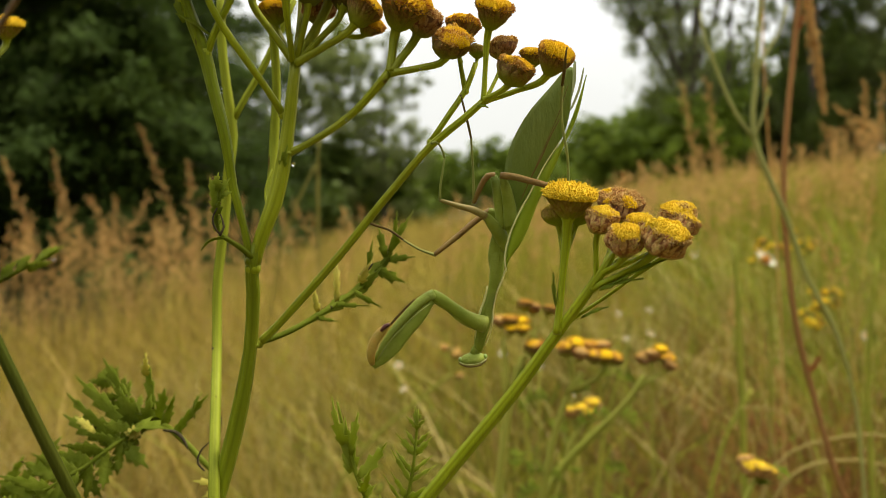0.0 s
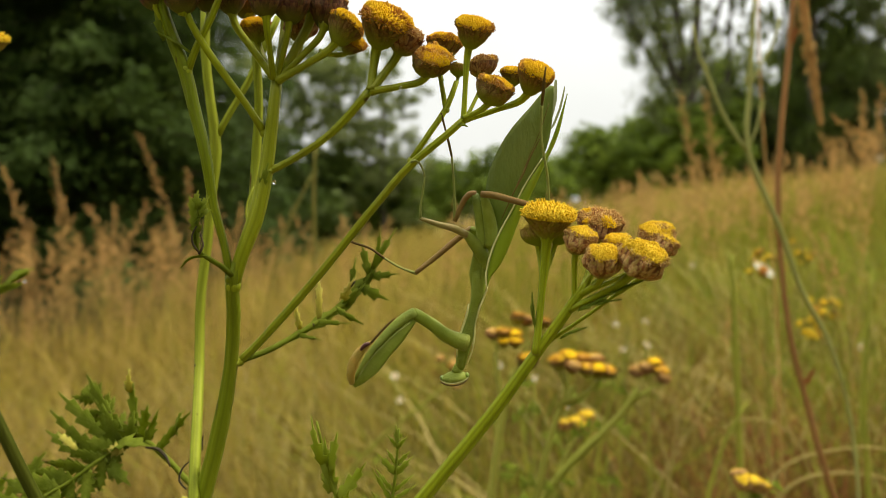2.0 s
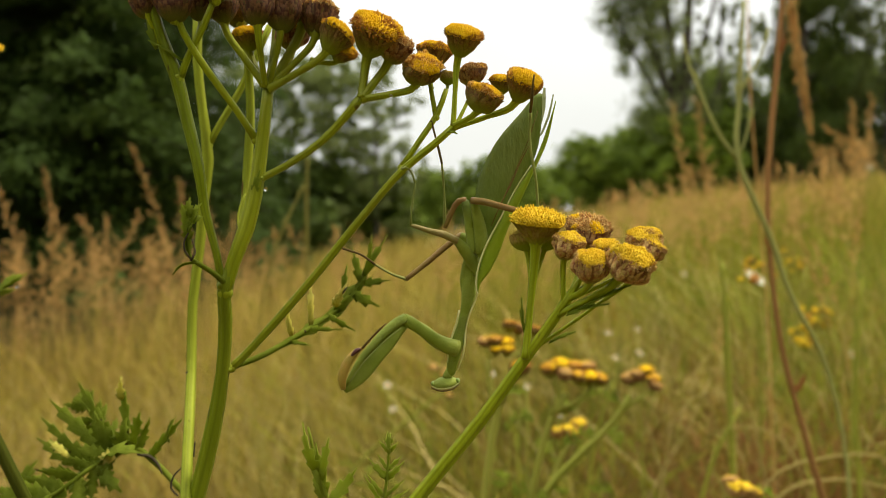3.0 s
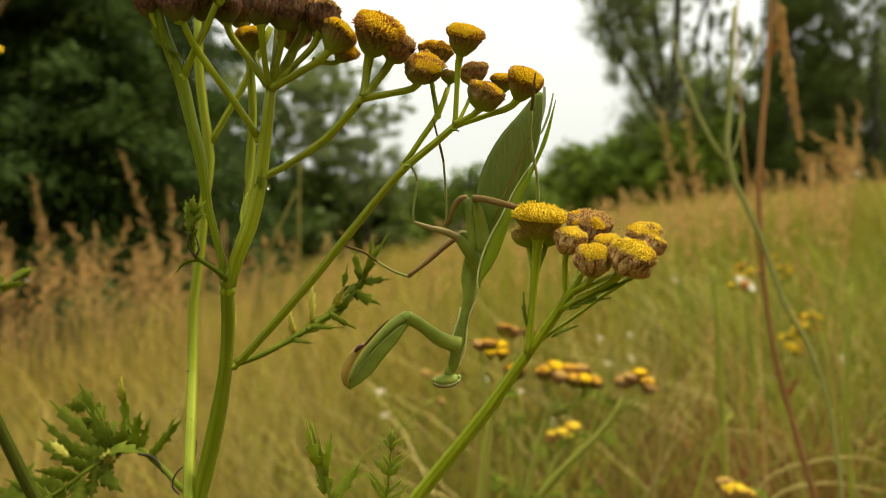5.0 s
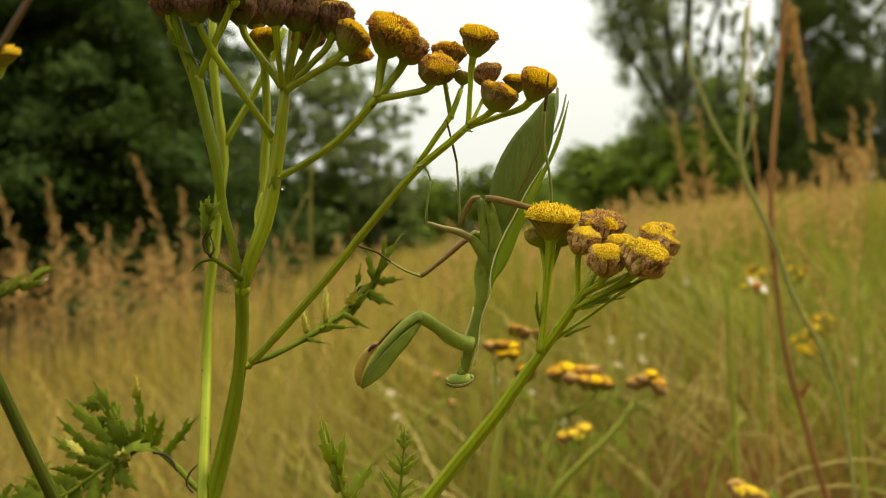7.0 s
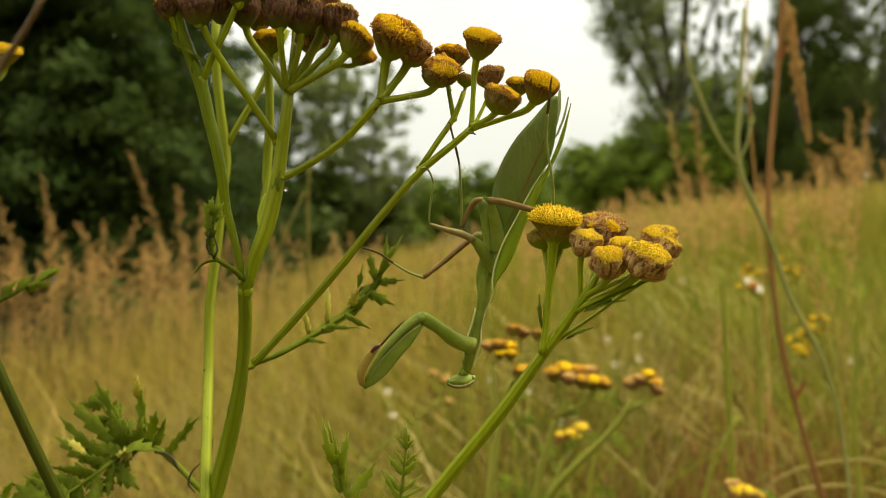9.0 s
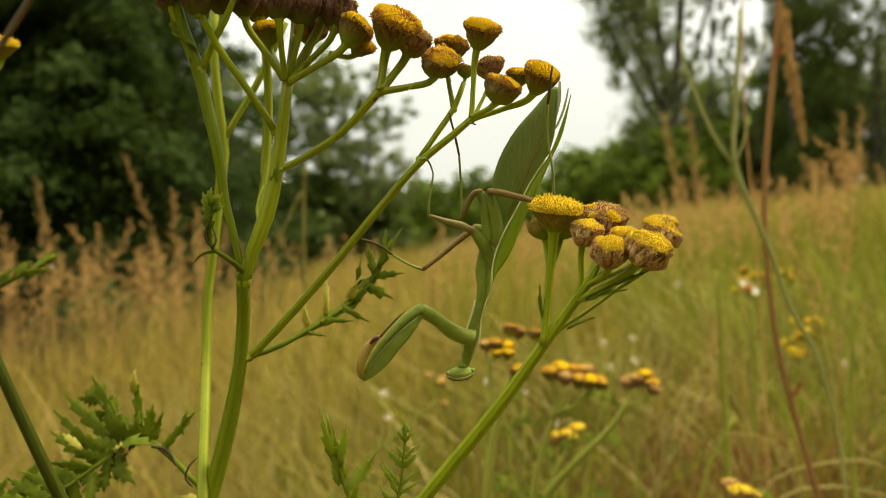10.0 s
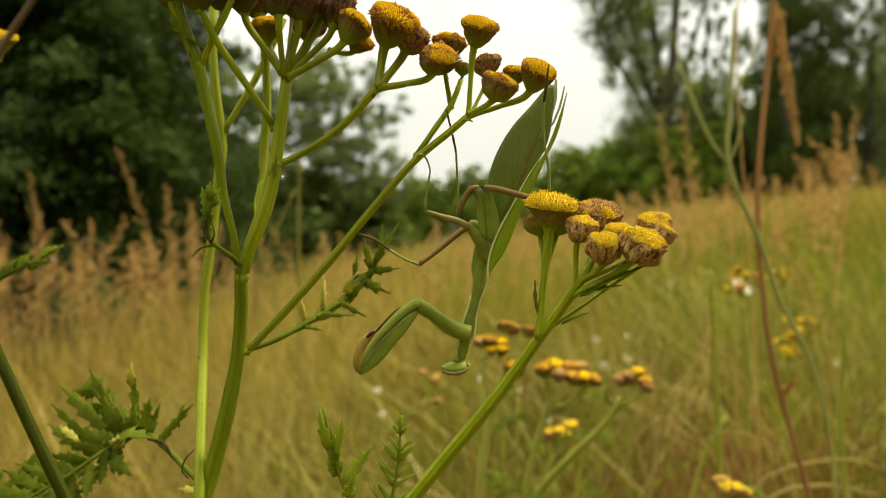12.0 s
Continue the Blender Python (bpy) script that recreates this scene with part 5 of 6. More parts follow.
SHANK = mat("brown_leg", (0.25, 0.14, 0.042), (0.19, 0.115, 0.036), 240.0, 0.5, 0.2, third=(0.26, 0.19, 0.05), gloss=0.15)
SHANK_GREY = mat("greyish_leg", (0.30, 0.225, 0.08), (0.25, 0.21, 0.06), 240.0, 0.5, 0.2, gloss=0.15)
SHIN = mat("green_shin", (0.30, 0.33, 0.09), (0.24, 0.27, 0.065), 240.0, 0.5, 0.1, see=0.1, gloss=0.15)
FOOT = mat("dark_foot", (0.10, 0.065, 0.020), (0.13, 0.09, 0.03), 300.0, 0.6, 0.1, gloss=0.06)
ORANGE = mat("orange_shin", (0.50, 0.27, 0.055), (0.38, 0.27, 0.05), 300.0, 0.45, 0.2, third=(0.25, 0.26, 0.05))
EYE_GREEN = mat("mantis_eye", (0.17, 0.26, 0.03), (0.19, 0.26, 0.04), 400.0, 0.3, 0.05, gloss=0.3)
SPOT = mat("spine_spot", (0.05, 0.014, 0.012), (0.10, 0.03, 0.025), 500.0, 0.4, 0.1)


def sheet(sh, left, right, bulge=1.5, across=8, step=2.0, thick=0.0):
    """A curved membrane lofted between two edges (millimetres), bulging towards the viewer's side."""
    a, b = spline(left, step), spline(right, step)
    n = 40
    ia, ib = np.linspace(0, len(a) - 1, n), np.linspace(0, len(b) - 1, n)
    a = np.stack([np.interp(ia, range(len(a)), a[:, k]) for k in range(3)], 1)
    b = np.stack([np.interp(ib, range(len(b)), b[:, k]) for k in range(3)], 1)
    v, uv, f = [], [], []
    for i in range(n):
        for k in range(across + 1):
            s = k / across
            p = a[i] * (1 - s) + b[i] * s
            p = p + np.array([0, -bulge * math.sin(math.pi * s) * math.sin(math.pi * (0.15 + 0.8 * i / n)), 0])
            v.append(mm(p))
            uv.append((s, i / n))
    m = across + 1
    for i in range(n - 1):
        for k in range(across):
            f.append((i * m + k, i * m + k + 1, (i + 1) * m + k + 1, (i + 1) * m + k))
    sh.add(v, f, uv)


def limb(root, name, rows, material, seg=10, flat=1.0, label="", step=1.0):
    sh = Shape()
    tube(sh, stem_path(rows, step), seg, flat=flat, flat_axis=(0, 1, 0) if flat != 1.0 else None)
    return part(name, sh.mesh(name, material), root, label)


def mantis():
    r = thing("praying_mantis", mm((12.8, 179.7, -10.3)), "slender green praying mantis hanging head down among the tansy stems", "mantis")
    # body
    limb(r, "pronotum", [(7.9, 185.0, -34.5, 0.85), (8.1, 184.5, -32.7, 1.2), (8.5, 184.0, -30.1, 1.45), (9.2, 183.5, -27.1, 1.6), (10.0, 183.0, -24.1, 1.2), (10.9, 182.5, -20.7, 1.08), (11.6, 182.0, -16.9, 1.5), (11.8, 181.6, -13.5, 1.55), (12.2, 182.0, -9.5, 0.8)], SKIN, 16, 0.65)
    limb(r, "margin", [(9.4, 184.0, -33.2, 0.14), (10.4, 183.6, -30.2, 0.22), (10.9, 183.0, -27.1, 0.22), (11.1, 182.6, -23.7, 0.2), (11.9, 182.0, -20.7, 0.2), (13.0, 181.4, -17.9, 0.2), (13.6, 180.6, -15.9, 0.16)], PALE, 6, label="pale edge of the shield")
    limb(r, "margin", [(7.1, 183.4, -31.5, 0.14), (7.2, 182.8, -29.7, 0.18), (7.6, 182.2, -27.1, 0.18), (8.4, 182.0, -24.6, 0.23), (9.1, 181.5, -22.4, 0.23), (9.6, 181.0, -19.7, 0.18)], PALE, 6, label="pale edge of the shield")
    limb(r, "thorax", [(10.9, 182.5, -21.5, 0.8), (11.7, 182.2, -17.4, 1.4), (11.6, 181.9, -13.4, 1.9), (12.2, 181.2, -9.2, 1.75), (13.1, 180.8, -5.8, 1.9), (14.0, 180.4, -1.8, 2.3), (13.6, 180.2, 1.4, 1.5)], SKIN, 16, 0.5)
    limb(r, "seam", [(12.1, 180.2, -14.2, 0.12), (12.4, 179.7, -10.5, 0.2), (13.2, 179.4, -6.4, 0.2), (13.6, 179.2, -2.2, 0.12)], SKIN_LIGHT, 6, label="raised seam down the thorax")
    limb(r, "abdomen", [(12.8, 183.4, -11.0, 1.3), (14.2, 183.0, -4.0, 2.1), (16.2, 182.4, 4.0, 2.5), (19.2, 181.2, 12.0, 2.3), (22.4, 179.6, 19.0, 1.5), (24.4, 178.2, 23.0, 0.5)], SKIN, 16, 0.4)
    # head
    sh = Shape()
    c = mm((6.7, 185.0, -36.4))
    egg(sh, c, (0.0031, 0.0019, 0.00125), (1, 0.1, 0.10), (0, -0.3, 1), -0.12)
    tube(sh, stem_path([(7.7, 185.2, -33.5, 0.88), (7.3, 185.2, -34.5, 1.13), (6.9, 185.1, -35.5, 1.00)], 0.5), 10, flat=0.8, flat_axis=(0, 1, 0))
    hd = part("head", sh.mesh("head", SKIN), r, "small triangular head")
    for px in (mm((3.9, 185.0, -36.6)), mm((9.4, 185.1, -35.9))):
        sh = Shape()
        egg(sh, px, (0.0005, 0.0010, 0.0006), (1, 0, 0.1))
        part("eye", sh.mesh("eye", EYE_GREEN), hd)
    sh = Shape()
    tube(sh, stem_path([(3.7, 183.0, -36.7, 0.05), (4.7, 182.5, -37.1, 0.06), (6.7, 182.3, -37.1, 0.06), (8.4, 182.5, -36.7, 0.06), (9.6, 183.1, -36.0, 0.05)], 0.6), 6)
    part("brow", sh.mesh("brow", PALE), hd, "pale line across the face")
    sh = Shape()
    tube(sh, stem_path([(3.5, 183.5, -37.1, 0.12), (4.7, 183.0, -37.6, 0.21), (6.7, 182.8, -37.7, 0.22), (8.4, 183.0, -37.3, 0.19), (9.6, 183.5, -36.4, 0.12)], 0.6), 6)
    part("mouth", sh.mesh("mouth", FOOT), hd, "dark line under the face")
    # wings
    sh = Shape()
    sheet(sh, [(13.0, 179.9, -3.0), (12.9, 179.5, 0.8), (13.0, 178.8, 5.1), (13.6, 178.0, 8.6), (15.5, 177.2, 13.3), (18.4, 176.5, 17.9), (21.8, 175.8, 21.7), (25.4, 175.0, 26.2)],
          [(15.0, 178.5, -5.4), (17.3, 177.9, -1.1), (19.8, 177.3, 2.7), (22.2, 176.7, 6.9), (24.6, 176.1, 11.3), (26.0, 175.5, 15.7), (26.5, 175.0, 20.3), (26.6, 174.6, 26.0)], 1.3)
    w = part("forewing", sh.mesh("forewing", WING_DARK), r, "dull olive folded forewing")
    w.modifiers.new("thickness", "SOLIDIFY").thickness = 0.00015
    for rows in ([(16.2, 176.7, -1.4, 0.10), (18.3, 175.4, 3.6, 0.14), (20.4, 174.9, 7.8, 0.15), (22.1, 174.5, 11.9, 0.13), (23.9, 174.2, 15.4, 0.08)],
                 [(19.0, 175.3, 5.2, 0.07), (21.4, 174.7, 10.9, 0.08), (23.6, 174.2, 16.2, 0.07), (25.6, 173.9, 22.4, 0.06)]):
        sh = Shape()
        tube(sh, stem_path(rows, 1.0), 6)
        part("vein", sh.mesh("vein", SHANK), w)
    sh = Shape()
    sheet(sh, [(13.2, 177.5, -15.5), (13.2, 177.1, -12.9), (13.6, 176.7, -10.3), (14.5, 176.3, -7.4), (15.9, 175.9, -4.1), (18.2, 175.6, 0.2), (21.0, 175.2, 5.6), (24.7, 174.8, 11.4), (27.4, 174.4, 18.3), (29.2, 174.0, 24.3)],
          [(13.5, 177.0, -15.2), (14.0, 176.7, -13.6), (15.9, 176.3, -11.0), (17.9, 176.0, -6.9), (19.6, 175.7, -2.1), (21.3, 175.3, 1.7), (23.1, 175.0, 5.7), (25.2, 174.7, 10.5), (27.2, 174.3, 14.9), (29.4, 174.0, 24.4)], 0.6, 5)
    w = part("forewing", sh.mesh("forewing", WING_BRIGHT), r, "bright green edge of the nearer folded wing")
    w.modifiers.new("thickness", "SOLIDIFY").thickness = 0.0002
    sh = Shape()
    tube(sh, stem_path([(13.3, 177.0, -16.3, 0.15), (13.0, 176.6, -13.4, 0.21), (13.4, 176.2, -10.5, 0.21), (14.3, 175.8, -7.4, 0.21), (15.7, 175.2, -4.1, 0.2), (18.0, 174.7, 0.3, 0.18), (20.7, 174.2, 5.6, 0.16), (24.2, 173.7, 11.2, 0.10)], 1.0), 6)
    part("vein", sh.mesh("vein", PALE), w, "cream leading vein")
    for left, right in (([(25.2, 175.6, 18.6), (26.1, 175.3, 22.6), (26.9, 175.1, 27.4)], [(26.3, 175.1, 19.1), (27.3, 174.9, 23.1), (27.3, 174.9, 27.2)]),
                        ([(26.0, 176.0, 16.9), (27.8, 175.8, 21.5), (28.9, 175.6, 26.1)], [(26.9, 175.5, 18.0), (28.3, 175.6, 21.5), (29.1, 175.4, 25.9)])):
        sh = Shape()
        sheet(sh, left, right, 0.3, 3)
        part("hindwing", sh.mesh("hindwing", WING_CLEAR), r, "clear tip of the hind wing")
    # raptorial forelegs: the nearer one, and its pair folded behind it
    fl = limb(r, "foreleg", [(9.1, 182.6, -28.3, 1.98), (7.1, 181.6, -27.6, 1.72), (4.4, 180.7, -26.0, 1.37), (1.3, 179.8, -23.7, 1.25), (-1.0, 179.0, -22.0, 1.27), (-2.4, 179.0, -21.3, 1.21)], SKIN_LIGHT, 14, 0.8, "stout green foreleg folded for striking")
    sh = Shape()
    tube(sh, stem_path([(-2.4, 178.9, -22.6, 0.85), (-4.0, 178.3, -24.1, 1.51), (-6.0, 177.7, -26.3, 1.86), (-8.6, 176.5, -29.1, 1.91), (-10.8, 175.8, -32.3, 1.67), (-13.1, 175.1, -34.8, 1.07), (-14.6, 175.0, -36.2, 0.48)], 1.0), 16, flat=0.45, flat_axis=(0, 1, 0))
    part("femur", sh.mesh("femur", SKIN_LIGHT), fl)
    sh = Shape()
    tube(sh, stem_path([(-1.9, 178.5, -21.1, 1.08), (-4.0, 177.7, -22.1, 1.02), (-6.1, 176.8, -23.8, 0.96), (-8.7, 175.7, -26.4, 0.83), (-11.1, 174.9, -29.3, 0.71), (-13.1, 174.3, -32.6, 0.59), (-14.3, 174.1, -34.8, 0.35)], 1.0), 12, flat=0.7, flat_axis=(0, 1, 0))
    part("femur_back", sh.mesh("femur_back", SKIN), fl, "paler back of the thigh")
    sh = Shape()
    tube(sh, stem_path([(-14.7, 173.1, -35.3, 0.53), (-14.9, 172.2, -33.3, 0.88), (-14.2, 172.0, -30.5, 0.99), (-12.9, 172.0, -28.4, 0.93), (-11.4, 172.2, -26.9, 0.52), (-10.3, 172.3, -26.2, 0.17)], 0.8), 12, flat=0.6, flat_axis=(0, 1, 0))
    part("tibia", sh.mesh("tibia", ORANGE), fl, "orange-tinged shin closed on the thigh")
    sh = Shape()
    tube(sh, stem_path([(-12.7, 171.0, -27.9, 0.29), (-11.8, 170.9, -26.9, 0.52), (-10.9, 171.0, -26.5, 0.29)], 0.5), 8)
    part("spot", sh.mesh("spot", SPOT), fl, "dark spot near the claw")
    sh = Shape()
    tube(sh, stem_path([(-10.7, 172.1, -26.6, 0.29), (-9.1, 172.3, -24.8, 0.23), (-7.2, 172.5, -22.8, 0.23), (-5.8, 172.6, -21.5, 0.12)], 0.8), 6)
    part("tarsus", sh.mesh("tarsus", FOOT), fl)
    sh = Shape()
    tube(sh, stem_path([(-13.3, 172.2, -33.7, 0.11), (-11.0, 172.4, -30.3, 0.12), (-8.1, 173.1, -27.2, 0.12), (-4.9, 173.8, -24.3, 0.12), (-2.8, 175.4, -22.9, 0.11)], 0.8), 6)
    part("ridge", sh.mesh("ridge", SHIN), fl, "pale ridge along the thigh")
    sh = Shape()
    a, b = mm((-13.9, 172.0, -30.5)), mm((-7.7, 173.1, -23.0))
    for i in range(15):
        q = a.lerp(b, i / 14)
        d = Vector((-0.6, -0.4, 0.75 if i % 2 else 0.5)).normalized() * (0.0006 if i % 3 else 0.001)
        tube(sh, np.array([(*q, 0.00009), (*(q + d), 0.00002)]), 5)
    tagged(part("spine", sh.mesh("spine", FOOT), fl, "row of fine dark thigh spines"), kind="stuff")
    f2 = limb(r, "foreleg", [(9.4, 188.5, -29.2, 1.91), (4.8, 188.6, -27.7, 1.59), (1.7, 188.8, -25.2, 1.40), (-2.0, 188.9, -23.1, 1.28)], SKIN_LIGHT, 12, 0.8, "second green foreleg folded close behind")
    sh = Shape()
    tube(sh, stem_path([(-2.0, 188.9, -23.1, 1.02), (-5.8, 187.7, -26.8, 1.90), (-8.8, 186.4, -30.1, 2.08), (-11.4, 186.2, -33.2, 1.64), (-14.3, 185.0, -36.5, 0.63)], 1.0), 14, flat=0.45, flat_axis=(0, 1, 0))
    part("femur", sh.mesh("femur", SKIN), f2)
    # walking legs: thigh base, thigh, shin, foot
    legs = (
        ([(13.8, 181.1, -11.8, 1.22), (12.2, 179.3, -8.6, 1.51), (10.4, 177.6, -6.2, 1.25), (9.0, 176.4, -4.6, 0.89), (8.1, 175.9, -4.0, 0.65)], [(9.0, 176.1, -4.6, 0.77), (6.3, 175.2, -3.2, 0.76), (3.3, 174.2, -2.4, 0.58), (-0.7, 173.3, -1.1, 0.35)],
         [(-0.6, 173.3, -1.2, 0.29), (-0.6, 172.9, 1.1, 0.23), (-0.1, 172.7, 4.6, 0.23), (0.3, 172.3, 7.4, 0.17)], [(0.3, 172.3, 7.4, 0.17), (-0.3, 171.5, 9.3, 0.20), (-1.6, 170.0, 10.6, 0.23), (-2.4, 169.5, 10.2, 0.28)], SHANK_GREY),
        ([(13.0, 183.0, -6.2, 1.23), (11.3, 183.1, -4.3, 1.11), (9.8, 183.1, -3.6, 0.80)], [(10.3, 183.2, -3.4, 0.74), (7.6, 182.5, -5.3, 0.67), (2.7, 180.8, -9.3, 0.61), (-1.9, 179.5, -12.9, 0.48)],
         [(-1.7, 179.5, -12.9, 0.36), (-4.7, 179.1, -11.8, 0.24), (-8.4, 178.3, -9.6, 0.24)], [(-8.4, 178.3, -9.6, 0.24), (-11.5, 177.9, -7.4, 0.24), (-13.8, 177.4, -6.6, 0.27), (-15.3, 177.0, -6.1, 0.24)], SHANK),
        ([(12.6, 178.9, -7.2, 1.20), (11.9, 178.3, -1.8, 1.19), (11.3, 178.0, 1.7, 1.07), (10.6, 177.6, 3.9, 0.77)], [(10.9, 177.6, 3.9, 0.77), (9.5, 177.9, 3.9, 0.65), (7.9, 178.5, 1.5, 0.60), (6.5, 179.3, -1.8, 0.48)],
         [(6.5, 179.3, -1.8, 0.30), (6.3, 177.7, 5.3, 0.24), (5.8, 175.1, 11.6, 0.23)], [(5.8, 175.1, 11.6, 0.23), (5.2, 174.3, 14.2, 0.26), (4.4, 173.5, 17.2, 0.20), (3.6, 173.1, 20.3, 0.23)], SHANK),
        ([(14.3, 177.9, -7.2, 1.43), (14.0, 177.2, -3.0, 1.43), (13.3, 176.0, 0.5, 1.18), (12.3, 174.6, 3.6, 0.76)], [(11.9, 174.2, 3.9, 0.70), (14.0, 173.2, 3.7, 0.75), (17.8, 171.0, 2.7, 0.69), (24.9, 167.4, 0.7, 0.50)],
         [(24.9, 167.4, 0.7, 0.30), (24.4, 165.8, 7.1, 0.28), (22.9, 164.3, 15.2, 0.27), (22.8, 162.7, 21.0, 0.27)], [(22.8, 162.7, 20.8, 0.27), (22.8, 160.4, 23.0, 0.32), (22.8, 159.0, 25.2, 0.21), (23.0, 158.3, 27.3, 0.16)], SHANK),
    )
    for k, (base, thigh, shin, foot, material) in enumerate(legs):
        lg = limb(r, "leg", base, SKIN, 12, label="slender walking leg gripping the tansy")
        for nm, rows, ma in (("femur", thigh, material), ("tibia", shin, SHIN), ("tarsus", foot, SHIN if k == 0 else FOOT)):
            sh = Shape()
            tube(sh, stem_path(rows, 1.0), 8)
            part(nm, sh.mesh(nm, ma), lg)
    return r


mantis()


# ---- plants farther off ----
STEM_FAR = mat("meadow_stem", (0.27, 0.28, 0.04), (0.34, 0.33, 0.06), 30.0, 0.7, 0.1, gloss=0.1, stretch=(1, 1, 0.1))
STALK_RED = mat("red_stalk", (0.36, 0.18, 0.065), (0.24, 0.11, 0.04), 14.0, 0.7, 0.1, gloss=0.1, stretch=(1, 1, 0.1))
WEED = mat("pale_weed_stem", (0.42, 0.42, 0.15), (0.36, 0.36, 0.11), 30.0, 0.7, 0.1, gloss=0.1, see=0.2, stretch=(1, 1, 0.1))
PETAL = mat("white_petals", (0.74, 0.73, 0.56), (0.62, 0.61, 0.46), 30.0, 0.6, 0.0, see=0.3)


def far_tansy(base, main, side_stems, heads, label):
    """A tansy farther off: stems from the ground, a loose cluster of heads."""
    p = thing("tansy", mm(base), label, "plant", "tansies in the meadow")
    stem(p, [(*base, 2.2)] + main, "main_stem", STEM_FAR, 8, step=15)
    for rows in side_stems:
        stem(p, rows, "stem", STEM_FAR, 7, step=8)
    turn = np.random.default_rng(int(abs(base[0]) + abs(base[1])))
    for i in range(4):
        f = turn.uniform(0.0, 0.6)
        lo, hi = main[-2], main[-1]
        x, y, z = (lo[k] + (hi[k] - lo[k]) * f - (25 * i if k == 2 else 0) for k in range(3))
        a, ln = turn.uniform(0, 2 * math.pi), turn.uniform(16, 28)
        leaf(p, [(x, y, z, 0.5), (x + math.cos(a) * ln * 0.5, y + math.sin(a) * ln * 0.5, z + ln * 0.35, 0.45), (x + math.cos(a) * ln, y + math.sin(a) * ln, z + ln * 0.4, 0.2)], [],
             auto=(int(turn.integers(999)), 6, 6.5, 1.7, 0.2), face=(0, -0.6, 0.8))
    for row, axis, kind in heads:
        near = min([main[-1]] + [rows[-1] for rows in side_stems], key=lambda q: sum((q[k] - row[k]) ** 2 for k in range(3)))
        head(p, row, axis, "mixed" if kind == "half" and HEAD_COUNT[0] % 2 else kind, (near[0], near[1], near[2], 0.55), material=STEM_FAR, far=True)
    return p


far_tansy((55, 490, -950), [(50, 485, -400, 1.8), (35.5, 469.4, -132.7, 2.24), (40.3, 471.1, -107.1, 2.08), (45.1, 472.1, -91.2, 1.76)],
          [[(38.7, 470.7, -113.5, 1.28), (34.9, 471.9, -94.3, 1.28), (34.0, 473.7, -81.7, 1.12)], [(41.0, 471.1, -107.1, 1.44), (48.6, 475.3, -88.5, 1.29), (53.0, 478.0, -77.6, 1.13)]],
          [((32.3, 472.5, -70.2, 4.15), (-0.2, -0.1, 1), "brown"), ((37.9, 470.5, -69.3, 4.77), (0, -0.2, 1), "half"), ((44.1, 472.4, -71.2, 4.79), (0.1, -0.2, 1), "half"), ((47.2, 479.0, -61.4, 4.53), (0, 0, 1), "half"),
           ((52.3, 480.9, -63.6, 4.55), (0.1, 0, 1), "brown"), ((61.8, 478.8, -64.4, 4.20), (0.2, 0, 1), "half"), ((44.7, 468.2, -74.4, 4.12), (0.1, -0.3, 1), "half"), ((51.7, 465.6, -83.5, 5.99), (0.1, -0.2, 1), "half"), ((38.3, 468.2, -74.4, 3.80), (0, -0.3, 1), "half")],
          "tansy with a loose cluster of yellow and brown buttons")
far_tansy((80, 500, -950), [(75, 495, -400, 1.8), (61.5, 471.5, -146.4, 1.93), (69.6, 473.4, -117.4, 1.77), (79.2, 474.4, -101.4, 1.61)],
          [[(71.2, 473.6, -114.2, 1.29), (74.4, 474.4, -101.4, 1.13), (71.2, 474.9, -94.9, 1.13)], [(72.8, 473.8, -111.0, 1.29), (87.3, 474.2, -104.6, 1.13), (93.7, 474.8, -96.6, 1.13)]],
          [((69.3, 473.5, -85.6, 5.45), (-0.15, -0.2, 1), "half"), ((76.0, 475.6, -84.0, 5.48), (0, -0.2, 1), "half"), ((84.1, 477.5, -85.3, 5.50), (0, -0.2, 1), "half"), ((90.9, 477.5, -85.7, 5.18), (0.1, -0.2, 1), "brown"), ((84.6, 469.2, -89.3, 4.77), (0.1, -0.3, 1), "half"),
           ((91.4, 471.2, -90.3, 5.11), (0.1, -0.3, 1), "half"), ((98.2, 473.1, -91.3, 4.81), (0.2, -0.3, 1), "half"), ((77.6, 469.3, -88.0, 4.77), (0, -0.3, 1), "brown")],
          "tansy with a flat spread of orange-brown buttons")
far_tansy((60, 560, -950), [(62, 545, -500, 1.8), (60.8, 518.2, -198.9, 2.67), (70.8, 514.8, -174.2, 2.47), (94.9, 513.6, -146.9, 2.45), (115.5, 513.0, -125.5, 2.09), (124.0, 512.9, -111.3, 1.92)],
          [[(119.0, 513.3, -120.3, 1.40), (132.4, 511.9, -111.1, 1.22)]],
          [((129.5, 514.8, -97.6, 5.23), (0, -0.2, 1), "brown"), ((134.7, 514.9, -95.2, 4.89), (0.1, -0.2, 1), "half"), ((138.2, 510.7, -99.3, 5.19), (0.2, -0.3, 1), "half"), ((124.7, 516.6, -99.8, 4.90), (-0.1, -0.1, 1), "brown"), ((139.0, 508.4, -102.7, 4.48), (0.3, -0.3, 1), "brown")],
          "tansy leaning with browned buttons on a bent stem")
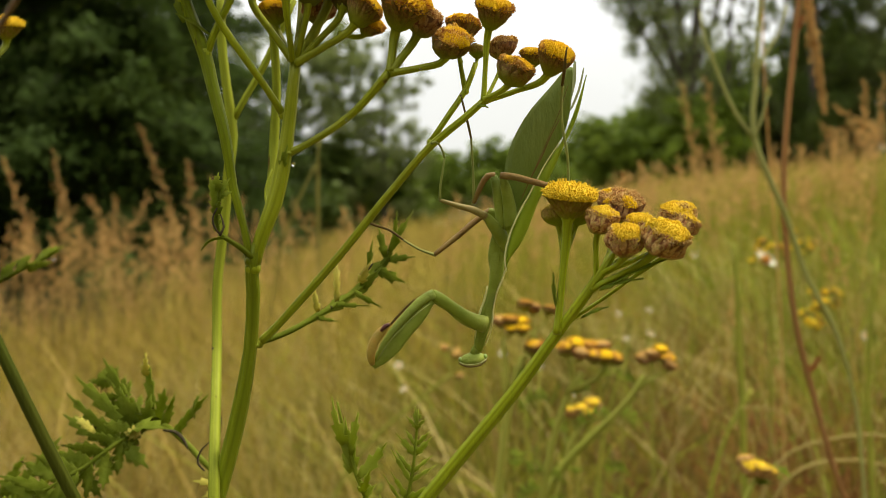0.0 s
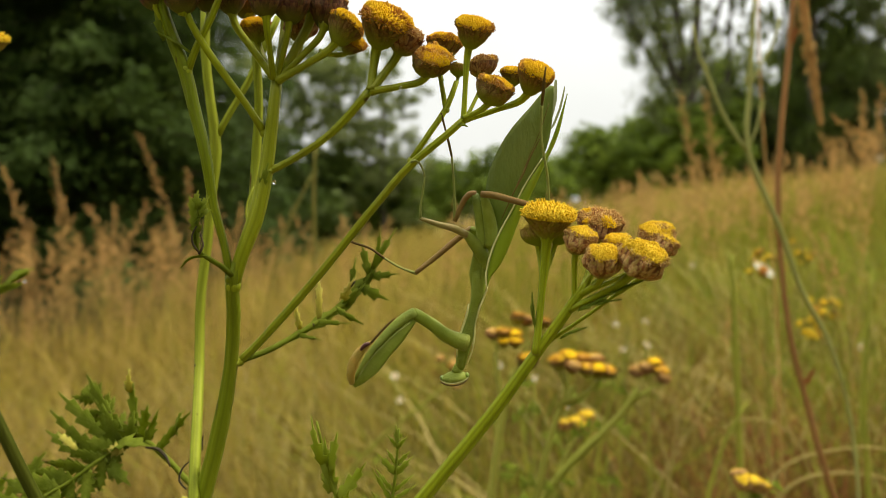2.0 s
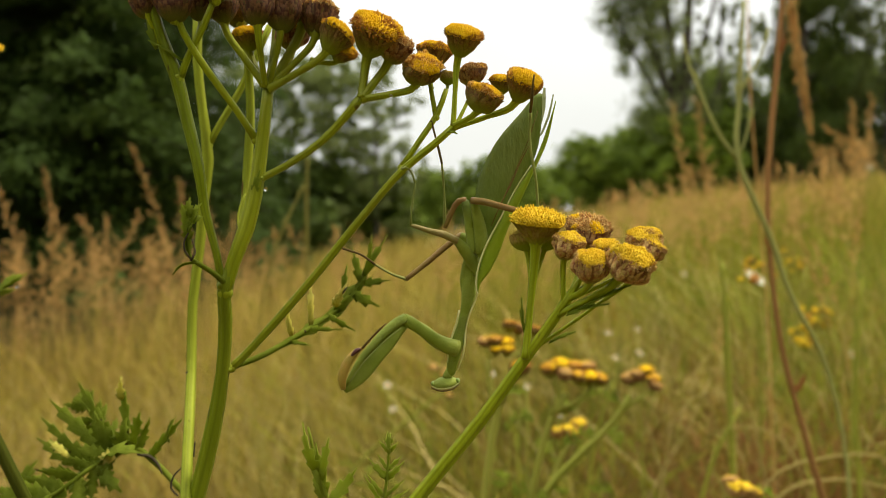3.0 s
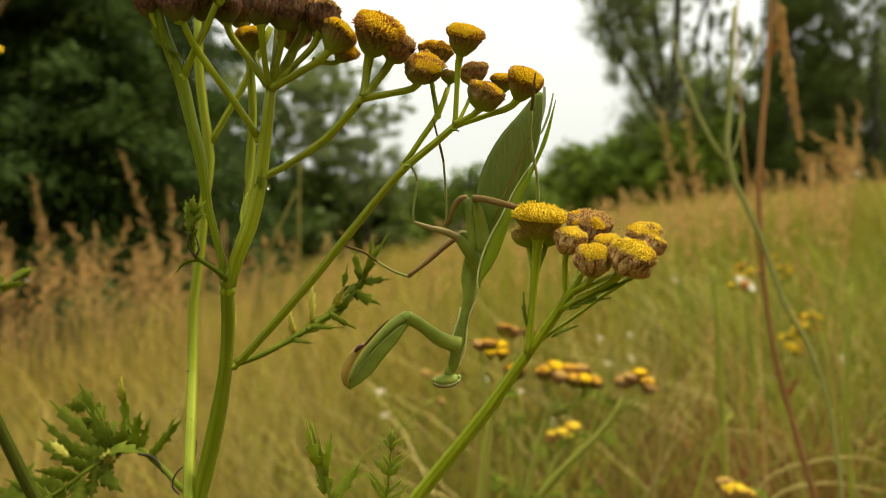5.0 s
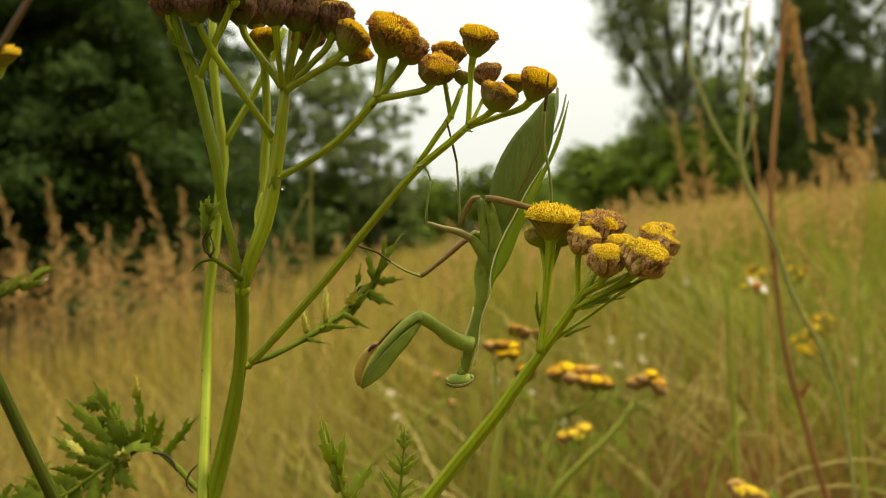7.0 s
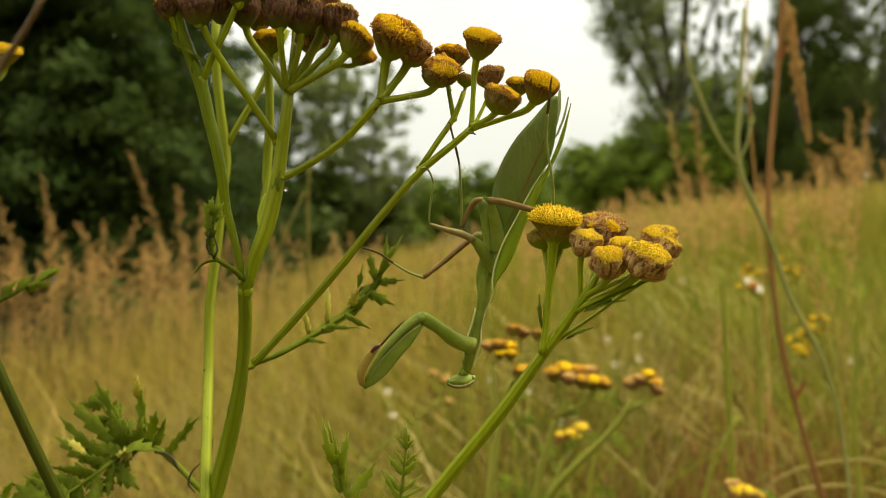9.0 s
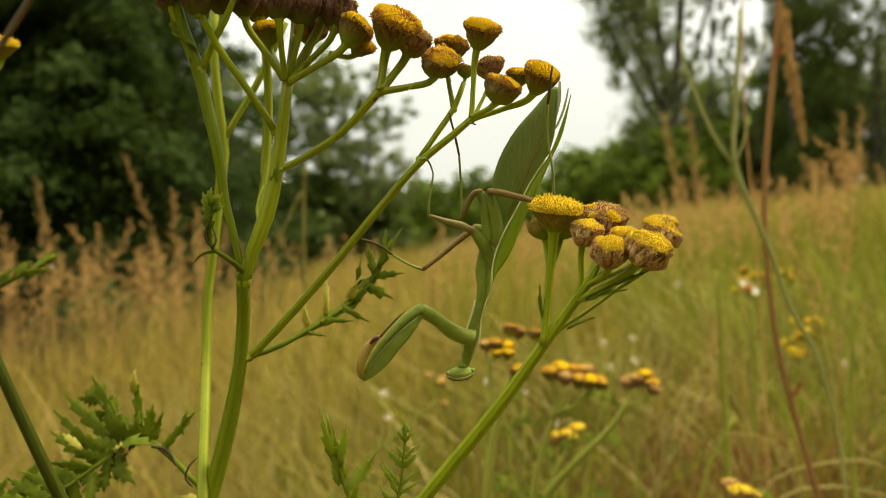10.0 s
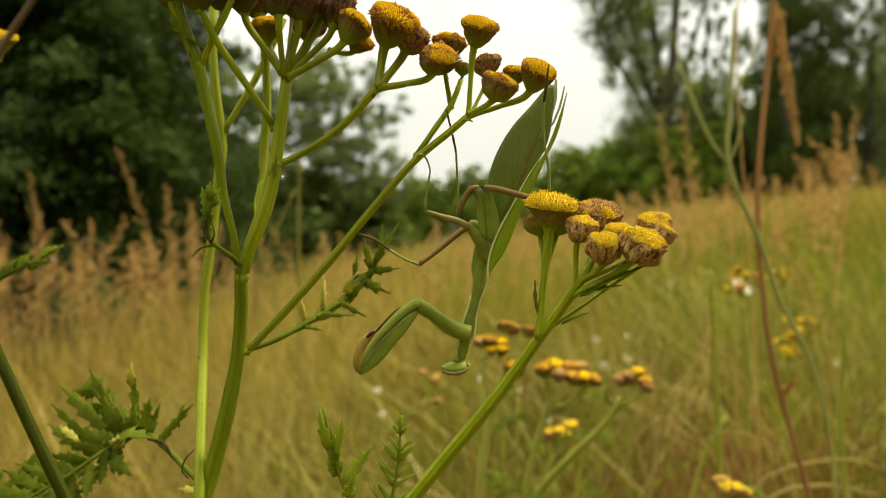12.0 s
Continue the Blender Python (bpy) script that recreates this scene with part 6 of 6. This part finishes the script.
far_tansy((95, 600, -950), [(92, 595, -500, 1.8), (81.6, 578.1, -203.6, 1.78), (89.2, 577.9, -175.4, 1.78), (96.7, 576.9, -159.1, 1.57)], [],
          [((89.7, 577.6, -149.3, 5.11), (-0.1, -0.2, 1), "ripe"), ((96.4, 575.7, -147.6, 5.49), (0, -0.3, 1), "ripe"), ((104.6, 577.9, -144.2, 5.51), (0.1, -0.2, 1), "ripe"), ((100.8, 573.6, -149.0, 5.08), (0.1, -0.3, 1), "ripe")],
          "small tansy with bright yellow buttons low in the grass")
far_tansy((185, 470, -950), [(182, 465, -500, 1.8), (155.5, 446.8, -188.7, 1.84), (166.3, 448.5, -161.1, 1.69), (170.9, 449.0, -153.5, 1.38)], [],
          [((167.2, 449.5, -146.4, 5.23), (-0.1, -0.3, 1), "ripe"), ((172.6, 447.4, -147.0, 5.20), (0.1, -0.3, 1), "ripe"), ((178.3, 449.3, -150.1, 3.69), (0.2, -0.3, 1), "ripe"), ((165.6, 453.6, -144.6, 4.65), (-0.2, 0, 1), "brown")],
          "tansy with a few bright yellow buttons")
rg6 = np.random.default_rng(606)
for base, main, spots, label in (((900, 1950, -900), [(840.2, 1850.1, -522.9, 4.42), (831.3, 1841.7, -343.0, 3.74)], ((847.7, 1844.6, -220.3), (811.9, 1835.6, -281.7), (835.8, 1857.7, -250.9)), "yellow-flowering herb with loose bright sprays"),
                                 ((560, 1500, -930), [(565.3, 1430.7, -345.1, 2.92), (547.0, 1414.6, -128.7, 2.38)], ((535.6, 1407.4, -86.3), (558.4, 1416.9, -94.5)), "yellow-flowering herb in the grass"),
                                 ((700, 2050, -900), [(910.4, 2072.1, -499.8, 3.52), (894.7, 2074.0, -160.7, 2.79)], ((893.3, 2076.8, -116.1), (895.8, 2056.2, -126.0)), "pale yellow herb far in the grass"),
                                 ((-130, 1100, -950), [(-106.3, 1080.6, -335.4, 2.21), (11.7, 1077.4, -230.2, 1.83)], ((17.5, 1074.0, -205.9),), "faded orange-yellow herb low in the grass")):
    hs = []
    for s in spots:
        for k in range(6):
            j = rg6.normal(size=3) * (20, 14, 12)
            hs.append(((s[0] + j[0], s[1] + j[1], s[2] + j[2], (9.0 if len(spots) > 2 else 6.5) if len(spots) > 1 else 5.0), (j[0] / 30, -0.3, 1), ("fresh" if k % 3 else "half") if len(spots) > 1 else "brown"))
    far_tansy(base, main, [], hs, label)


def tall_weed():
    """The wiry green weed with a forked top."""
    p = thing("tall_weed", mm((290, 590, -950)), "wiry pale green weed stalk with a forked leafless top", "plant")
    stem(p, [(290, 590, -950, 1.6), (288, 580, -400, 1.2), (287.9, 562.8, -206.9, 1.15), (274.6, 563.4, -120.4, 1.35), (262.4, 560.4, -89.1, 1.55), (242.8, 557.5, -56.4, 1.75), (223.7, 552.4, -11.2, 1.87), (207.8, 549.4, 20.0, 1.85), (200.8, 548.6, 38.2, 1.97), (202.3, 550.7, 71.0, 1.57), (203.7, 552.6, 100.2, 1.44), (206.3, 555.2, 140.4, 1.19)], "main_stem", WEED, 8, step=12)
    stem(p, [(201.2, 548.5, 36.4, 1.32), (190.5, 549.4, 51.0, 1.44), (181.1, 549.6, 69.1, 1.31), (174.2, 549.7, 86.0, 1.18), (169.8, 550.4, 96.2, 0.91), (165.4, 551.8, 118.0, 0.66)], "stem", WEED, 8, step=8)
    stem(p, [(202.6, 551.2, 78.3, 0.91), (209.6, 553.0, 91.3, 0.92), (218.0, 554.9, 104.3, 0.79), (223.6, 557.1, 122.8, 0.66)], "stem", WEED, 7, step=8)
    stem(p, [(201.9, 548.6, 38.2, 0.79), (207.0, 549.4, 51.0, 0.79), (209.6, 550.3, 63.7, 0.66)], "stem", WEED, 7, step=8)
    for i, (a, b) in enumerate((((174.2, 549.6, 84.6), (171.4, 548.2, 93.7)), ((209.6, 550.2, 63.0), (210.6, 548.7, 70.8)), ((202.6, 551.2, 78.3), (199.0, 549.7, 86.0)))):
        sh = Shape()
        blade(sh, mm(a), mm(b), 0.003, (0, -1, 0), 0.05, 2)
        part("leaf", sh.mesh("leaf", WEED), p)


tall_weed()
red = thing("red_stalk", mm((300, 640, -950)), "tall thin reddish-brown stalk of a dry weed", "plant")
stem(red, [(300, 640, -950, 2.6), (298, 625, -450, 2.5), (300.4, 585.3, -247.3, 2.01), (279.5, 577.8, -207.6, 1.98), (257.3, 571.8, -145.8, 1.95), (238.7, 565.6, -86.0, 1.82), (230.1, 564.3, -28.5, 1.90), (227.8, 564.8, 9.3, 1.98), (229.6, 564.9, 58.0, 1.97), (233.8, 567.6, 99.2, 1.97), (236.8, 569.8, 133.0, 1.88), (239.8, 572.4, 174.2, 1.69)],
     "main_stem", STALK_RED, 8, step=12)


for a, b in (((234.9, 568.1, 106.7), (237.7, 566.0, 121.1)), ((230.1, 564.3, -28.5), (223.2, 560.5, -10.3)), ((250.1, 570.3, -121.9), (255.5, 564.4, -105.1))):
    sh = Shape()
    blade(sh, mm(a), mm(b), 0.004, (0.2, -1, 0.2), 0.1, 2)
    part("leaf", sh.mesh("leaf", RUST_GRASS), red, "narrow dried leaf")


def grass_stalk(rows, material, label):
    """One long stalk of grass, nearer than the meadow behind it."""
    low = rows[0]
    gx, gy = low[0] / 1000, low[1] / 1000
    g = ground_z(gx, gy)
    p = thing("grass_stalk", (gx, gy, g), label, "grass", "single grass stalks")
    stem(p, [(low[0], low[1], (g - EYE) * 1000 - 10, low[3])] + rows, "stalk", material, 6, step=12)


PALE_GREEN = mat("pale_green_grass", (0.36, 0.36, 0.05), (0.30, 0.32, 0.045), 20.0, 0.7, 0.05, see=0.2, gloss=0.1)
DULL_STALK = mat("dull_grass_stalk", (0.28, 0.24, 0.06), (0.22, 0.20, 0.045), 20.0, 0.8, 0.05, see=0.2, gloss=0.1)
for rows in ([(-132.7, 900.0, -210.4, 0.60), (-132.7, 900.0, -110.4, 1.00), (-133.2, 900.0, -38.4, 2.20), (-133.5, 900.0, 7.6, 2.10), (-132.0, 900.0, 60.7, 1.20)],
             [(-186.0, 880.0, -190.0, 0.35), (-178.1, 880.0, -99.3, 0.70), (-162.8, 880.0, -35.1, 1.70), (-148.6, 885.0, 0.4, 1.50), (-134.3, 890.0, 31.4, 0.80)]):
    grass_stalk(rows, DULL_STALK, "thick dull olive grass stalk past flowering")
for rows in ([(410.2, 781.0, -319.0, 2.52), (405.9, 785.9, -244.0, 2.52), (401.2, 785.8, -167.9, 2.16), (403.4, 785.7, -92.8, 1.53), (407.2, 787.7, -61.0, 0.95)],
             [(323.7, 877.9, -370.9, 3.20), (321.3, 884.1, -274.5, 3.20), (315.9, 885.4, -177.0, 3.19), (310.6, 885.1, -104.5, 2.79), (306.5, 883.6, -50.6, 1.71)], [(151.7, 829.1, -350.3, 2.00), (158.6, 834.3, -270.6, 2.00), (170.7, 833.8, -201.1, 1.64), (182.6, 831.0, -166.2, 1.01)],
             [(250.2, 780.4, -329.7, 2.18), (256.6, 784.2, -270.7, 2.18), (271.7, 787.3, -222.5, 1.89), (293.1, 789.7, -185.0, 1.26)]):
    grass_stalk(rows, PALE_GREEN, "single upright pale green grass stalk")
for rows in ([(278.5, 741.3, -313.2, 1.33), (289.7, 744.3, -267.4, 1.50), (314.2, 746.6, -231.8, 1.50), (347.6, 742.4, -219.1, 1.49), (394.6, 737.7, -214.6, 1.31), (420.8, 737.1, -223.7, 0.81)], [(317.0, 799.9, -337.9, 1.79), (323.6, 802.7, -294.0, 1.98), (347.8, 799.6, -264.9, 1.97), (389.2, 795.2, -255.1, 1.77), (440.8, 789.8, -261.7, 1.05)],
             [(239.2, 877.9, -370.9, 1.36), (248.2, 884.1, -274.5, 1.36), (264.9, 883.5, -207.0, 1.17), (290.3, 879.7, -188.0, 0.96), (308.2, 879.4, -192.7, 0.60)], [(392.7, 926.7, -391.5, 1.43), (373.6, 933.3, -289.7, 1.43), (346.3, 934.1, -199.6, 1.24), (319.2, 930.8, -173.3, 1.01), (287.7, 930.6, -176.5, 0.63)],
             [(225.5, 975.4, -412.1, 1.51), (265.7, 981.5, -318.3, 1.51), (306.0, 985.8, -251.4, 1.31), (329.5, 989.3, -197.8, 0.87)], [(420.4, 877.9, -370.9, 1.36), (396.2, 883.4, -286.5, 1.57), (370.0, 881.5, -237.0, 1.35), (326.1, 877.4, -223.7, 1.16), (296.2, 876.8, -232.7, 0.78)]):
    grass_stalk(rows, PALE_STRAW, "single arching straw-coloured grass stalk")


def spray(sh, rg, base, tip, width, count, size):
    """The fuzzy head of a reed: short twigs set with narrow spikelets."""
    d = tip - base
    length = d.length
    d = d.normalized()
    a = d.orthogonal().normalized()
    b = d.cross(a)
    tufts = max(8, count // 11)
    for i in range(count):
        k = i % tufts
        t = (k + 0.5) / tufts
        w = k * 2.4 + rg.normal() * 0.3
        out = (a * math.cos(w) + b * math.sin(w))
        f = rg.random()
        reach = width * (0.2 + 1.3 * f) * (1 - 0.75 * t) * (0.6 + 0.8 * math.sin(k * 5.3) ** 2)
        q = base + d * (length * (t + 0.10 * f)) + out * reach
        g = (d + out * 0.45 + Vector(rg.normal(size=3)) * 0.2).normalized()
        s = g.cross(Vector(rg.normal(size=3))).normalized() * size * 0.13
        e = g * size * rg.uniform(0.6, 1.3)
        sh.add([q - e * 0.4, q - s, q + e * 0.6, q + s], [(0, 1, 2, 3)])


def reed(tip, plume, width, lean, seed, count=170, size=0.022, stalk=0.002, nod=0.0):
    """A reed grass: stalk from the ground to a fuzzy reddish plume. tip in millimetres; plume length and lean in metres."""
    rg = np.random.default_rng(seed)
    t = mm(tip)
    low = t - Vector((lean * plume, 0, plume * math.sqrt(max(0.1, 1 - lean * lean))))
    gx, gy = low.x - lean * 0.3, low.y + rg.normal() * 0.05
    g = Vector((gx, gy, ground_z(gx, gy) - 0.01))
    p = thing("reed_grass", g, "tall dry reed grass with a reddish-tan plume", "grass", "reed grasses")
    sh = Shape()
    tube(sh, spline([(*g, stalk), (*(g.lerp(low, 0.6) + Vector((-lean * 0.05, 0, 0))), stalk * 0.9), (*low, stalk * 0.8), (*t, stalk * 0.3)], 0.1), 5)
    part("stalk", sh.mesh("stalk", PLUME), p)
    sh = Shape()
    if nod:
        mid = low.lerp(t, 0.55) + Vector((0, 0, plume * 0.1))
        spray(sh, rg, low, mid, width, count // 2, size)
        spray(sh, rg, mid, t + Vector((nod, 0, -plume * 0.25)), width, count // 2, size)
    else:
        spray(sh, rg, low, t, width, count, size)
    part("plume", sh.mesh("plume", PLUME, False), p)
    return p


for i, (tip, ln, wd, lean) in enumerate((
        ((-2117.7, 4624.1, 223.8), 0.62, 0.045, -0.05), ((-2164.6, 4812.0, 31.0), 0.40, 0.04, -0.1), ((-1884.4, 4508.0, -22.2), 0.34, 0.05, -0.45), ((-1939.4, 5008.8, -24.7), 0.30, 0.04, 0.1), ((-1684.3, 4733.6, 367.1), 0.46, 0.028, -0.32),
        ((-1541.3, 4408.2, -15.8), 0.34, 0.05, 0.45), ((-1443.1, 4821.0, 169.2), 0.36, 0.04, 0.0), ((-1362.3, 5016.2, 89.2), 0.30, 0.04, -0.1), ((-2245.0, 4320.6, 180.4), 0.40, 0.03, -0.3), ((-1235.3, 5209.2, -25.6), 0.26, 0.04, 0.2), ((-1494.1, 4604.2, -84.3), 0.3, 0.05, -0.3),
        ((-2429.3, 5001.7, -135.2), 0.3, 0.05, 0.2), ((-2247.3, 5198.4, -192.8), 0.3, 0.05, -0.1), ((-1604.4, 4299.0, -153.7), 0.35, 0.055, 0.2), ((-1889.3, 4694.5, -237.2), 0.3, 0.05, 0.0), ((-1304.6, 4502.9, -100.5), 0.35, 0.055, 0.15), ((-1170.0, 4600.2, -145.9), 0.3, 0.05, -0.2),
        ((-1758.8, 5197.3, -210.2), 0.3, 0.05, 0.1), ((-1344.7, 4298.7, -159.4), 0.35, 0.055, 0.0), ((-1988.2, 4293.1, -245.8), 0.35, 0.055, 0.1), ((-2378.2, 4694.5, -237.2), 0.3, 0.05, 0.1), ((-1192.2, 5403.0, -127.9), 0.25, 0.045, 0.1), ((-1105.4, 5805.2, -106.3), 0.25, 0.04, -0.1),
        ((-660.3, 6000.2, -190.3), 0.22, 0.04, 0.1), ((-439.7, 6301.3, -182.9), 0.22, 0.04, -0.1),
        ((1024.3, 3637.6, 464.4), 0.36, 0.030, -0.18), ((1133.0, 3638.2, 474.1), 0.36, 0.032, -0.12), ((1152.6, 3821.5, 210.3), 0.30, 0.07, 0.05), ((1206.7, 3719.4, 180.0), 0.30, 0.06, -0.1), ((1130.1, 4016.1, 119.6), 0.28, 0.06, 0.1), ((1411.9, 4017.8, 146.4), 0.25, 0.06, 0.0),
        ((1160.7, 4614.1, 69.7), 0.25, 0.06, 0.1), ((1665.8, 4220.2, 176.2), 0.25, 0.06, 0.1), ((1835.3, 4324.4, 238.0), 0.25, 0.06, -0.1), ((1916.6, 4027.9, 301.7), 0.25, 0.035, 0.0), ((1102.7, 5209.2, -25.6), 0.22, 0.06, 0.0), ((1978.6, 3930.0, 338.6), 0.28, 0.045, 0.05), ((962.1, 5617.2, 84.9), 0.22, 0.045, 0.1))):
    reed(tip, ln, wd, lean, 300 + i)
rg7 = np.random.default_rng(77)
for i in range(84):        # the rise: reeds thinning out uphill
    y = rg7.uniform(3.4, 6.5)
    x = y * rg7.uniform(0.10, 0.54)
    reed((x * 1000, y * 1000, (ground_z(x, y) + rg7.uniform(0.70, 0.94) - EYE) * 1000), rg7.uniform(0.15, 0.28), rg7.uniform(0.025, 0.05), rg7.normal() * 0.25, 580 + i, 120)
for i in range(48):        # the hollow: a dense stand before the conifers
    y = rg7.uniform(3.9, 6.4)
    x = -y * rg7.uniform(0.16, 0.58)
    reed((x * 1000, y * 1000, (ground_z(x, y) + rg7.uniform(0.75, 1.12) - EYE) * 1000), rg7.uniform(0.2, 0.36), rg7.uniform(0.04, 0.06), rg7.normal() * 0.25, 420 + i, 130)
for i in range(18):        # shorter reeds leaning among them
    y = rg7.uniform(4.4, 6.0)
    x = -y * rg7.uniform(0.14, 0.58)
    reed((x * 1000, y * 1000, (ground_z(x, y) + rg7.uniform(0.6, 0.92) - EYE) * 1000), rg7.uniform(0.22, 0.36), rg7.uniform(0.04, 0.065), rg7.normal() * 0.3, 700 + i, 130)
for i in range(24):        # scattered over the middle of the meadow
    y = rg7.uniform(4.0, 6.2)
    x = y * rg7.uniform(-0.18, 0.09)
    reed((x * 1000, y * 1000, (ground_z(x, y) + rg7.uniform(0.70, 0.98) - EYE) * 1000), rg7.uniform(0.2, 0.32), rg7.uniform(0.03, 0.05), rg7.normal() * 0.2, 760 + i, 110)
reed((1706.7, 3435.5, 438.6), 0.26, 0.024, 0.02, 350)
reed((1583.5, 3429.9, 352.1), 0.22, 0.022, -0.85, 352, 120)
reed((1889.2, 3639.4, 493.3), 0.36, 0.03, 0.1, 351)


def nodding_reed(top, mid, tip, seed):
    """A reed whose heavy plume hangs over from the top of its stalk (places in millimetres)."""
    rg = np.random.default_rng(seed)
    a, b, c = mm(top), mm(mid), mm(tip)
    gx, gy = a.x + 0.06, a.y + 0.05
    g = Vector((gx, gy, ground_z(gx, gy) - 0.01))
    p = thing("reed_grass", g, "reed grass with a dense tan plume nodding over", "grass", "reed grasses")
    sh = Shape()
    tube(sh, spline([(*g, 0.0016), (*(g.lerp(a, 0.6) + Vector((-0.03, 0, 0))), 0.0011), (*(a + Vector((-0.012, 0, 0.02))), 0.001), (*a, 0.0009), (*b, 0.0007), (*c, 0.0004)], 0.03), 6)
    part("stalk", sh.mesh("stalk", PLUME), p)
    sh = Shape()
    spray(sh, rg, a, b + (b - a) * 0.25, 0.0042, 900, 0.008)
    spray(sh, rg, b - (b - a) * 0.15, c, 0.0048, 900, 0.008)
    part("plume", sh.mesh("plume", PLUME, False), p)


nodding_reed((423.0, 1005.0, 261.5), (437.8, 1012.0, 189.3), (456.9, 1020.0, 106.2), 353)
for i, tip in enumerate(((682.5, 1499.5, -55.6), (660.3, 1499.9, -50.6), (588.7, 1692.1, -176.9), (817.1, 1604.4, 15.7))):
    reed(tip, 0.12, 0.008, -0.35 if i < 2 else 0.1, 360 + i, 120, 0.012, 0.0009)


def white_flower(place, radius, tilt, seed):
    """A small white daisy-like bloom on a thin stalk."""
    rg = np.random.default_rng(seed)
    c = mm(place)
    gx, gy = c.x + rg.normal() * 0.03, c.y + 0.05
    g = Vector((gx, gy, ground_z(gx, gy)))
    p = thing("white_flower", g, "small white meadow flower on a thin stalk", "flower", "white meadow flowers")
    sh = Shape()
    tube(sh, spline([(*g, 0.0012), (*(g.lerp(c, 0.6) + Vector((0.01, 0, 0))), 0.001), (*c, 0.0008)], 0.05), 6)
    part("stalk", sh.mesh("stalk", STEM_FAR), p)
    ax = Vector(tilt).normalized()
    a = ax.orthogonal().normalized()
    b = ax.cross(a)
    sh = Shape()
    n = 13
    for i in range(n):
        w = 2 * math.pi * i / n
        d = a * math.cos(w) + b * math.sin(w)
        blade(sh, c, c + d * radius * 0.68 + ax * radius * 0.25, radius * 0.36, ax, 0.05, 1, 0.1)
    part("bloom", sh.mesh("bloom", PETAL), p)
    sh = Shape()
    egg(sh, c + ax * radius * 0.15, (radius * 0.32,) * 3)
    part("centre", sh.mesh("centre", FLORET["half"]), p)


for i, (pl, r, t) in enumerate((((510.8, 1335.9, -107.1), 0.027, (0.4, -0.45, 0.8)), ((-52.3, 989.0, -203.2), 0.007, (0, -1, 1)), ((64.0, 890.8, -170.8), 0.006, (0, -1, 1)), ((245.6, 991.4, -165.7), 0.007, (0.4, -1, 1)), ((250.4, 1191.5, -169.9), 0.006, (0, -1, 1)),
                               ((600.7, 1189.5, -201.2), 0.009, (0, -1, 0.6)), ((88.7, 577.2, -140.0), 0.0042, (0, -1, 1)), ((268.7, 1092.5, -151.3), 0.006, (0, -1, 1)), ((476.7, 1595.9, -115.0), 0.009, (0, -1, 0.5)), ((937.4, 1810.2, 99.6), 0.01, (0, -1, 0.5)),
                               ((-46.3, 987.1, -231.3), 0.006, (0, -1, 1)), ((80.3, 692.2, -143.1), 0.004, (0, -1, 1)), ((260.9, 1189.2, -205.2), 0.006, (0, -1, 1)))):
    white_flower(pl, r, t, 400 + i)


# ---- dew on the stems ----
GLASS = bpy.data.materials.new("water")
GLASS.use_nodes = True
gl = GLASS.node_tree.nodes["Principled BSDF"]
gl.inputs["Transmission Weight"].default_value, gl.inputs["IOR"].default_value, gl.inputs["Roughness"].default_value = 1.0, 1.33, 0.0
for place, r in (((-31.7, 179.3, 6.4), 0.45), ((-4.5, 170.5, 24.9), 0.35), ((-20.3, 177.4, 15.6), 0.25), ((-57.3, 123.7, -9.4), 0.3)):
    sh = Shape()
    egg(sh, Vector((0, 0, 0)), (r / 1000, r / 1000, r * 1.15 / 1000))
    drop = new("water_drop", sh.mesh("water_drop", GLASS))
    drop.location = mm(place)
    tagged(drop, "clear drop of dew clinging under a tansy stem", "dewdrop", "dew drops")


def motions():
    """Nothing in the meadow moves by itself; only the hand that holds the camera sways."""


motions()
